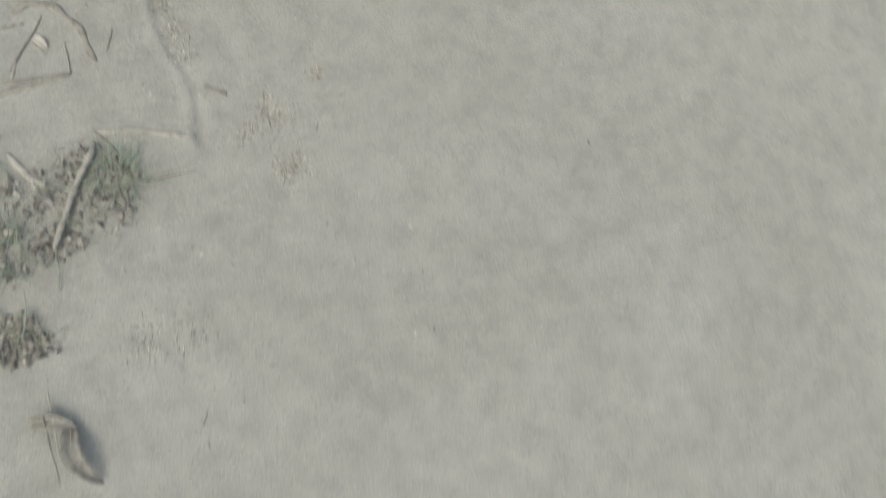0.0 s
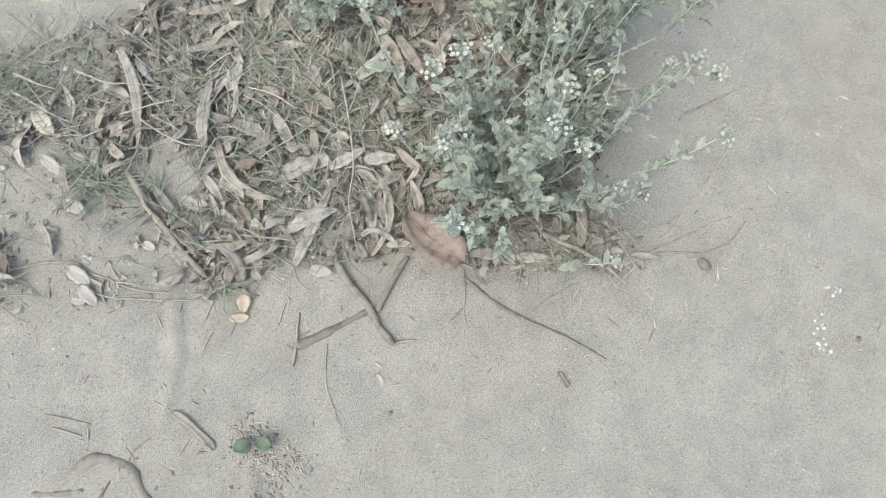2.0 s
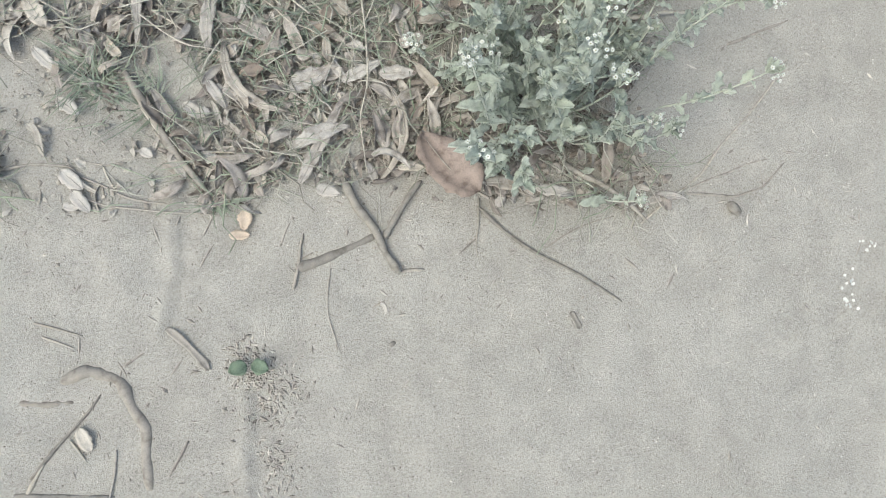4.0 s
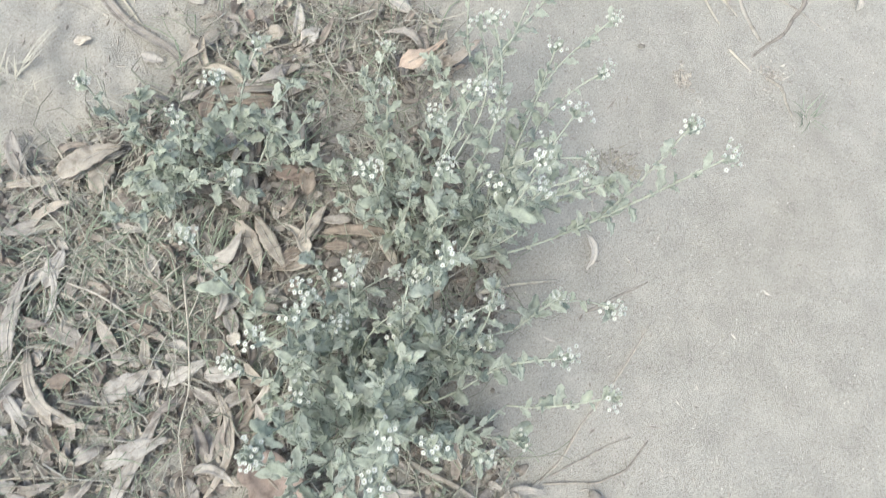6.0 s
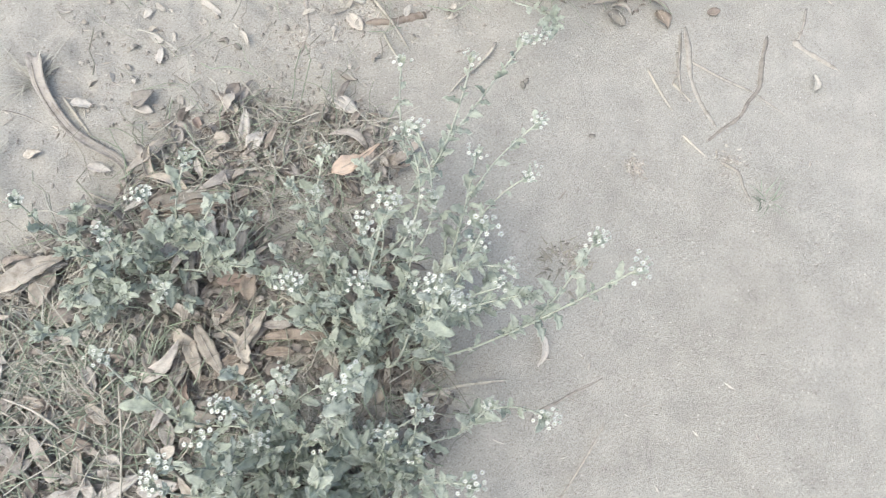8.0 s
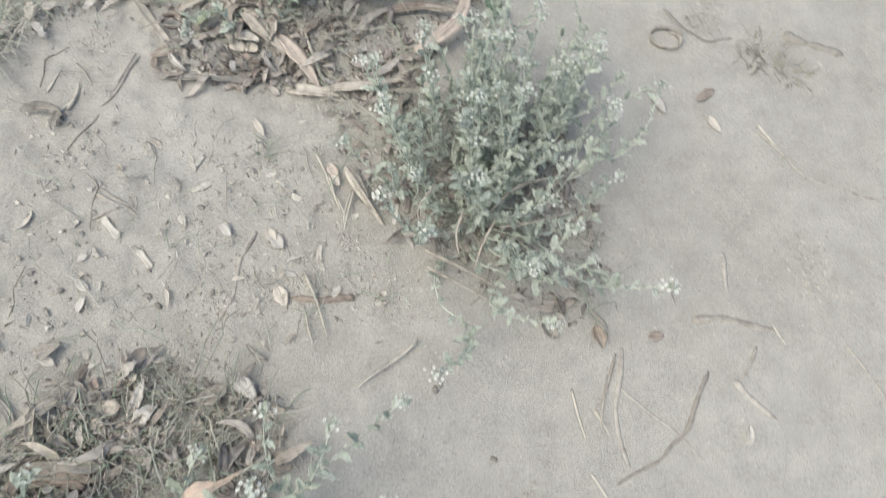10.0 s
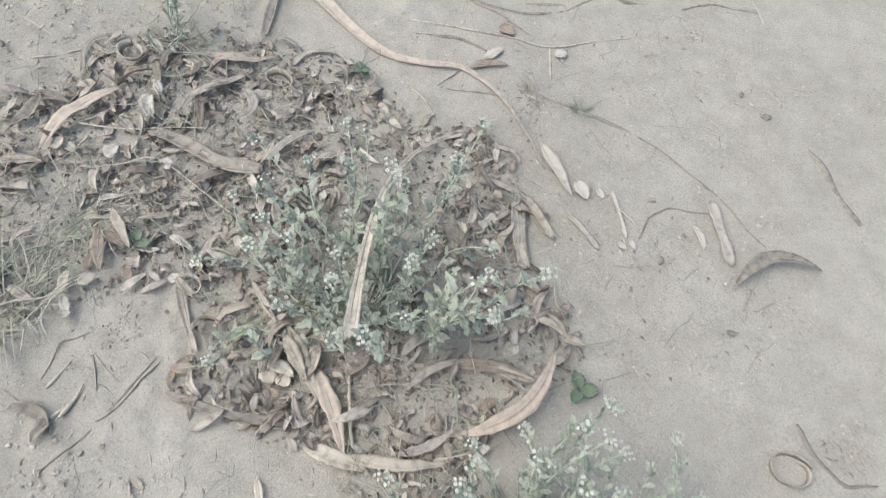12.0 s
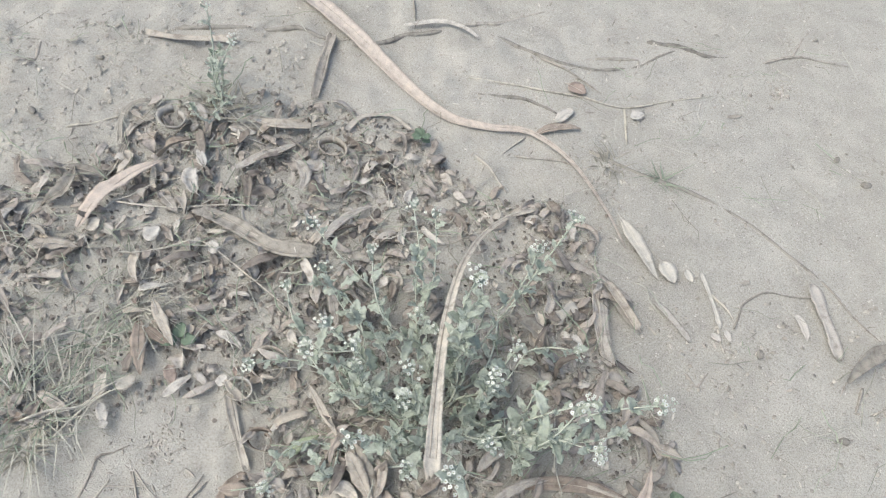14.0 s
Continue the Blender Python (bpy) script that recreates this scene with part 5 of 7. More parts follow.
twig("straw", [(-0.427, 0.117, 0.003), (-0.474, 0.124, 0.003)], 0.0010, "straw", taper=0.5, label="thin pale dry stalk on sand")
twig("twig", [(0.019, 0.240, 0.001), (0.034, 0.240, 0.001)], 0.0021, "bark", taper=0.5, label="thin dry brown twig lying on sand")
twig("twig", [(-0.240, 0.102, 0.001), (-0.224, 0.119, 0.001)], 0.0022, "bark", taper=0.5, label="thin dry brown twig lying on sand")
twig("twig", [(-0.322, 1.037, 0.003), (-0.279, 1.041, 0.003), (-0.248, 1.036, 0.003), (-0.233, 1.022, 0.003), (-0.193, 0.999, 0.003), (-0.148, 0.987, 0.003)], 0.0020, "bark", taper=0.5, label="long thin twig lying along the litter edge")
leaf("dry_leaf", -0.257, 1.032, -46, 0.033, 0.0170, "pale", bend=0, lift=0.004, shape="ovate", curl=0.3, label="pale dry leaf lying on sand")
leaf("dry_leaf", -0.287, 1.234, -61, 0.042, 0.0198, "buff", bend=0, lift=0.01, shape="ovate", curl=0.3, label="pale buff dry leaf lying on the litter")
leaf("dry_leaf", -0.282, 1.175, -50, 0.038, 0.0139, "pale", bend=0, lift=0.004, shape="lance", curl=0.3, label="pale dry leaf lying on sand")
leaf("dry_leaf", -0.255, 0.992, -17, 0.016, 0.0090, "pale", bend=0, lift=0.003, shape="lance", curl=0.3, label="pale dry leaf lying on sand")
leaf("dry_leaf", -0.172, 1.051, -39, 0.016, 0.0107, "pale", bend=0, lift=0.005, shape="ovate", curl=0.3, label="pale dry leaf lying on sand")
leaf("bark_chip", -0.166, 1.021, -64, 0.014, 0.0053, "white", bend=0, lift=0.003, shape="strip", curl=0.3, label="small whitish bark chip on sand")
strip("bark_strip", [(-0.363, 1.209, 0.004), (-0.331, 1.208, 0.004), (-0.302, 1.213, 0.004)], 0.0098, 0.0071, "tan", label="tan dry bark strip in the litter")
leaf("dry_leaf", -0.140, 1.046, -65, 0.036, 0.0147, "grey", bend=0, lift=0.006, shape="lance", curl=0.3, label="long narrow weathered grey gum leaf in the litter")
twig("straw", [(-0.309, 1.258, 0.020), (-0.277, 1.233, 0.020), (-0.241, 1.209, 0.020)], 0.0018, "straw", taper=0.5, label="long pale dry grass stalk over the litter")
twig("straw", [(-0.307, 1.283, 0.020), (-0.280, 1.266, 0.020), (-0.257, 1.255, 0.020)], 0.0018, "straw", taper=0.5, label="pale dry grass stalk over the litter")
twig("straw", [(-0.149, 1.208, 0.020), (-0.117, 1.182, 0.020)], 0.0018, "straw", taper=0.5, label="pale dry grass stalk over the litter")
twig("straw", [(0.027, 1.193, 0.030), (-0.032, 1.233, 0.030)], 0.0018, "straw", taper=0.5, label="pale dry grass stalk over the litter")
twig("twig", [(-0.188, 1.037, 0.002), (-0.211, 1.036, 0.002), (-0.236, 1.042, 0.002)], 0.0013, "bark", taper=0.5, label="thin dry brown twig lying on sand")
twig("twig", [(-0.214, 1.036, 0.002), (-0.196, 0.997, 0.002)], 0.0013, "straw", taper=0.5, label="thin dry brown twig lying on sand")
twig("twig", [(-0.158, 1.073, 0.003), (-0.131, 1.028, 0.003), (-0.104, 0.991, 0.003)], 0.0017, "bark", taper=0.5, label="thin dry brown twig lying on sand")
tuft("grass_tuft", -0.334, 1.277, 0.080, 0.05, 70, "grass", "small green grass tuft at the litter edge")
tuft("grass_tuft", -0.225, 1.138, 0.056, 0.05, 45, "grass", "small green grass tuft at the litter edge")
# sand between the drifts
twig("twig", [(-0.095, 1.593, 0.002), (-0.045, 1.585, 0.002), (-0.004, 1.570, 0.002)], 0.0017, "bark", taper=0.5, label="long thin twig lying on sand")
twig("straw", [(0.022, 1.601, 0.004), (0.059, 1.537, 0.004)], 0.0022, "straw", taper=0.5, label="pale dry stem lying on sand")
twig("straw", [(0.051, 1.468, 0.006), (0.097, 1.439, 0.006)], 0.0014, "straw", taper=0.5, label="pale dry stem at the litter edge")
twig("straw", [(0.050, 1.458, 0.006), (0.074, 1.432, 0.006)], 0.0013, "straw", taper=0.5, label="pale dry stem at the litter edge")
twig("straw", [(0.252, 1.491, 0.010), (0.323, 1.503, 0.010), (0.382, 1.519, 0.010)], 0.0014, "straw", taper=0.5, label="pale dry stem at the litter edge")
twig("twig", [(0.325, 1.526, 0.005), (0.400, 1.538, 0.005), (0.436, 1.536, 0.005)], 0.0019, "bark", taper=0.5, label="thin dry brown twig lying on sand")
twig("twig", [(0.378, 1.443, 0.070), (0.413, 1.469, 0.070)], 0.0021, "straw", taper=0.5, label="orange stalk of a fallen leaf")
twig("straw", [(0.414, 1.177, 0.012), (0.456, 1.182, 0.012), (0.514, 1.182, 0.012)], 0.0029, "straw", taper=0.7, label="bundle of pale dry stems on sand")
twig("twig", [(0.546, 1.140, 0.002), (0.591, 1.156, 0.002), (0.634, 1.169, 0.002)], 0.0017, "bark", taper=0.5, label="thin dry brown twig lying on sand")
twig("twig", [(0.797, 1.588, 0.002), (0.815, 1.517, 0.002)], 0.0022, "straw", taper=0.5, label="straight pale twig lying on sand")
twig("twig", [(0.861, 1.641, 0.002), (0.841, 1.576, 0.002), (0.826, 1.558, 0.002)], 0.0023, "bark", taper=0.5, label="thin dry brown twig lying on sand")
twig("twig", [(0.828, 1.562, 0.002), (0.847, 1.529, 0.002)], 0.0040, "straw", taper=0.5, label="short pale split stick on sand")
twig("twig", [(0.871, 1.651, 0.001), (0.859, 1.576, 0.001), (0.862, 1.520, 0.001), (0.873, 1.484, 0.001)], 0.0042, "bark", taper=0.5, label="dark half-buried twig in sand")
twig("twig", [(0.996, 1.628, 0.002), (0.956, 1.543, 0.002), (0.912, 1.499, 0.002), (0.847, 1.462, 0.002)], 0.0033, "bark", taper=0.5, label="curved dry brown twig lying on sand")
twig("twig", [(0.819, 1.478, 0.002), (0.844, 1.441, 0.002)], 0.0021, "straw", taper=0.5, label="straight pale twig lying on sand")
twig("twig", [(0.865, 1.594, 0.001), (0.938, 1.540, 0.001), (0.979, 1.499, 0.001)], 0.0018, "bark", taper=0.5, label="thin dry brown twig lying on sand")
twig("twig", [(0.863, 1.432, 0.001), (0.883, 1.413, 0.001), (0.887, 1.371, 0.001)], 0.0025, "bark", taper=0.5, label="thin dry brown twig lying on sand")
twig("twig", [(0.735, 1.440, 0.001), (0.735, 1.407, 0.001)], 0.0029, "bark", taper=0.5, label="short dark twig lying on sand")
twig("twig", [(0.348, 1.778, 0.003), (0.332, 1.727, 0.003), (0.331, 1.678, 0.003), (0.316, 1.642, 0.003)], 0.0034, "bark", taper=0.5, label="bent dark brown twig on sand")
twig("stick", [(0.409, 1.685, 0.003), (0.450, 1.685, 0.003), (0.493, 1.692, 0.003)], 0.0040, "brown", taper=1.8, label="dark stick with a thick end on sand")
twig("straw", [(0.421, 1.722, 0.008), (0.461, 1.635, 0.008)], 0.0025, "straw", taper=0.5, label="straight pale dry stem on sand")
twig("straw", [(0.442, 1.869, 0.010), (0.461, 1.820, 0.010)], 0.0023, "straw", taper=0.5, label="straight pale dry stem on sand")
twig("straw", [(0.474, 1.854, 0.010), (0.467, 1.801, 0.010)], 0.0018, "straw", taper=0.5, label="straight pale dry stem on sand")
twig("twig", [(0.120, 1.817, 0.002), (0.171, 1.796, 0.002), (0.198, 1.780, 0.002)], 0.0034, "bark", taper=0.5, label="forked dark twig half buried in sand")
twig("twig", [(0.127, 1.776, 0.002), (0.174, 1.798, 0.002)], 0.0021, "bark", taper=0.5, label="thin dry brown twig lying on sand")
twig("straw", [(0.583, 1.638, 0.006), (0.549, 1.604, 0.006), (0.508, 1.567, 0.006)], 0.0025, "straw", taper=0.5, label="bent dry stem on sand")
twig("straw", [(0.430, 1.666, 0.006), (0.445, 1.621, 0.006)], 0.0017, "straw", taper=0.5, label="straight pale dry stem on sand")
twig("twig", [(1.039, 1.816, 0.001), (1.037, 1.748, 0.001)], 0.0040, "bark", taper=0.5, label="short dark twig lying on sand")
twig("stick", [(0.979, 1.700, 0.003), (1.028, 1.707, 0.003), (1.107, 1.693, 0.003)], 0.0052, "bark", taper=0.7, label="weathered brown stick on sand")
twig("twig", [(1.100, 1.701, 0.003), (1.115, 1.674, 0.003)], 0.0019, "straw", taper=0.5, label="thin dry brown twig lying on sand")
twig("twig", [(1.033, 1.615, 0.002), (1.046, 1.598, 0.002), (1.090, 1.561, 0.002)], 0.0046, "bark", taper=0.5, label="dark forked twig on sand")
twig("twig", [(1.070, 1.667, 0.002), (1.042, 1.617, 0.002)], 0.0028, "bark", taper=0.5, label="thin dry brown twig lying on sand")
twig("twig", [(1.416, 1.937, 0.002), (1.394, 1.801, 0.002), (1.367, 1.727, 0.002), (1.336, 1.671, 0.002)], 0.0034, "bark", taper=0.5, label="long thin dark twig on sand")
twig("twig", [(1.119, 2.042, 0.002), (1.194, 1.964, 0.002), (1.307, 1.931, 0.002), (1.442, 1.985, 0.002)], 0.0022, "bark", taper=0.5, label="long thin curved twig on sand")
twig("twig", [(0.848, 1.610, 0.002), (0.835, 1.539, 0.002)], 0.0026, "bark", taper=0.5, label="thin dry brown twig lying on sand")
twig("twig", [(1.209, 1.680, 0.001), (1.242, 1.630, 0.001), (1.260, 1.590, 0.001)], 0.0019, "bark", taper=0.5, label="thin dry brown twig lying on sand")
twig("straw", [(0.462, 1.889, 0.010), (0.486, 1.850, 0.010), (0.522, 1.805, 0.010)], 0.0055, "straw", taper=0.7, label="thick pale dry stem under the herb")
leaf("bark_chip", 0.141, 1.777, -45, 0.038, 0.0107, "white", bend=0, lift=0.002, shape="strip", curl=0.3, label="small whitish bark chip on sand")
leaf("bark_chip", 0.195, 1.736, -46, 0.033, 0.0090, "white", bend=0, lift=0.002, shape="strip", curl=0.3, label="small whitish bark chip on sand")
leaf("dry_leaf", 0.364, 1.782, -59, 0.022, 0.0172, "buff", bend=0, lift=0.003, shape="ovate", curl=0.3, label="small buff leaf on sand")
leaf("dry_leaf", 0.301, 1.786, -55, 0.021, 0.0120, "buff", bend=0, lift=0.003, shape="ovate", curl=0.3, label="small buff leaf on sand")
leaf("dry_leaf", 0.343, 1.570, -33, 0.048, 0.0170, "pale", bend=0, lift=0.006, shape="ovate", curl=0.3, label="pale fallen leaf at the litter edge")
leaf("dry_leaf", 1.041, 1.553, -110, 0.028, 0.0106, "white", bend=0.2, lift=0.004, shape="lance", curl=1.0, label="small whitish curled leaf on sand")
leaf("dry_leaf", 0.437, 1.894, -58, 0.030, 0.0147, "orange", bend=0, lift=0.004, shape="ovate", curl=0.3, label="small orange-brown leaf beside the herb")
leaf("dry_leaf", 0.910, 1.670, 10, 0.023, 0.0128, "brown", bend=0, lift=0.002, shape="lance", curl=0.3, label="small brown dead leaf on sand")
leaf("dry_leaf", 0.755, 1.677, -41, 0.030, 0.0230, "dark", bend=0, lift=0.003, shape="ovate", curl=0.9, label="dark dead leaf beside the herb")
leaf("dry_leaf", 0.833, 1.680, -77, 0.034, 0.0197, "brown", bend=0, lift=0.003, shape="ovate", curl=0.9, label="brown dead leaf beside the herb")
leaf("dry_leaf", 0.387, 1.699, -61, 0.031, 0.0183, "buff", bend=0, lift=0.003, shape="ovate", curl=0.3, label="small buff leaf on sand")
leaf("dry_leaf", 0.138, 1.641, 81, 0.026, 0.0078, "pale", bend=0, lift=0.003, shape="lance", curl=0.3, label="pale dry leaf lying on sand")
# by the middle plant
leaf("bark_strip", 0.161, 2.021, 6, 0.168, 0.0134, "dark", bend=-0.05, lift=0.003, shape="strip", curl=0.3, label="long dark grey bark strip on sand")
leaf("bark_strip", 0.161, 2.032, 75, 0.048, 0.0108, "brown", bend=0.2, lift=0.003, shape="strip", curl=0.3, label="short dark bark strip on sand")
leaf("dry_leaf", 0.273, 2.156, -45, 0.112, 0.0224, "tan", bend=0, lift=0.012, shape="lance", curl=0.3, label="long narrow dry tan gum leaf in the litter")
leaf("dry_leaf", 0.334, 2.114, -51, 0.121, 0.0218, "orange", bend=0.03, lift=0.012, shape="lance", curl=0.3, label="orange-brown dry gum leaf lying on the litter")
leaf("dry_leaf", 0.359, 2.016, -1, 0.084, 0.0222, "buff", bend=0, lift=0.008, shape="lance", curl=0.3, label="pale buff dry gum leaf on sand")
leaf("dry_leaf", 0.413, 2.022, 16, 0.131, 0.0162, "tan", bend=-0.06, lift=0.012, shape="lance", curl=0.3, label="long narrow dry tan gum leaf in the litter")
leaf("dry_leaf", 0.550, 2.097, 63, 0.172, 0.0235, "orange", bend=-0.16, lift=0.03, shape="lance", curl=0.3, label="curved orange-brown gum leaf beside the herb")
leaf("dry_leaf", 0.475, 2.048, 44, 0.079, 0.0138, "grey", bend=-0.1, lift=0.012, shape="lance", curl=0.3, label="long narrow weathered grey gum leaf in the litter")
leaf("dry_leaf", 0.483, 2.174, 11, 0.147, 0.0185, "brown", bend=0.08, lift=0.01, shape="lance", curl=0.3, label="dark brown dry leaf between two herbs")
twig("stick", [(0.377, 2.122, 0.012), (0.396, 2.078, 0.012), (0.417, 2.035, 0.012)], 0.0028, "straw", taper=0.8, label="pale whitish stick over brown leaves")
leaf("dry_leaf", 0.267, 2.095, -43, 0.025, 0.0239, "buff", bend=0, lift=0.008, shape="ovate", curl=0.3, label="pale buff oval dry leaf in the litter")
leaf("dry_leaf", 0.288, 2.096, -37, 0.023, 0.0221, "buff", bend=0, lift=0.008, shape="ovate", curl=0.3, label="pale buff oval dry leaf in the litter")
twig("stick", [(0.550, 1.791, 0.020), (0.589, 1.792, 0.020), (0.634, 1.798, 0.020)], 0.0077, "bark", taper=0.9, label="short dark stick inside the herb")
leaf("dry_leaf", 0.467, 1.889, -63, 0.084, 0.0088, "tan", bend=0.05, lift=0.012, shape="lance", curl=0.3, label="long narrow dry tan gum leaf in the litter")
twig("straw", [(0.415, 1.912, 0.008), (0.445, 1.853, 0.008), (0.468, 1.814, 0.008)], 0.0021, "straw", taper=0.5, label="pale dry stem beside the herb")
twig("straw", [(0.478, 1.854, 0.010), (0.469, 1.790, 0.010)], 0.0020, "straw", taper=0.5, label="pale dry stem beside the herb")
leaf("dry_leaf", 0.442, 1.875, -49, 0.020, 0.0147, "buff", bend=0, lift=0.006, shape="ovate", curl=0.3, label="small buff leaf on sand")
leaf("dry_leaf", 0.319, 1.960, -57, 0.035, 0.0102, "buff", bend=0, lift=0.004, shape="lance", curl=0.3, label="pale dry leaf lying on sand")
leaf("dry_leaf", 0.371, 1.775, -53, 0.027, 0.0183, "pale", bend=0, lift=0.004, shape="ovate", curl=0.3, label="pale dry leaf lying on sand")
leaf("dry_leaf", 0.299, 1.783, -48, 0.024, 0.0123, "pale", bend=0, lift=0.004, shape="ovate", curl=0.3, label="pale dry leaf lying on sand")
leaf("dry_leaf", -0.005, 1.936, -11, 0.061, 0.0168, "dark", bend=0.2, lift=0.005, shape="lance", curl=1.0, label="dark curled dead leaf on sand")
leaf("dry_leaf", 0.045, 1.942, -96, 0.035, 0.0151, "dark", bend=0, lift=0.004, shape="lance", curl=1.0, label="dark curled dead leaf on sand")
twig("twig", [(0.054, 1.946, 0.006), (0.058, 1.996, 0.006)], 0.0030, "straw", taper=0.5, label="short pale stick on sand")
twig("twig", [(-0.033, 1.955, 0.003), (-0.006, 1.948, 0.003)], 0.0017, "bark", taper=0.5, label="thin dry brown twig lying on sand")
twig("twig", [(0.099, 1.958, 0.001), (0.117, 2.002, 0.001), (0.133, 2.055, 0.001)], 0.0026, "bark", taper=0.5, label="long dark twig half buried in sand")
twig("twig", [(0.004, 1.983, 0.001), (-0.004, 2.036, 0.001), (0.025, 2.062, 0.001)], 0.0017, "bark", taper=0.5, label="thin dry brown twig lying on sand")
twig("twig", [(0.042, 2.035, 0.001), (0.071, 2.002, 0.001)], 0.0018, "bark", taper=0.5, label="thin dry brown twig lying on sand")
ring("curled_bark", 0.984, 2.209, 0.032, 0.0091, "bark", "ring of curled grey bark on sand")
twig("twig", [(0.985, 2.279, 0.003), (1.009, 2.246, 0.003), (1.058, 2.216, 0.003), (1.104, 2.232, 0.003)], 0.0037, "dark", taper=0.5, label="curved dark brown twig on sand")
tuft("dead_weed", 1.155, 2.200, 0.15, 0.03, 70, "deadgrass", "brown dead weed tuft on sand")
tuft("dead_weed", 1.205, 2.165, 0.10, 0.024, 40, "deadgrass", "small brown dead weed on sand")
tuft("dead_weed", 1.051, 2.261, 0.084, 0.02, 24, "deadgrass", "small brown dead weed on sand")
twig("stick", [(1.203, 2.252, 0.003), (1.248, 2.239, 0.003), (1.312, 2.224, 0.003)], 0.0079, "dark", taper=0.9, label="thick dark stick on sand")
leaf("dry_leaf", 1.038, 2.055, -56, 0.033, 0.0166, "buff", bend=0, lift=0.004, shape="ovate", curl=0.3, label="pale buff leaf lying on sand")
leaf("dry_leaf", 0.946, 2.087, -60, 0.040, 0.0170, "pale", bend=0, lift=0.005, shape="ovate", curl=0.3, label="pale dry leaf lying on sand")
twig("stick", [(0.960, 2.773, 0.002), (1.009, 2.710, 0.002), (1.059, 2.653, 0.002)], 0.0050, "dark", taper=0.9, label="short dark stick lying on sand")
twig("twig", [(1.127, 2.052, 0.002), (1.161, 2.001, 0.002), (1.179, 1.981, 0.002)], 0.0021, "straw", taper=0.5, label="thin dry brown twig lying on sand")
leaf("dry_leaf", 1.024, 2.086, 40, 0.041, 0.0155, "brown", bend=0, lift=0.004, shape="lance", curl=0.3, label="small brown dead leaf on sand")
tuft("grass_tuft", 0.343, 1.907, 0.047, 0.03, 20, "grass", "small pale green weed on sand")
twig("twig", [(0.106, 1.842, 0.001), (0.146, 1.813, 0.001), (0.182, 1.796, 0.001)], 0.0019, "bark", taper=0.5, label="thin dry brown twig lying on sand")
twig("straw", [(0.029, 1.917, 0.004), (0.048, 1.953, 0.004), (0.060, 1.995, 0.004)], 0.0033, "straw", taper=0.5, label="pale dry stem on sand")
twig("twig", [(0.065, 1.880, 0.001), (0.093, 1.937, 0.001), (0.121, 2.034, 0.001)], 0.0020, "bark", taper=0.5, label="long dark twig half buried in sand")
# northern drift
strip("bark_strip", [(0.382, 2.115, 0.172), (0.364, 2.185, 0.150), (0.346, 2.262, 0.118), (0.334, 2.337, 0.092), (0.329, 2.406, 0.062), (0.337, 2.477, 0.032), (0.362, 2.530, 0.018), (0.395, 2.562, 0.008)], 0.0180, 0.0060, "buff", label="long pale orange dry bark strip lying across the herb")
strip("bark_strip", [(0.508, 2.490, 0.004), (0.531, 2.418, 0.005), (0.556, 2.370, 0.004)], 0.0180, 0.0150, "grey", label="straight weathered grey bark strip at the litter edge")
strip("bark_strip", [(0.524, 2.486, 0.010), (0.553, 2.462, 0.010), (0.585, 2.434, 0.006)], 0.0160, 0.0100, "tan", label="short tan bark strip lying over another")
strip("bark_strip", [(-0.160, 2.869, 0.004), (-0.056, 2.823, 0.004), (0.028, 2.782, 0.004), (0.124, 2.727, 0.004), (0.212, 2.686, 0.004), (0.282, 2.685, 0.004), (0.351, 2.700, 0.004), (0.426, 2.669, 0.004), (0.496, 2.604, 0.004), (0.536, 2.557, 0.004)], 0.0330, 0.0030, "buffstrip", label="long pale orange bark strip lying on sand")
leaf("dry_leaf", 0.522, 2.601, -48, 0.107, 0.0210, "white", bend=0, lift=0.004, shape="lance", curl=0.3, label="pale cream dry gum leaf on sand")
leaf("dry_leaf", 0.594, 2.554, -49, 0.036, 0.0249, "white", bend=0, lift=0.004, shape="ovate", curl=0.3, label="pale cream oval dry leaf on sand")
leaf("dry_leaf", 0.629, 2.555, -52, 0.021, 0.0120, "white", bend=0, lift=0.003, shape="ovate", curl=0.3, label="small pale cream leaf on sand")
leaf("bark_strip", 0.514, 2.492, -72, 0.128, 0.0161, "grey", bend=0, lift=0.004, shape="strip", curl=0.3, label="weathered grey bark strip on sand")
leaf("bark_strip", 0.509, 2.494, -39, 0.088, 0.0165, "grey", bend=0, lift=0.003, shape="strip", curl=0.3, label="weathered grey bark strip on sand")
leaf("bark_strip", 0.598, 2.488, -36, 0.072, 0.0098, "grey", bend=0, lift=0.003, shape="strip", curl=0.3, label="weathered grey bark strip on sand")
strip("bark_strip", [(0.444, 2.490, 0.004), (0.483, 2.497, 0.004), (0.528, 2.487, 0.004), (0.564, 2.474, 0.004)], 0.0101, 0.0083, "grey", label="weathered grey bark strip on sand")
leaf("bark_piece", 0.650, 2.559, -62, 0.089, 0.0067, "white", bend=0, lift=0.005, shape="strip", curl=0.3, label="split pale stick lying on sand")
twig("twig", [(0.665, 2.535, 0.004), (0.693, 2.519, 0.004), (0.710, 2.501, 0.004)], 0.0021, "straw", taper=0.5, label="thin dry brown twig lying on sand")
twig("twig", [(0.690, 2.482, 0.003), (0.704, 2.448, 0.003)], 0.0020, "straw", taper=0.5, label="thin dry brown twig lying on sand")
leaf("dry_leaf", 0.682, 2.470, -27, 0.016, 0.0114, "pale", bend=0, lift=0.003, shape="ovate", curl=0.3, label="pale dry leaf lying on sand")
leaf("dry_leaf", 0.699, 2.481, -53, 0.017, 0.0081, "pale", bend=0, lift=0.003, shape="ovate", curl=0.3, label="pale dry leaf lying on sand")
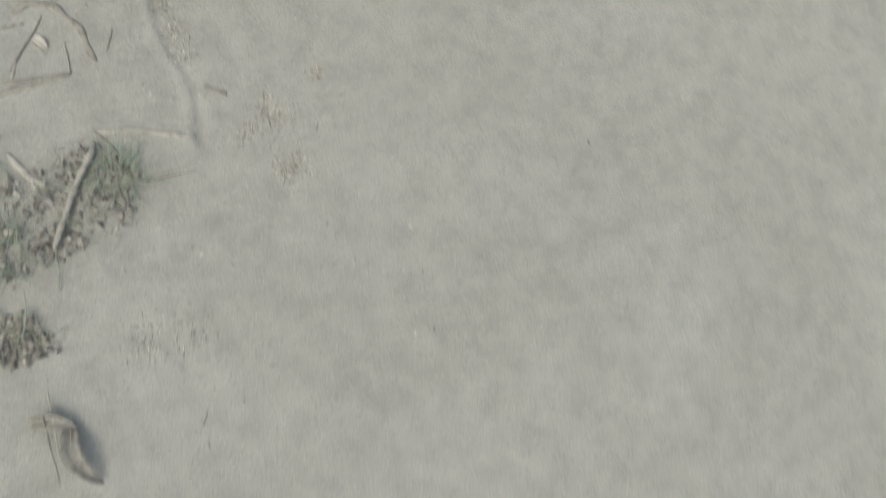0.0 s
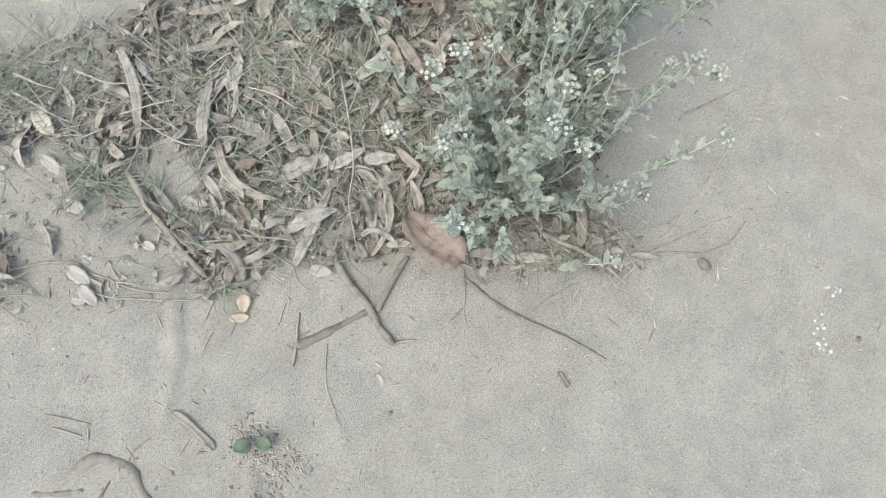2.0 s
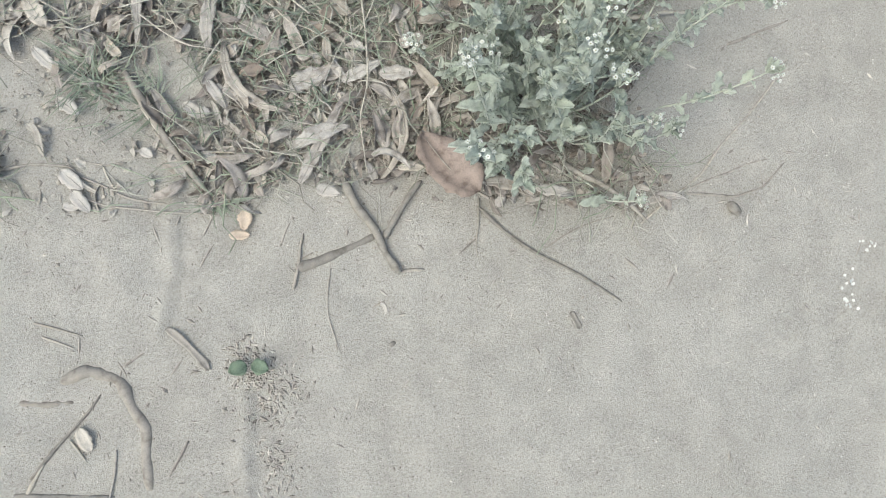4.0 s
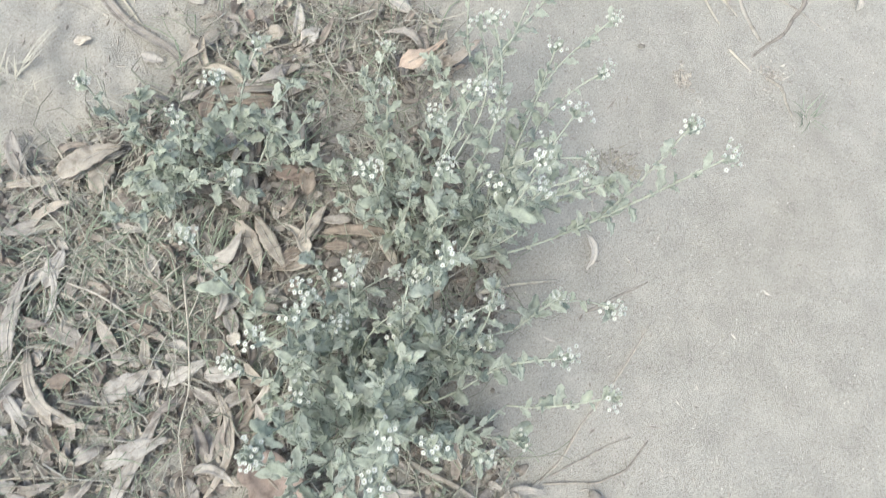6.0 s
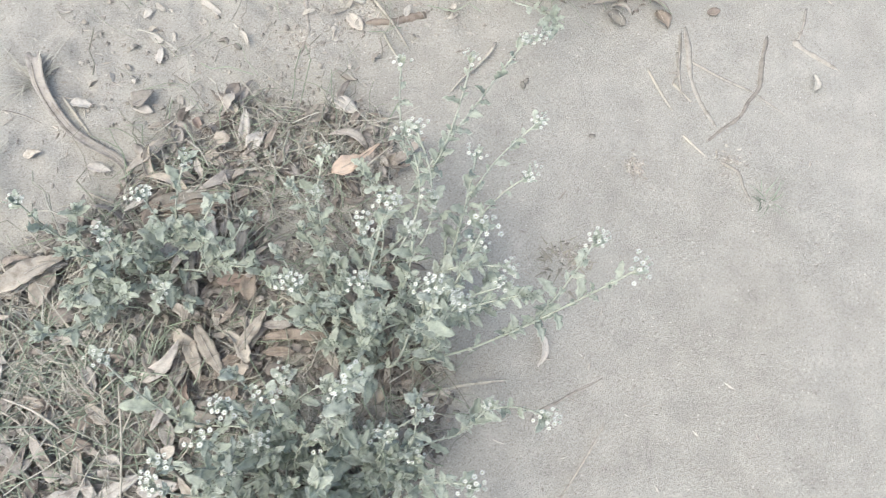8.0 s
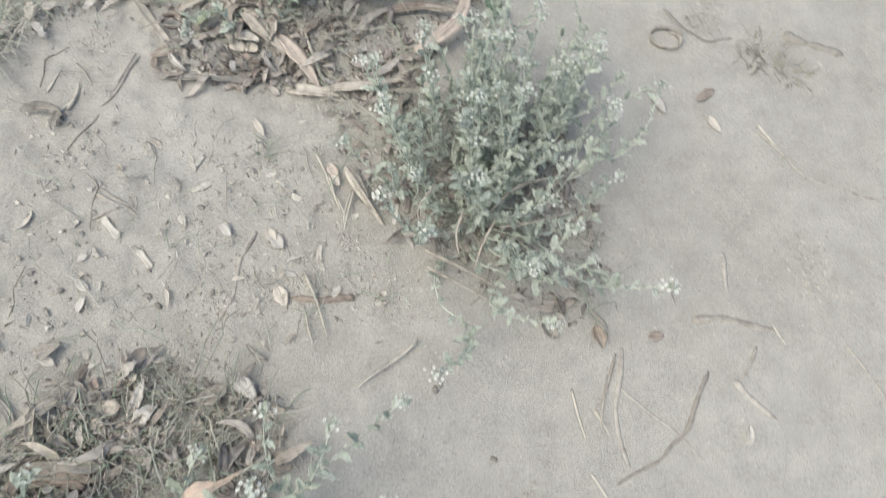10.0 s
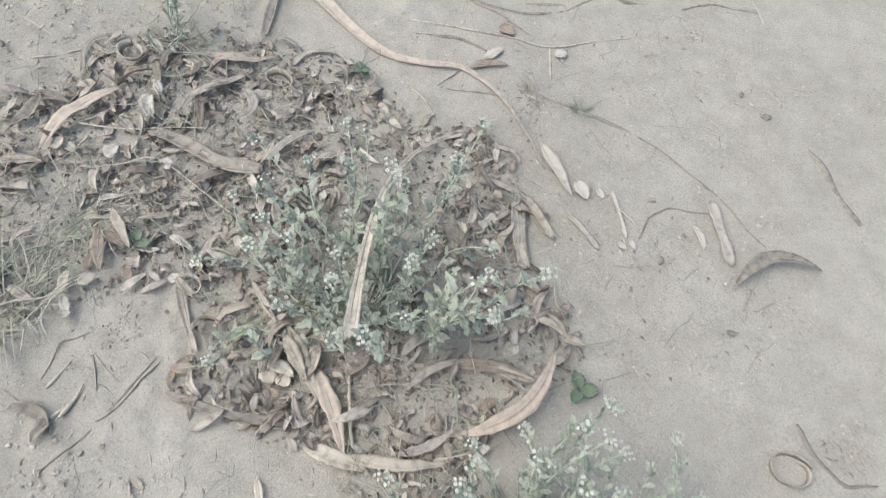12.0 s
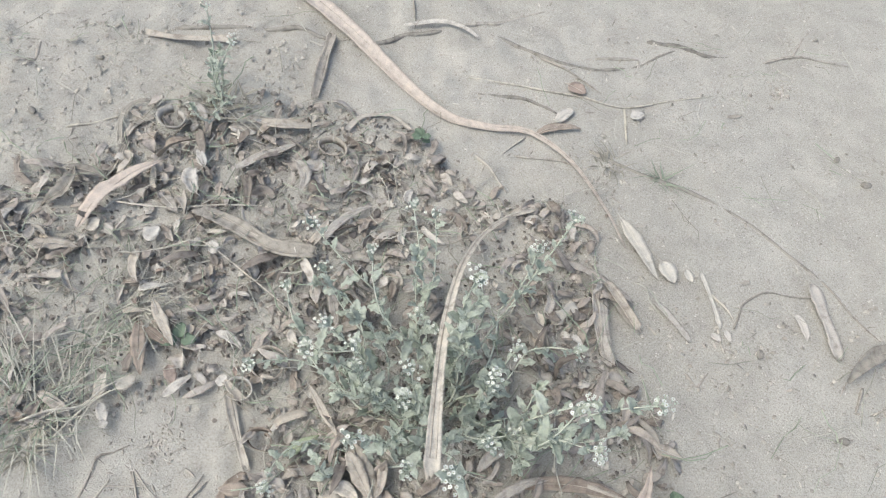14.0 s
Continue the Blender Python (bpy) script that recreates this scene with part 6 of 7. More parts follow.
twig("twig", [(0.712, 2.489, 0.004), (0.719, 2.532, 0.004), (0.751, 2.566, 0.004), (0.822, 2.583, 0.004)], 0.0018, "dark", taper=0.5, label="thin arched dark twig on sand")
leaf("bark_strip", 0.811, 2.603, -66, 0.119, 0.0202, "grey", bend=0, lift=0.004, shape="strip", curl=0.3, label="weathered grey bark strip on sand")
twig("twig", [(0.827, 2.616, 0.002), (0.872, 2.577, 0.002), (0.916, 2.548, 0.002)], 0.0018, "bark", taper=0.5, label="thin dry brown twig lying on sand")
leaf("dry_leaf", 0.792, 2.543, -59, 0.041, 0.0133, "pale", bend=0.1, lift=0.004, shape="lance", curl=0.3, label="pale dry leaf lying on sand")
leaf("dry_leaf", 0.868, 2.461, 30, 0.148, 0.0206, "dark", bend=0.2, lift=0.01, shape="lance", curl=0.9, label="large dark curled dead leaf on sand")
twig("twig", [(0.447, 2.707, 0.002), (0.554, 2.697, 0.002), (0.635, 2.692, 0.002), (0.718, 2.670, 0.002), (0.823, 2.619, 0.002)], 0.0034, "dark", taper=0.5, label="long thin brown twig lying on sand")
tuft("grass_tuft", 0.566, 2.700, 0.034, 0.042, 26, "grass", "small green grass seedling on sand")
twig("twig", [(0.486, 2.978, 0.003), (0.541, 2.992, 0.003), (0.586, 2.988, 0.003), (0.634, 3.005, 0.003)], 0.0045, "dark", taper=0.5, label="curved dark brown twig on sand")
twig("twig", [(0.692, 3.016, 0.002), (0.751, 3.054, 0.002), (0.835, 3.066, 0.002)], 0.0028, "bark", taper=0.5, label="thin dry brown twig lying on sand")
twig("twig", [(0.733, 3.041, 0.002), (0.750, 3.103, 0.002)], 0.0023, "bark", taper=0.5, label="thin dry brown twig lying on sand")
twig("twig", [(0.229, 2.879, 0.003), (0.331, 2.865, 0.003), (0.417, 2.875, 0.003), (0.485, 2.917, 0.003), (0.537, 2.979, 0.003)], 0.0033, "dark", taper=0.5, label="long thin brown twig lying on sand")
twig("twig", [(0.411, 2.901, 0.002), (0.483, 2.931, 0.002)], 0.0032, "bark", taper=0.5, label="thin dry brown twig lying on sand")
twig("twig", [(0.322, 2.861, 0.003), (0.374, 2.852, 0.003), (0.438, 2.829, 0.003)], 0.0021, "bark", taper=0.5, label="thin dry brown twig lying on sand")
twig("twig", [(0.249, 2.748, 0.003), (0.321, 2.768, 0.003), (0.385, 2.760, 0.003)], 0.0030, "dark", taper=0.5, label="thin dry brown twig lying on sand")
twig("straw", [(0.223, 2.774, 0.003), (0.352, 2.795, 0.003), (0.479, 2.816, 0.003), (0.615, 2.902, 0.003)], 0.0021, "straw", taper=0.5, label="long pale dry stem lying on sand")
leaf("dry_leaf", 0.382, 2.822, -15, 0.033, 0.0248, "rust", bend=0, lift=0.003, shape="ovate", curl=0.3, label="small reddish-brown dry leaf on sand")
leaf("dry_leaf", 0.381, 2.739, 59, 0.042, 0.0180, "pale", bend=0, lift=0.004, shape="ovate", curl=0.3, label="pale dry leaf lying on sand")
leaf("dry_leaf", 0.360, 2.702, 30, 0.074, 0.0137, "brown", bend=0.1, lift=0.004, shape="lance", curl=0.3, label="small brown dead leaf on sand")
twig("twig", [(0.481, 2.817, 0.003), (0.501, 2.746, 0.003)], 0.0031, "straw", taper=0.5, label="thin dry brown twig lying on sand")
leaf("dry_leaf", 0.494, 2.797, 44, 0.026, 0.0183, "pale", bend=0, lift=0.004, shape="ovate", curl=0.3, label="pale dry leaf lying on sand")
twig("twig", [(-0.446, 2.523, 0.004), (-0.425, 2.543, 0.004), (-0.436, 2.577, 0.004)], 0.0039, "bark", taper=0.5, label="curved dark brown twig on sand")
twig("twig", [(-0.301, 2.443, 0.002), (-0.272, 2.465, 0.002), (-0.243, 2.493, 0.002)], 0.0023, "straw", taper=0.5, label="thin dry brown twig lying on sand")
strip("bark_strip", [(-0.216, 2.451, 0.004), (-0.235, 2.486, 0.004), (-0.234, 2.516, 0.004), (-0.207, 2.541, 0.004)], 0.0090, 0.0047, "dark", label="thin arched dark bark strip on sand")
strip("bark_strip", [(-0.210, 2.458, 0.004), (-0.209, 2.484, 0.004), (-0.193, 2.511, 0.004)], 0.0127, 0.0075, "bark", label="short dark bark strip on sand")
strip("bark_strip", [(-0.205, 2.454, 0.004), (-0.199, 2.417, 0.004), (-0.201, 2.390, 0.004)], 0.0126, 0.0070, "dark", label="short dark bark strip on sand")
ring("curled_bark", -0.159, 2.508, 0.019, 0.0102, "grey", "curl of weathered grey bark on dry leaves")
ring("curled_leaf", 0.117, 2.170, 0.017, 0.0072, "pale", "pale curled dry leaf at the litter edge")
ring("curled_leaf", 0.139, 2.211, 0.025, 0.0052, "tan", "tan curled leaf ring in the litter")
ring("curled_leaf", 0.172, 2.119, 0.018, 0.0062, "brown", "brown curled leaf ring in the litter")
ring("curled_leaf", 0.076, 2.556, 0.022, 0.0083, "tan", "tan curled leaf ring in the litter")
leaf("dry_leaf", -0.250, 2.315, 84, 0.065, 0.0204, "dark", bend=-0.2, lift=0.012, shape="lance", curl=1.0, label="dark curled dead leaf at the litter edge")
leaf("dry_leaf", -0.252, 2.377, 4, 0.059, 0.0138, "dark", bend=0, lift=0.012, shape="lance", curl=1.0, label="dark curled dead leaf at the litter edge")
leaf("dry_leaf", -0.182, 2.293, 70, 0.149, 0.0235, "orange", bend=0.1, lift=0.02, shape="lance", curl=0.3, label="broad orange-brown gum leaf on the litter")
leaf("dry_leaf", -0.070, 2.557, 21, 0.135, 0.0141, "tan", bend=-0.14, lift=0.01, shape="lance", curl=0.3, label="curved tan dry gum leaf in the litter")
strip("bark_strip", [(0.081, 2.602, 0.004), (0.095, 2.635, 0.004), (0.135, 2.654, 0.004), (0.174, 2.638, 0.004)], 0.0114, 0.0057, "bark", label="arched brown bark strip on sand")
leaf("dry_leaf", -0.041, 2.461, 50, 0.112, 0.0135, "grey", bend=0, lift=0.01, shape="lance", curl=0.3, label="long narrow weathered grey gum leaf in the litter")
strip("bark_strip", [(-0.050, 2.378, 0.014), (0.010, 2.376, 0.014), (0.070, 2.366, 0.014), (0.129, 2.380, 0.012)], 0.0240, 0.0190, "bark", label="broad weathered grey-brown bark strip across the litter")
leaf("dry_leaf", -0.062, 2.402, 121, 0.047, 0.0207, "pale", bend=0.15, lift=0.016, shape="ovate", curl=0.9, label="small pale dry leaf lying on the litter")
leaf("dry_leaf", -0.076, 2.449, 132, 0.032, 0.0142, "pale", bend=0, lift=0.014, shape="ovate", curl=0.3, label="small pale dry leaf lying on the litter")
strip("bark_strip", [(-0.017, 2.775, 0.004), (-0.005, 2.710, 0.004), (0.010, 2.641, 0.004)], 0.0170, 0.0150, "grey", label="short weathered grey-brown bark strip on sand")
strip("bark_strip", [(-0.293, 2.656, 0.004), (-0.231, 2.669, 0.004), (-0.157, 2.698, 0.004)], 0.0102, 0.0144, "tan", label="tan dry bark strip on sand")
twig("stick", [(0.020, 2.772, 0.004), (0.047, 2.783, 0.004), (0.095, 2.826, 0.004), (0.150, 2.852, 0.004)], 0.0046, "dark", taper=0.6, label="long dark stick under a bark strip")
twig("stick", [(-0.262, 2.692, 0.004), (-0.170, 2.731, 0.004), (-0.075, 2.765, 0.004), (-0.010, 2.768, 0.004)], 0.0036, "dark", taper=0.8, label="long straight dark stick on sand")
strip("bark_strip", [(0.092, 2.836, 0.006), (0.145, 2.864, 0.007), (0.185, 2.866, 0.006), (0.214, 2.856, 0.004)], 0.0095, 0.0050, "pale", label="pale narrow bark strip on sand")
twig("twig", [(0.169, 2.872, 0.003), (0.237, 2.912, 0.003), (0.301, 2.972, 0.003)], 0.0033, "bark", taper=0.5, label="thin dry brown twig lying on sand")
twig("straw", [(-0.157, 2.349, 0.015), (-0.077, 2.374, 0.015), (0.028, 2.420, 0.015)], 0.0017, "straw", taper=0.5, label="long pale dry grass stalk over the litter")
twig("straw", [(-0.123, 2.532, 0.010), (-0.046, 2.562, 0.010)], 0.0019, "straw", taper=0.5, label="pale dry stem at the litter edge")
twig("straw", [(-0.072, 2.521, 0.010), (-0.013, 2.524, 0.010)], 0.0018, "straw", taper=0.5, label="pale dry stem at the litter edge")
strip("bark_strip", [(0.105, 2.163, 0.004), (0.137, 2.122, 0.004), (0.170, 2.084, 0.004)], 0.0143, 0.0094, "bark", label="brown bark strip at the litter edge")
leaf("dry_leaf", 0.201, 2.200, -39, 0.079, 0.0091, "tan", bend=0, lift=0.02, shape="lance", curl=0.3, label="long narrow dry tan gum leaf in the litter")
leaf("dry_leaf", 0.208, 2.112, 50, 0.046, 0.0135, "greenleaf", bend=0, lift=0.02, shape="lance", curl=0.3, label="pale green leaf among dry litter")
leaf("dry_leaf", 0.277, 2.140, -42, 0.069, 0.0185, "tan", bend=0, lift=0.018, shape="lance", curl=0.3, label="long narrow dry tan gum leaf in the litter")
leaf("dry_leaf", 0.268, 2.097, -5, 0.042, 0.0176, "buff", bend=0.1, lift=0.018, shape="ovate", curl=0.3, label="pale buff dry leaf under the herb")
leaf("dry_leaf", -0.036, 2.235, -41, 0.071, 0.0149, "tan", bend=0, lift=0.018, shape="lance", curl=0.3, label="long narrow dry tan gum leaf in the litter")
leaf("dry_leaf", -0.041, 2.205, -59, 0.074, 0.0190, "brown", bend=0, lift=0.014, shape="lance", curl=0.3, label="dark brown dry leaf in the litter")
leaf("dry_leaf", -0.025, 2.198, -15, 0.039, 0.0133, "brown", bend=0, lift=0.016, shape="lance", curl=0.3, label="dark brown dry leaf in the litter")
leaf("dry_leaf", 0.035, 2.128, 62, 0.042, 0.0128, "pale", bend=0, lift=0.012, shape="lance", curl=0.3, label="small pale dry leaf lying on the litter")
leaf("dry_leaf", 0.021, 2.166, -47, 0.028, 0.0157, "rust", bend=0, lift=0.012, shape="ovate", curl=0.3, label="reddish-brown dry leaf among grey leaves")
leaf("dry_leaf", -0.032, 2.094, -45, 0.027, 0.0138, "pale", bend=0, lift=0.01, shape="ovate", curl=0.3, label="small pale dry leaf lying on the litter")
leaf("dry_leaf", -0.010, 2.077, -120, 0.011, 0.0123, "pale", bend=0, lift=0.01, shape="ovate", curl=0.3, label="small pale dry leaf lying on the litter")
leaf("dry_leaf", -0.022, 2.116, 56, 0.026, 0.0170, "buff", bend=0, lift=0.012, shape="ovate", curl=0.3, label="small pale dry leaf lying on the litter")
leaf("dry_leaf", -0.036, 2.095, 103, 0.037, 0.0141, "buff", bend=0, lift=0.012, shape="ovate", curl=0.3, label="small pale dry leaf lying on the litter")
leaf("dry_leaf", 0.203, 2.322, -4, 0.037, 0.0170, "rust", bend=0, lift=0.02, shape="ovate", curl=0.3, label="reddish-brown dry leaf among grey leaves")
leaf("dry_leaf", 0.185, 2.273, 34, 0.074, 0.0152, "grey", bend=0, lift=0.016, shape="lance", curl=0.3, label="long narrow weathered grey gum leaf in the litter")
leaf("dry_leaf", 0.263, 2.368, 30, 0.061, 0.0192, "grey", bend=0.08, lift=0.016, shape="lance", curl=0.3, label="long narrow weathered grey gum leaf in the litter")
leaf("dry_leaf", 0.170, 2.338, -59, 0.058, 0.0140, "grey", bend=0, lift=0.014, shape="lance", curl=0.3, label="long narrow weathered grey gum leaf in the litter")
leaf("bark_piece", 0.467, 2.400, 58, 0.047, 0.0193, "white", bend=0, lift=0.006, shape="strip", curl=0.3, label="ragged pale cream bark flake on sand")
leaf("dry_leaf", 0.423, 2.383, -34, 0.059, 0.0202, "dark", bend=0.15, lift=0.012, shape="lance", curl=0.9, label="dark curled dead leaf under the herb")
leaf("dry_leaf", 0.058, 2.226, -13, 0.041, 0.0119, "pale", bend=0.1, lift=0.014, shape="lance", curl=0.3, label="small pale dry leaf lying on the litter")
leaf("dry_leaf", 0.092, 2.163, 81, 0.017, 0.0143, "pale", bend=0, lift=0.01, shape="ovate", curl=0.3, label="small pale dry leaf lying on the litter")
leaf("dry_leaf", 0.269, 2.084, 83, 0.037, 0.0118, "tan", bend=0.2, lift=0.018, shape="lance", curl=0.3, label="long narrow dry tan gum leaf in the litter")
leaf("dry_leaf", 0.186, 2.061, -164, 0.036, 0.0156, "brown", bend=0, lift=0.01, shape="lance", curl=0.3, label="dark brown dry leaf in the litter")
leaf("dry_leaf", 0.188, 2.072, 42, 0.027, 0.0158, "grey", bend=0, lift=0.012, shape="ovate", curl=0.3, label="long narrow weathered grey gum leaf in the litter")
leaf("dry_leaf", 0.131, 2.402, 63, 0.092, 0.0119, "grey", bend=0.1, lift=0.012, shape="lance", curl=0.3, label="long narrow weathered grey gum leaf in the litter")
leaf("dry_leaf", -0.007, 2.327, 54, 0.017, 0.0210, "pale", bend=0, lift=0.014, shape="ovate", curl=0.3, label="small pale dry leaf lying on the litter")
leaf("dry_leaf", -0.092, 2.311, 77, 0.027, 0.0196, "pale", bend=0, lift=0.012, shape="ovate", curl=0.3, label="small pale dry leaf lying on the litter")
leaf("dry_leaf", -0.169, 2.296, 79, 0.022, 0.0180, "buff", bend=0, lift=0.012, shape="ovate", curl=0.3, label="small pale dry leaf lying on the litter")
leaf("dry_leaf", -0.228, 2.246, 20, 0.065, 0.0176, "tan", bend=0.05, lift=0.012, shape="lance", curl=0.3, label="long narrow dry tan gum leaf in the litter")
leaf("dry_leaf", -0.106, 2.384, -29, 0.036, 0.0169, "grey", bend=0, lift=0.012, shape="lance", curl=0.3, label="long narrow weathered grey gum leaf in the litter")
leaf("dry_leaf", 0.038, 2.512, -61, 0.059, 0.0177, "grey", bend=0.2, lift=0.012, shape="lance", curl=0.3, label="long narrow weathered grey gum leaf in the litter")
leaf("dry_leaf", 0.531, 2.203, 1, 0.091, 0.0136, "tan", bend=-0.05, lift=0.012, shape="lance", curl=0.3, label="long narrow dry tan gum leaf in the litter")
leaf("dry_leaf", 0.635, 2.283, -2, 0.037, 0.0158, "tan", bend=0, lift=0.006, shape="lance", curl=0.3, label="tan dry leaf at the edge of the herb")
leaf("dry_leaf", 0.456, 2.131, 45, 0.098, 0.0120, "grey", bend=0.1, lift=0.012, shape="lance", curl=0.3, label="long narrow weathered grey gum leaf in the litter")
tuft("grass_tuft", -0.071, 2.217, 0.138, 0.06, 110, "drygrass", "dry greenish grass tuft among brown leaves")
tuft("grass_tuft", -0.101, 2.058, 0.166, 0.1, 90, "drygrass", "long dry grass tuft at the litter edge")
tuft("grass_tuft", -0.125, 2.045, 0.15, 0.09, 70, "grass", "long green grass tuft at the litter edge")
tuft("dead_weed", -0.081, 2.018, 0.060, 0.03, 40, "deadgrass", "brown dead weed tuft on sand")
tuft("dead_weed", -0.105, 2.562, 0.114, 0.04, 60, "deadgrass", "brown dead weed tuft in the litter")
tuft("dead_weed", 0.482, 2.693, 0.057, 0.03, 30, "deadgrass", "small brown dead weed on sand")
twig("straw", [(-0.099, 2.040, 0.030), (-0.044, 2.081, 0.030), (-0.011, 2.136, 0.030)], 0.0017, "straw", taper=0.5, label="long pale dry grass stalk over the litter")
twig("twig", [(-0.097, 2.110, 0.010), (-0.110, 2.195, 0.010), (-0.117, 2.255, 0.010)], 0.0014, "bark", taper=0.5, label="thin dry brown twig lying on sand")
twig("straw", [(-0.111, 2.278, 0.020), (-0.092, 2.287, 0.020), (-0.021, 2.336, 0.020), (0.129, 2.290, 0.020)], 0.0016, "straw", taper=0.5, label="long pale dry grass stalk over the litter")
twig("twig", [(0.044, 2.036, 0.002), (0.077, 1.993, 0.002)], 0.0017, "bark", taper=0.5, label="thin dry brown twig lying on sand")
twig("twig", [(0.045, 2.039, 0.002), (0.098, 2.014, 0.002)], 0.0013, "bark", taper=0.5, label="thin dry brown twig lying on sand")
twig("twig", [(0.110, 2.005, 0.002), (0.126, 2.061, 0.002)], 0.0016, "bark", taper=0.5, label="thin dry brown twig lying on sand")
twig("straw", [(0.016, 1.975, 0.003), (0.025, 2.019, 0.003)], 0.0022, "straw", taper=0.5, label="pale dry stem on sand")
twig("twig", [(0.100, 2.060, 0.002), (0.118, 2.054, 0.002)], 0.0020, "bark", taper=0.5, label="thin dry brown twig lying on sand")
twig("twig", [(0.024, 2.010, 0.002), (0.073, 2.029, 0.002)], 0.0010, "bark", taper=0.5, label="thin dry brown twig lying on sand")
twig("twig", [(0.707, 2.333, 0.002), (0.716, 2.331, 0.002), (0.718, 2.314, 0.002)], 0.0015, "bark", taper=0.5, label="thin dry brown twig lying on sand")
twig("twig", [(0.658, 2.400, 0.001), (0.677, 2.386, 0.001), (0.688, 2.412, 0.001)], 0.0016, "bark", taper=0.5, label="thin dry brown twig lying on sand")
twig("twig", [(0.895, 2.467, 0.002), (0.888, 2.427, 0.002)], 0.0028, "bark", taper=0.5, label="short dark twig lying on sand")
twig("twig", [(0.080, 2.903, 0.003), (0.095, 2.870, 0.003), (0.105, 2.843, 0.003)], 0.0018, "dark", taper=0.6, label="thin dark twig lying on sand")
twig("twig", [(0.340, 2.651, 0.002), (0.407, 2.669, 0.002), (0.434, 2.671, 0.002)], 0.0019, "bark", taper=0.5, label="thin dry brown twig lying on sand")
twig("twig", [(0.283, 2.631, 0.003), (0.317, 2.611, 0.003), (0.349, 2.582, 0.003)], 0.0028, "bark", taper=0.5, label="thin dry brown twig lying on sand")
twig("twig", [(0.345, 2.693, 0.003), (0.322, 2.648, 0.003)], 0.0019, "straw", taper=0.5, label="thin dry brown twig lying on sand")
seed(0.830, 2.849, 0.005, 'dark')
seed(0.161, 2.549, 0.006, 'dark')
seed(0.752, 2.464, 0.006, 'dark')
seed(0.875, 2.382, 0.006, 'dark')
seed(-0.336, 2.586, 0.005, 'dark')
seed(-0.362, 2.449, 0.006, 'dark')
seed(-0.051, 2.623, 0.005, 'dark')
seed(0.878, 2.814, 0.007, 'dark')
tuft("grass_tuft", 0.031, 1.289, 0.093, 0.06, 60, "grass", "tangled green grass tuft among brown leaves")
tuft("grass_tuft", -0.059, 1.170, 0.096, 0.06, 70, "grass", "tangled green grass tuft among brown leaves")
tuft("grass_tuft", -0.039, 1.272, 0.099, 0.05, 50, "grass", "tangled green grass tuft among brown leaves")
tuft("grass_tuft", -0.156, 1.104, 0.080, 0.045, 45, "grass", "tangled green grass tuft among brown leaves")
tuft("grass_tuft", -0.070, 1.236, 0.064, 0.05, 40, "drygrass", "dry yellowish grass tuft among brown leaves")
tuft("grass_tuft", 0.146, 1.149, 0.072, 0.05, 40, "grass", "tangled green grass tuft among brown leaves")
tuft("grass_tuft", -0.083, 2.160, 0.118, 0.05, 60, "grass", "tangled green grass tuft among brown leaves")

leaf("bark_strip", 0.123, 1.437, 7, 0.092, 0.0200, "dark", bend=0.05, lift=0.012, shape="strip", curl=0.8, label="broad weathered bark strip lying in the litter")
leaf("bark_strip", 0.137, 1.428, -2, 0.062, 0.0100, "brown", bend=0.05, lift=0.01, shape="strip", curl=0.8, label="broad weathered bark strip lying in the litter")
leaf("dry_leaf", 0.161, 1.388, -88, 0.076, 0.0170, "grey", bend=0.05, lift=0.016, shape="strip", curl=0.8, label="long grey dry leaf lying under the herb")
leaf("dry_leaf", 0.177, 1.401, -97, 0.047, 0.0120, "brown", bend=0.05, lift=0.014, shape="lance", curl=0.8, label="brown dry leaf lying under the herb")
leaf("dry_leaf", 0.192, 1.342, -19, 0.040, 0.0220, "rust", bend=0.05, lift=0.014, shape="ovate", curl=0.8, label="reddish-brown dry leaf lying under the herb")
leaf("dry_leaf", 0.146, 1.365, 93, 0.039, 0.0240, "grey", bend=0.05, lift=0.018, shape="ovate", curl=0.8, label="folded grey-brown dry leaf under the herb")
leaf("dry_leaf", 0.228, 1.310, 78, 0.038, 0.0200, "brown", bend=0.05, lift=0.014, shape="ovate", curl=0.8, label="brown dry leaf lying under the herb")
leaf("dry_leaf", -0.036, 1.352, 28, 0.073, 0.0260, "tan", bend=0.05, lift=0.018, shape="lance", curl=0.8, label="broad tan dry leaf lying on the litter")
leaf("dry_leaf", -0.075, 1.360, 104, 0.058, 0.0180, "grey", bend=0.05, lift=0.012, shape="lance", curl=0.8, label="weathered grey dry leaf lying on the litter")
leaf("dry_leaf", -0.001, 1.330, 64, 0.043, 0.0220, "tan", bend=0.05, lift=0.016, shape="ovate", curl=0.8, label="broad tan dry leaf lying on the litter")
leaf("dry_leaf", -0.032, 1.374, 35, 0.035, 0.0180, "grey", bend=0.05, lift=0.012, shape="lance", curl=0.8, label="weathered grey dry leaf lying on the litter")
leaf("dry_leaf", 0.202, 1.514, 28, 0.021, 0.0200, "tan", bend=0.05, lift=0.012, shape="ovate", curl=0.8, label="curled tan dry leaf at the litter edge")
leaf("dry_leaf", 0.242, 1.501, 49, 0.033, 0.0200, "pale", bend=0.05, lift=0.014, shape="ovate", curl=0.8, label="curled pale dry leaf at the litter edge")
leaf("dry_leaf", 0.317, 1.533, 35, 0.035, 0.0220, "tan", bend=0.05, lift=0.012, shape="ovate", curl=0.8, label="curled tan dry leaf at the litter edge")
leaf("dry_leaf", 0.131, 1.598, -149, 0.033, 0.0220, "grey", bend=0.05, lift=0.006, shape="torn", curl=0.8, label="crumpled grey dry leaf on sand")
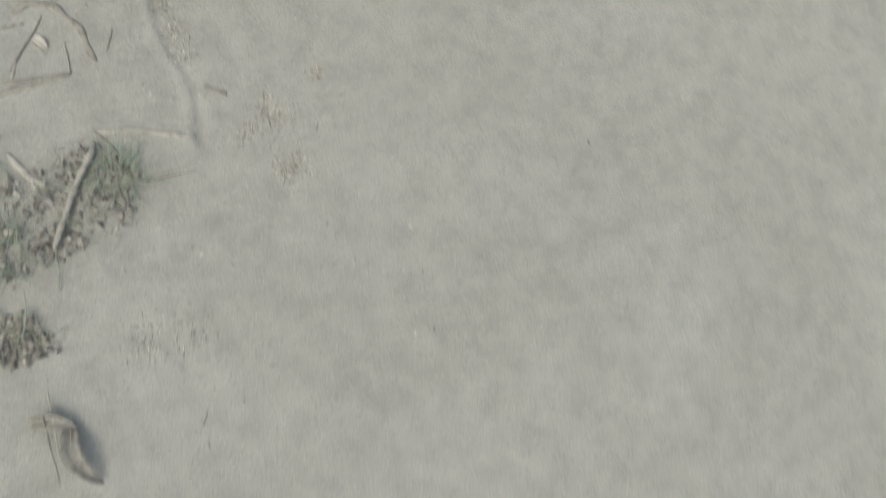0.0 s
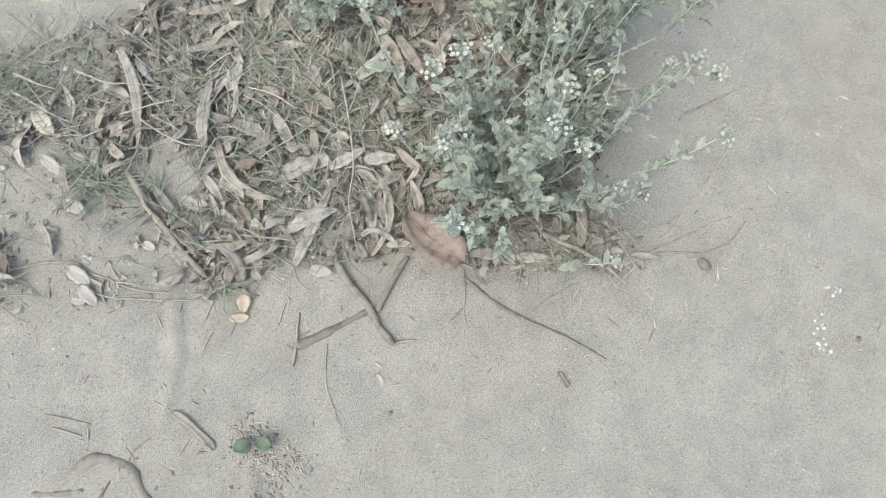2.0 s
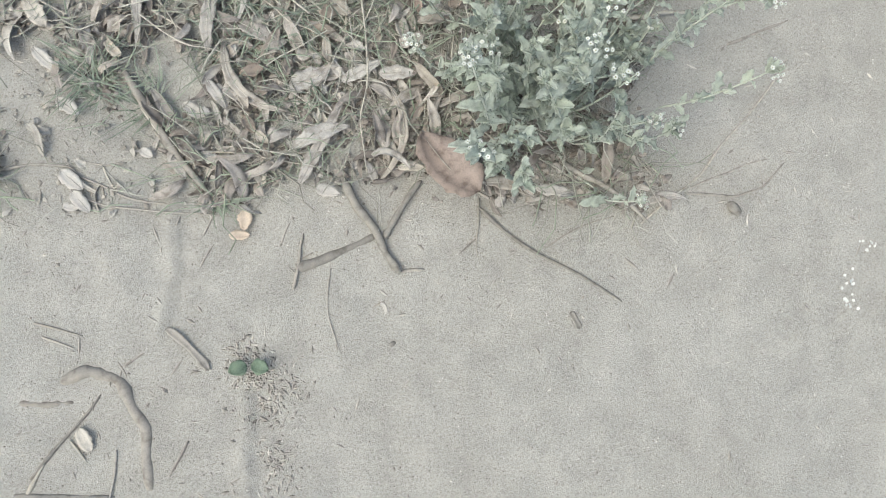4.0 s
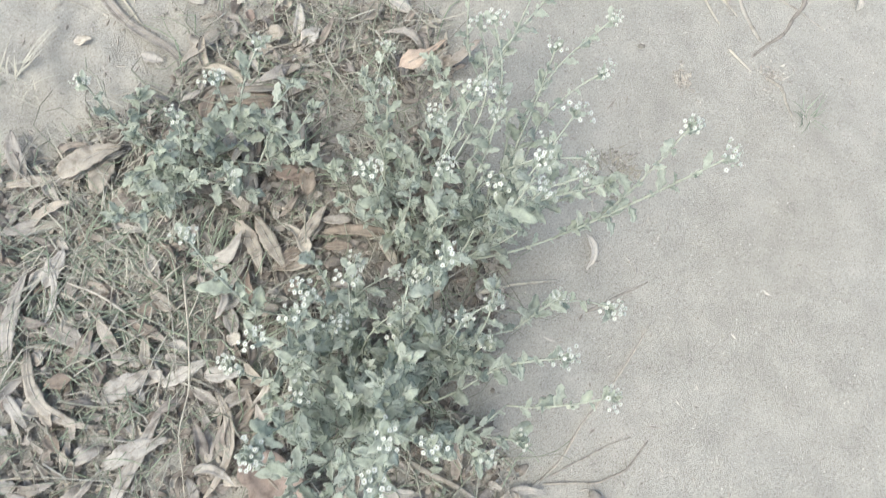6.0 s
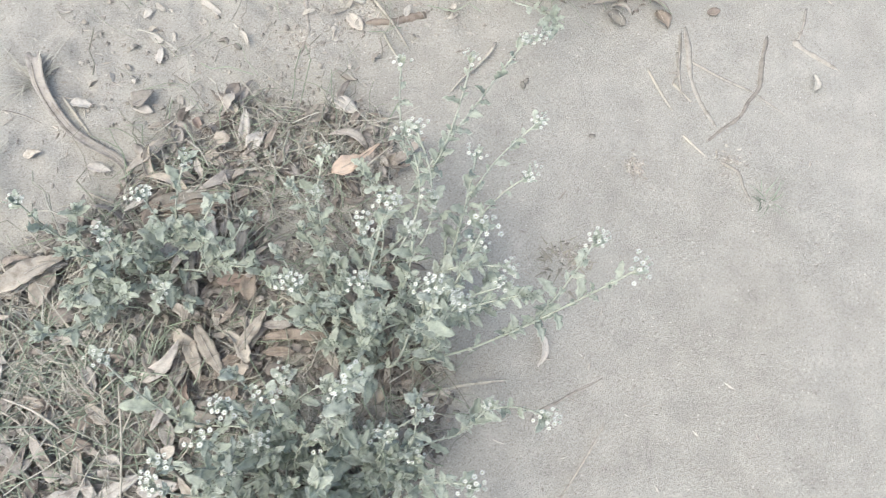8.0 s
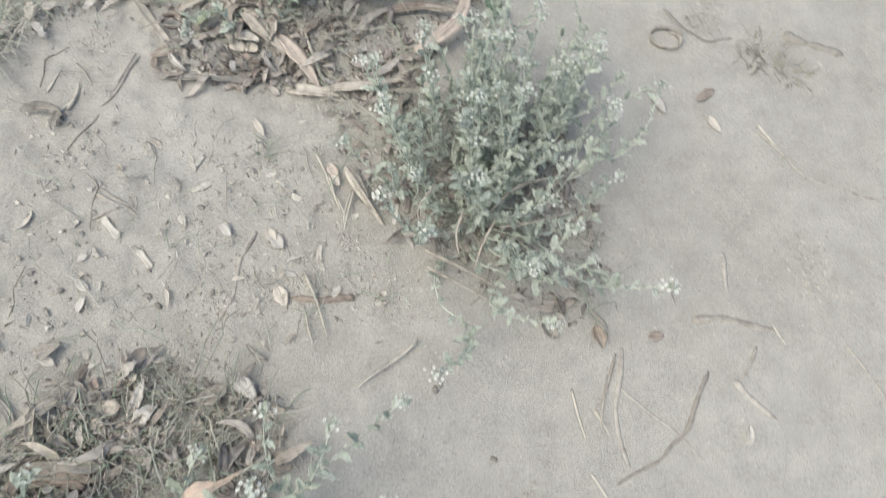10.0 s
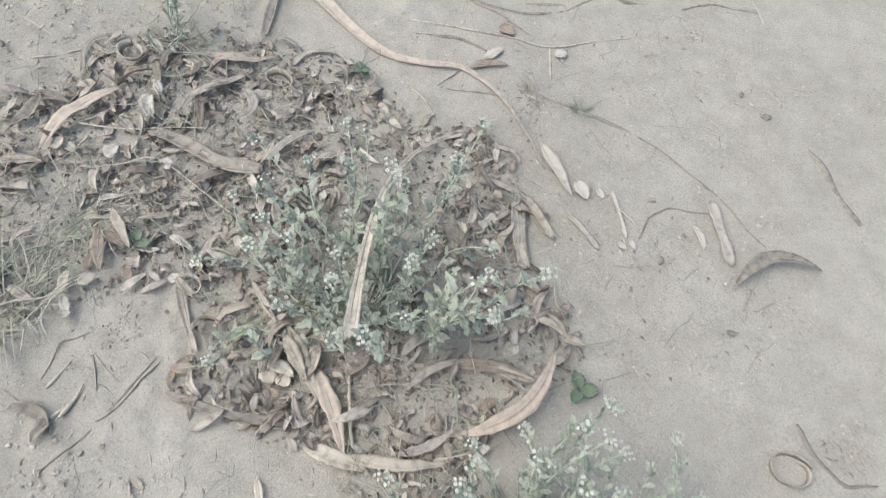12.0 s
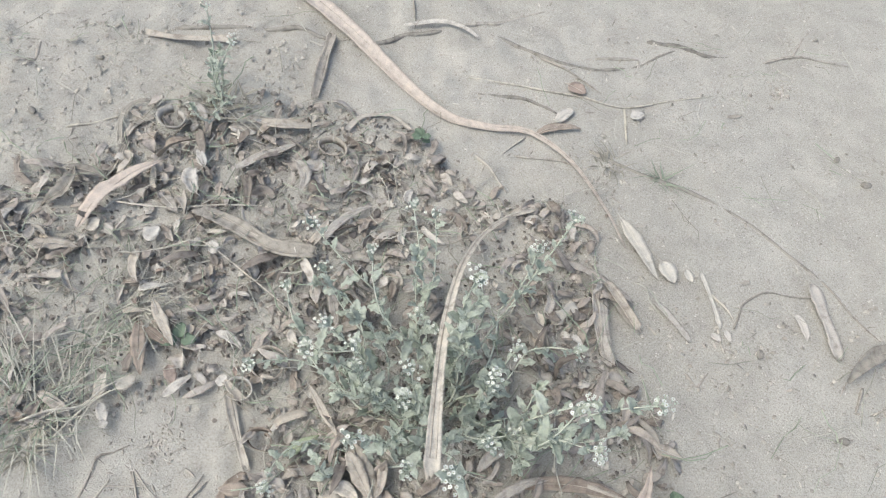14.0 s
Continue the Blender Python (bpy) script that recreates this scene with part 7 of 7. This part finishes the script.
leaf("dry_leaf", 0.049, 1.258, -74, 0.035, 0.0135, "grey", bend=0.05, lift=0.014, shape="ovate", curl=0.8, label="weathered grey dry leaf lying on the litter")
leaf("dry_leaf", 0.075, 1.192, 133, 0.034, 0.0135, "tan", bend=0.05, lift=0.014, shape="ovate", curl=0.8, label="narrow tan dry leaf lying on the litter")
leaf("dry_leaf", 0.025, 1.174, -4, 0.032, 0.0135, "brown", bend=0.05, lift=0.014, shape="lance", curl=0.8, label="dark brown dry leaf lying on the litter")
leaf("dry_leaf", 0.132, 1.235, 124, 0.036, 0.0160, "grey", bend=0.05, lift=0.014, shape="ovate", curl=0.8, label="weathered grey dry leaf lying on the litter")
leaf("dry_leaf", 0.152, 1.181, 3, 0.034, 0.0160, "tan", bend=0.05, lift=0.014, shape="ovate", curl=0.8, label="narrow tan dry leaf lying on the litter")
leaf("dry_leaf", 0.187, 1.228, 35, 0.035, 0.0160, "brown", bend=0.05, lift=0.014, shape="ovate", curl=0.8, label="dark brown dry leaf lying on the litter")
leaf("dry_leaf", 0.119, 1.413, 69, 0.039, 0.0160, "brown", bend=0.05, lift=0.014, shape="ovate", curl=0.8, label="dark brown dry leaf lying on the litter")
leaf("dry_leaf", 0.194, 1.385, 93, 0.039, 0.0160, "grey", bend=0.05, lift=0.014, shape="ovate", curl=0.8, label="weathered grey dry leaf lying on the litter")
leaf("dry_leaf", 0.229, 1.403, -105, 0.039, 0.0135, "tan", bend=0.05, lift=0.014, shape="ovate", curl=0.8, label="narrow tan dry leaf lying on the litter")
leaf("dry_leaf", -0.022, 1.229, -18, 0.033, 0.0135, "tan", bend=0.05, lift=0.014, shape="ovate", curl=0.8, label="narrow tan dry leaf lying on the litter")
leaf("dry_leaf", -0.001, 1.166, -153, 0.029, 0.0110, "grey", bend=0.05, lift=0.014, shape="ovate", curl=0.8, label="weathered grey dry leaf lying on the litter")
leaf("dry_leaf", 0.044, 1.135, 88, 0.033, 0.0110, "tan", bend=0.05, lift=0.014, shape="ovate", curl=0.8, label="narrow tan dry leaf lying on the litter")
leaf("dry_leaf", 0.088, 1.105, -38, 0.033, 0.0110, "grey", bend=0.05, lift=0.014, shape="ovate", curl=0.8, label="weathered grey dry leaf lying on the litter")
leaf("dry_leaf", -0.029, 1.134, -168, 0.029, 0.0135, "brown", bend=0.05, lift=0.014, shape="ovate", curl=0.8, label="dark brown dry leaf lying on the litter")
leaf("dry_leaf", 0.240, 1.248, -7, 0.035, 0.0110, "brown", bend=0.05, lift=0.014, shape="ovate", curl=0.8, label="dark brown dry leaf lying on the litter")
leaf("dry_leaf", 0.276, 1.278, 174, 0.036, 0.0110, "grey", bend=0.05, lift=0.014, shape="ovate", curl=0.8, label="weathered grey dry leaf lying on the litter")
twig("twig", [(-0.221, 0.575, 0.002), (-0.186, 0.474, 0.002), (-0.105, 0.459, 0.002)], 0.0022, "dark", taper=0.5, label="thin dark twig lying on sand")
twig("twig", [(-0.297, 0.706, 0.002), (-0.246, 0.760, 0.002), (-0.225, 0.785, 0.002)], 0.0022, "dark", taper=0.5, label="thin dark twig lying on sand")
twig("twig", [(-0.313, 0.692, 0.002), (-0.263, 0.684, 0.002), (-0.215, 0.678, 0.002)], 0.003, "dark", taper=0.5, label="short dark stick lying on sand")
twig("twig", [(-0.417, 0.203, 0.012), (-0.423, 0.153, 0.012), (-0.427, 0.107, 0.012)], 0.0015, "dark", taper=0.5, label="thin dark stalk over a dead leaf")
twig("twig", [(-0.406, 0.347, 0.002), (-0.390, 0.305, 0.002), (-0.366, 0.285, 0.002)], 0.0018, "dark", taper=0.5, label="thin dark twig lying on sand")

tuft("grass_tuft", -0.033, 1.243, 0.157, 0.082, 34, "grass", "thin green grass blades in the dry litter")
tuft("grass_tuft", -0.060, 1.263, 0.139, 0.087, 21, "grass", "thin green grass blades in the dry litter")
tuft("grass_tuft", -0.106, 1.269, 0.133, 0.077, 20, "drygrass", "thin dry greenish grass blades in the litter")
tuft("grass_tuft", -0.002, 1.177, 0.155, 0.083, 22, "grass", "thin green grass blades in the dry litter")
tuft("grass_tuft", 0.007, 1.109, 0.137, 0.064, 20, "grass", "thin green grass blades in the dry litter")
tuft("grass_tuft", 0.068, 1.096, 0.158, 0.065, 22, "grass", "thin green grass blades in the dry litter")
tuft("grass_tuft", -0.130, 1.287, 0.153, 0.079, 22, "grass", "thin green grass blades in the dry litter")
tuft("grass_tuft", 0.059, 1.233, 0.118, 0.071, 22, "drygrass", "thin dry greenish grass blades in the litter")
tuft("grass_tuft", 0.057, 1.148, 0.118, 0.078, 20, "drygrass", "thin dry greenish grass blades in the litter")

# ---- loose litter ----
SHAPES = [("lance", 0.034, 0.009), ("lance", 0.05, 0.011), ("ovate", 0.019, 0.011), ("ovate", 0.024, 0.013), ("lance", 0.027, 0.010), ("strip", 0.03, 0.006), ("lance", 0.056, 0.011), ("ovate", 0.015, 0.009), ("lance", 0.064, 0.015), ("ovate", 0.034, 0.017), ("torn", 0.03, 0.014), ("torn", 0.022, 0.012), ("torn", 0.04, 0.013), ("ovate", 0.021, 0.014), ("torn", 0.018, 0.013), ("torn", 0.026, 0.011)]


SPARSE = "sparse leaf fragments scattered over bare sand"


def random_in(poly, r):
    xs, ys = [p[0] for p in poly], [p[1] for p in poly]
    while True:
        x, y = r.uniform(min(xs), max(xs)), r.uniform(min(ys), max(ys))
        if inside(poly, x, y) or (r.random() < 0.08 and inside(poly, x + r.gauss(0, 0.022), y + r.gauss(0, 0.022))):
            return x, y


def patchiness(x, y):
    return 0.5 + 0.9 * noise.noise((x * 5.0, y * 5.0, 11.0)) + 0.35 * noise.noise((x * 17.0, y * 17.0, 3.0))


def drift(poly, count, straws, seed_value, label, bare=0.22, size=1.0, bits=0):
    """The matted lower layer of a drift: hundreds of small overlapping dead leaves and straws."""
    r = random.Random(seed_value)
    pool = [blade(l, w, s, r.uniform(-0.22, 0.22), r.uniform(0.5, 2.0), 900 + i, nl=7, nw=3, thick=0.0004, arch=r.uniform(-0.12, 0.2)) for i, (s, l, w) in enumerate(SHAPES * 3)]
    v, f = [], []
    done = 0
    while done < count:
        x, y = random_in(poly, r)
        if patchiness(x, y) < bare * r.uniform(0.5, 1.6):
            continue
        done += 1
        pv, pf = r.choice(pool)
        m = Matrix.Translation((x, y, ground_height(x, y) + 0.001 + (0.002 if label == SPARSE else 0.009) * r.random() ** 2)) @ Euler((r.gauss(0, 0.35), r.gauss(0, 0.22), r.uniform(0, 6.283))).to_matrix().to_4x4() @ Matrix.Scale(r.uniform(0.55, 1.2) * size, 4)
        n0 = len(v)
        v += [tuple(m @ Vector(p)) for p in pv]
        f += [tuple(n0 + i for i in q) for q in pf]
    flakes = [blade(r.uniform(0.004, 0.010), r.uniform(0.003, 0.006), "ovate", 0.0, r.uniform(0.5, 1.5), 700 + i, nl=3, nw=2, thick=0.0003) for i in range(12)]
    for _ in range(bits):
        x, y = random_in(poly, r)
        pv, pf = r.choice(flakes)
        m = Matrix.Translation((x, y, ground_height(x, y) + (0.0 if label == SPARSE else 0.001) + (0.001 if label == SPARSE else 0.006) * r.random() ** 2)) @ Euler((r.gauss(0, 0.25 if label == SPARSE else 0.5), r.gauss(0, 0.25 if label == SPARSE else 0.5), r.uniform(0, 6.283))).to_matrix().to_4x4()
        n0 = len(v)
        v += [tuple(m @ Vector(p)) for p in pv]
        f += [tuple(n0 + i for i in q) for q in pf]
    # sparse fragments take the lightened litter colours, drifts the plain ones
    ob = new("leaf_litter", mesh_of("leaf_litter", v, f, [LITTER_LIGHTENED if label == SPARSE else LITTER]))
    tagged(ob, label, "litter", kind="stuff")
    v, f = [], []
    for _ in range(straws):
        x, y = random_in(poly, r)
        a = r.uniform(0, 6.283)
        ln = r.uniform(0.015, 0.085)
        z = ground_height(x, y) + r.uniform(0.003, 0.022)
        a2, a3 = a + r.gauss(0, 0.45), a + r.gauss(0, 0.8)
        mx, my = x + math.cos(a) * ln * 0.5, y + math.sin(a) * ln * 0.5
        nx, ny = mx + math.cos(a2) * ln * 0.3, my + math.sin(a2) * ln * 0.3
        p = [(x, y, z), (mx, my, z + r.uniform(-0.002, 0.004)), (nx, ny, z + r.uniform(-0.002, 0.004)), (nx + math.cos(a3) * ln * 0.25, ny + math.sin(a3) * ln * 0.25, z + r.uniform(-0.003, 0.004))]
        w = r.uniform(0.0004, 0.0009)
        n0, d = len(v), Vector((-math.sin(a), math.cos(a), 0)) * w
        for q in p:
            q = Vector(q)
            v += [tuple(q + d), tuple(q + Vector((0, 0, w * 1.5))), tuple(q - d)]
        for k in (0, 3, 6):
            f += [(n0 + k, n0 + k + 1, n0 + k + 4, n0 + k + 3), (n0 + k + 1, n0 + k + 2, n0 + k + 5, n0 + k + 4)]
    tagged(new("straw_litter", mesh_of("straw_litter", v, f, [STRAW])), "fine dry straw tangled in the leaf litter", "straw", kind="stuff")


drift(DRIFT_SOUTH, 1750, 1600, 31, "matted layer of small brown and grey dead leaves", 0.3, 0.86, 4500)
drift(DRIFT_NORTH, 1240, 750, 32, "matted layer of small brown and grey dead leaves", 0.42, 0.95, 3500)
drift(LITTER_EDGE, 110, 160, 45, "matted layer of small brown and grey dead leaves", 0.0, 0.9, 250)
drift(DRIFT_WEST, 110, 90, 34, "small patch of dead leaves around green weeds", 0.0, 0.5, 500)
drift(DRIFT_CORNER, 40, 40, 35, "small patch of dead leaves on sand", 0.0, 0.5, 240)
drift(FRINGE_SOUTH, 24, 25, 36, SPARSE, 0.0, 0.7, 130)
drift(DRIFT_EDGE, 40, 25, 43, "small patch of dead leaves on sand", 0.0, 0.8, 60)
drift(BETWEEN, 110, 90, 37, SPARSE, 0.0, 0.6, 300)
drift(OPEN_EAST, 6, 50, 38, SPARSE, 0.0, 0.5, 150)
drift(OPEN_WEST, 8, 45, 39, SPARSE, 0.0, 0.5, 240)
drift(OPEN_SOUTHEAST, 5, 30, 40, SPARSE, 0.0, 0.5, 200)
drift(DRIFT_MIDDLE, 190, 260, 33, "thin layer of dead leaves under a herb", 0.25, 0.8, 500)


def top_leaves(poly, count, seed_value):
    """The leaves that lie uppermost, each one a thing."""
    r = random.Random(seed_value)
    kinds = [("pale", 3), ("tan", 4), ("grey", 5), ("brown", 1), ("buff", 1), ("rust", 1)]
    bag = [k for k, n in kinds for _ in range(n)]
    names = {"pale": "small pale dry leaf lying on the litter", "tan": "narrow tan dry leaf lying on the litter", "grey": "weathered grey dry leaf lying on the litter", "brown": "dark brown dry leaf lying on the litter", "buff": "pale buff dry leaf lying on the litter", "rust": "reddish-brown dry leaf lying on the litter"}
    pool = {}
    for k, _ in kinds:
        for i, (s, l, w) in enumerate(SHAPES):
            bv, bf = blade(l, w, s, r.uniform(-0.2, 0.2), r.uniform(0.6, 2.0), 3000 + i, nl=12, nw=5, arch=r.uniform(-0.06, 0.16))
            pool[k, i] = mesh_of("dry_leaf", bv, bf, [MAT[k]])
    done = 0
    while done < count:
        x, y = random_in(poly, r)
        if patchiness(x, y) < 0.3:
            continue
        done += 1
        k = r.choice(bag)
        ob = new("dry_leaf", pool[k, r.choice((0, 1, 2, 3, 4, 6, 7, 10, 11, 12, 13, 14, 15))])
        ob.matrix_basis = Matrix.Translation((x, y, ground_height(x, y) + r.uniform(0.006, 0.015))) @ Euler((r.gauss(0, 0.28), r.gauss(0, 0.18), r.uniform(0, 6.283))).to_matrix().to_4x4() @ Matrix.Scale(r.uniform(0.65, 1.15), 4)
        tagged(ob, names[k], "leaf", "fallen leaves")


top_leaves(DRIFT_SOUTH, 60, 41)
top_leaves(LITTER_EDGE, 20, 44)
top_leaves(LEAFY_WEST, 32, 46)
top_leaves(LEAFY_MIDDLE, 26, 47)
top_leaves(DRIFT_NORTH, 72, 42)


# crumbly spots: place and radius
CRUMBLY = [(-0.067, 0.791, 0.030), (-0.040, 0.764, 0.030), (-0.059, 0.745, 0.030), (-0.078, 0.813, 0.020), (0.035, 0.531, 0.022), (0.048, 0.494, 0.022), (0.035, 0.420, 0.022), (0.014, 0.403, 0.020), (-0.044, 0.773, 0.035), (-0.060, 0.792, 0.02), (0.031, 0.512, 0.03), (0.030, 0.423, 0.035), (-0.012, 0.493, 0.02), (-0.049, 0.649, 0.03), (0.131, 0.549, 0.015), (-0.050, 0.694, 0.02), (-0.205, 0.229, 0.04), (-0.275, 0.235, 0.04), (0.625, 1.321, 0.03), (0.872, 1.432, 0.02), (0.739, 1.436, 0.015), (0.395, 1.687, 0.04), (0.318, 1.663, 0.03), (0.514, 1.712, 0.05), (0.283, 1.612, 0.05), (0.484, 1.768, 0.03), (0.484, 2.655, 0.05), (0.463, 2.539, 0.05), (0.725, 2.958, 0.02), (0.067, 2.535, 0.05), (0.110, 2.625, 0.04), (-0.188, 2.388, 0.04), (0.061, 2.079, 0.03), (0.945, 2.447, 0.05), (1.071, 2.283, 0.03), (1.176, 1.818, 0.04), (1.185, 1.774, 0.04)]


def crumbs(count, seed_value):
    """Specks, splinters and leaf crumbs over the open sand, thinning out eastward."""
    r = random.Random(seed_value)
    v, f = [], []
    done = 0
    while done < count:
        x, y = r.uniform(-0.6, 1.5), r.uniform(0.0, 3.3)
        dens = max(0.05, min(1.0, 0.92 - 1.05 * x)) * max(0.10, min(1.0, 0.15 + (y - 0.6) * 0.55))
        dens += 0.6 * math.exp(-((x - 0.2) / 0.3) ** 2 - ((y - 1.75) / 0.16) ** 2)
        dens += 0.45 * math.exp(-((x + 0.25) / 0.2) ** 2 - ((y - 0.85) / 0.25) ** 2)
        dens *= max(0.05, 0.5 + 1.2 * noise.noise((x * 4.0, y * 4.0, 20.0)))
        if r.random() > dens:
            continue
        done += 1
        ln, w = r.uniform(0.0015, 0.007) * (2.0 if r.random() < 0.10 else 1.0), r.uniform(0.0008, 0.002)
        a = r.uniform(0, 6.283)
        if r.random() < 0.01:
            ln = w = r.uniform(0.0022, 0.004)
        c, s = math.cos(a), math.sin(a)
        z = ground_height(x, y)
        n0 = len(v)
        for px, py, pz in ((-ln, 0, 0.0), (0, w, 0.0), (ln, 0, 0.0004), (0, -w, 0.0), (0, 0, w * 0.9), (0, 0, -w)):
            v.append((x + px * c - py * s, y + px * s + py * c, z + pz + 0.0003))
        for i, j in ((0, 1), (1, 2), (2, 3), (3, 0)):
            f += [(n0 + j, n0 + i, n0 + 4), (n0 + i, n0 + j, n0 + 5)]
    for cx, cy, cr in CRUMBLY:
        for _ in range(60):
            x, y = cx + r.gauss(0, cr * 0.5), cy + r.gauss(0, cr * 0.5)
            ln, w, a = r.uniform(0.001, 0.005), r.uniform(0.0008, 0.0022), r.uniform(0, 6.283)
            c, s, z, n0 = math.cos(a), math.sin(a), ground_height(x, y), len(v)
            for px, py, pz in ((-ln, 0, 0.0), (0, w, 0.0), (ln, 0, 0.0004), (0, -w, 0.0), (0, 0, w * 1.2), (0, 0, -w)):
                v.append((x + px * c - py * s, y + px * s + py * c, z + pz + 0.0003))
            for i, j in ((0, 1), (1, 2), (2, 3), (3, 0)):
                f += [(n0 + j, n0 + i, n0 + 4), (n0 + i, n0 + j, n0 + 5)]
    tagged(new("plant_crumbs", mesh_of("plant_crumbs", v, f, [DEBRIS], smooth=False)), "tiny dark plant crumbs scattered over sand", "debris", kind="stuff")


def grains(count, seed_value):
    r = random.Random(seed_value)
    v, f = [], []
    for _ in range(count):
        x, y = r.uniform(-0.55, 1.5), r.uniform(0.0, 3.2)
        q = 0.0005 + 0.0011 * r.random() ** 3
        z = ground_height(x, y)
        n0 = len(v)
        for px, py, pz in ((1, 0, 0), (0, 1, 0), (-1, 0, 0), (0, -1, 0), (0, 0, 0.9)):
            v.append((x + px * q * r.uniform(0.7, 1.3), y + py * q * r.uniform(0.7, 1.3), z + pz * q))
        f += [(n0, n0 + 1, n0 + 4), (n0 + 1, n0 + 2, n0 + 4), (n0 + 2, n0 + 3, n0 + 4), (n0 + 3, n0, n0 + 4)]
    tagged(new("sand_grains", mesh_of("sand_grains", v, f, [PEBBLE], smooth=False)), "coarse loose sand grains lying on the ground", "sand", kind="stuff")


crumbs(5400, 51)
grains(130000, 52)
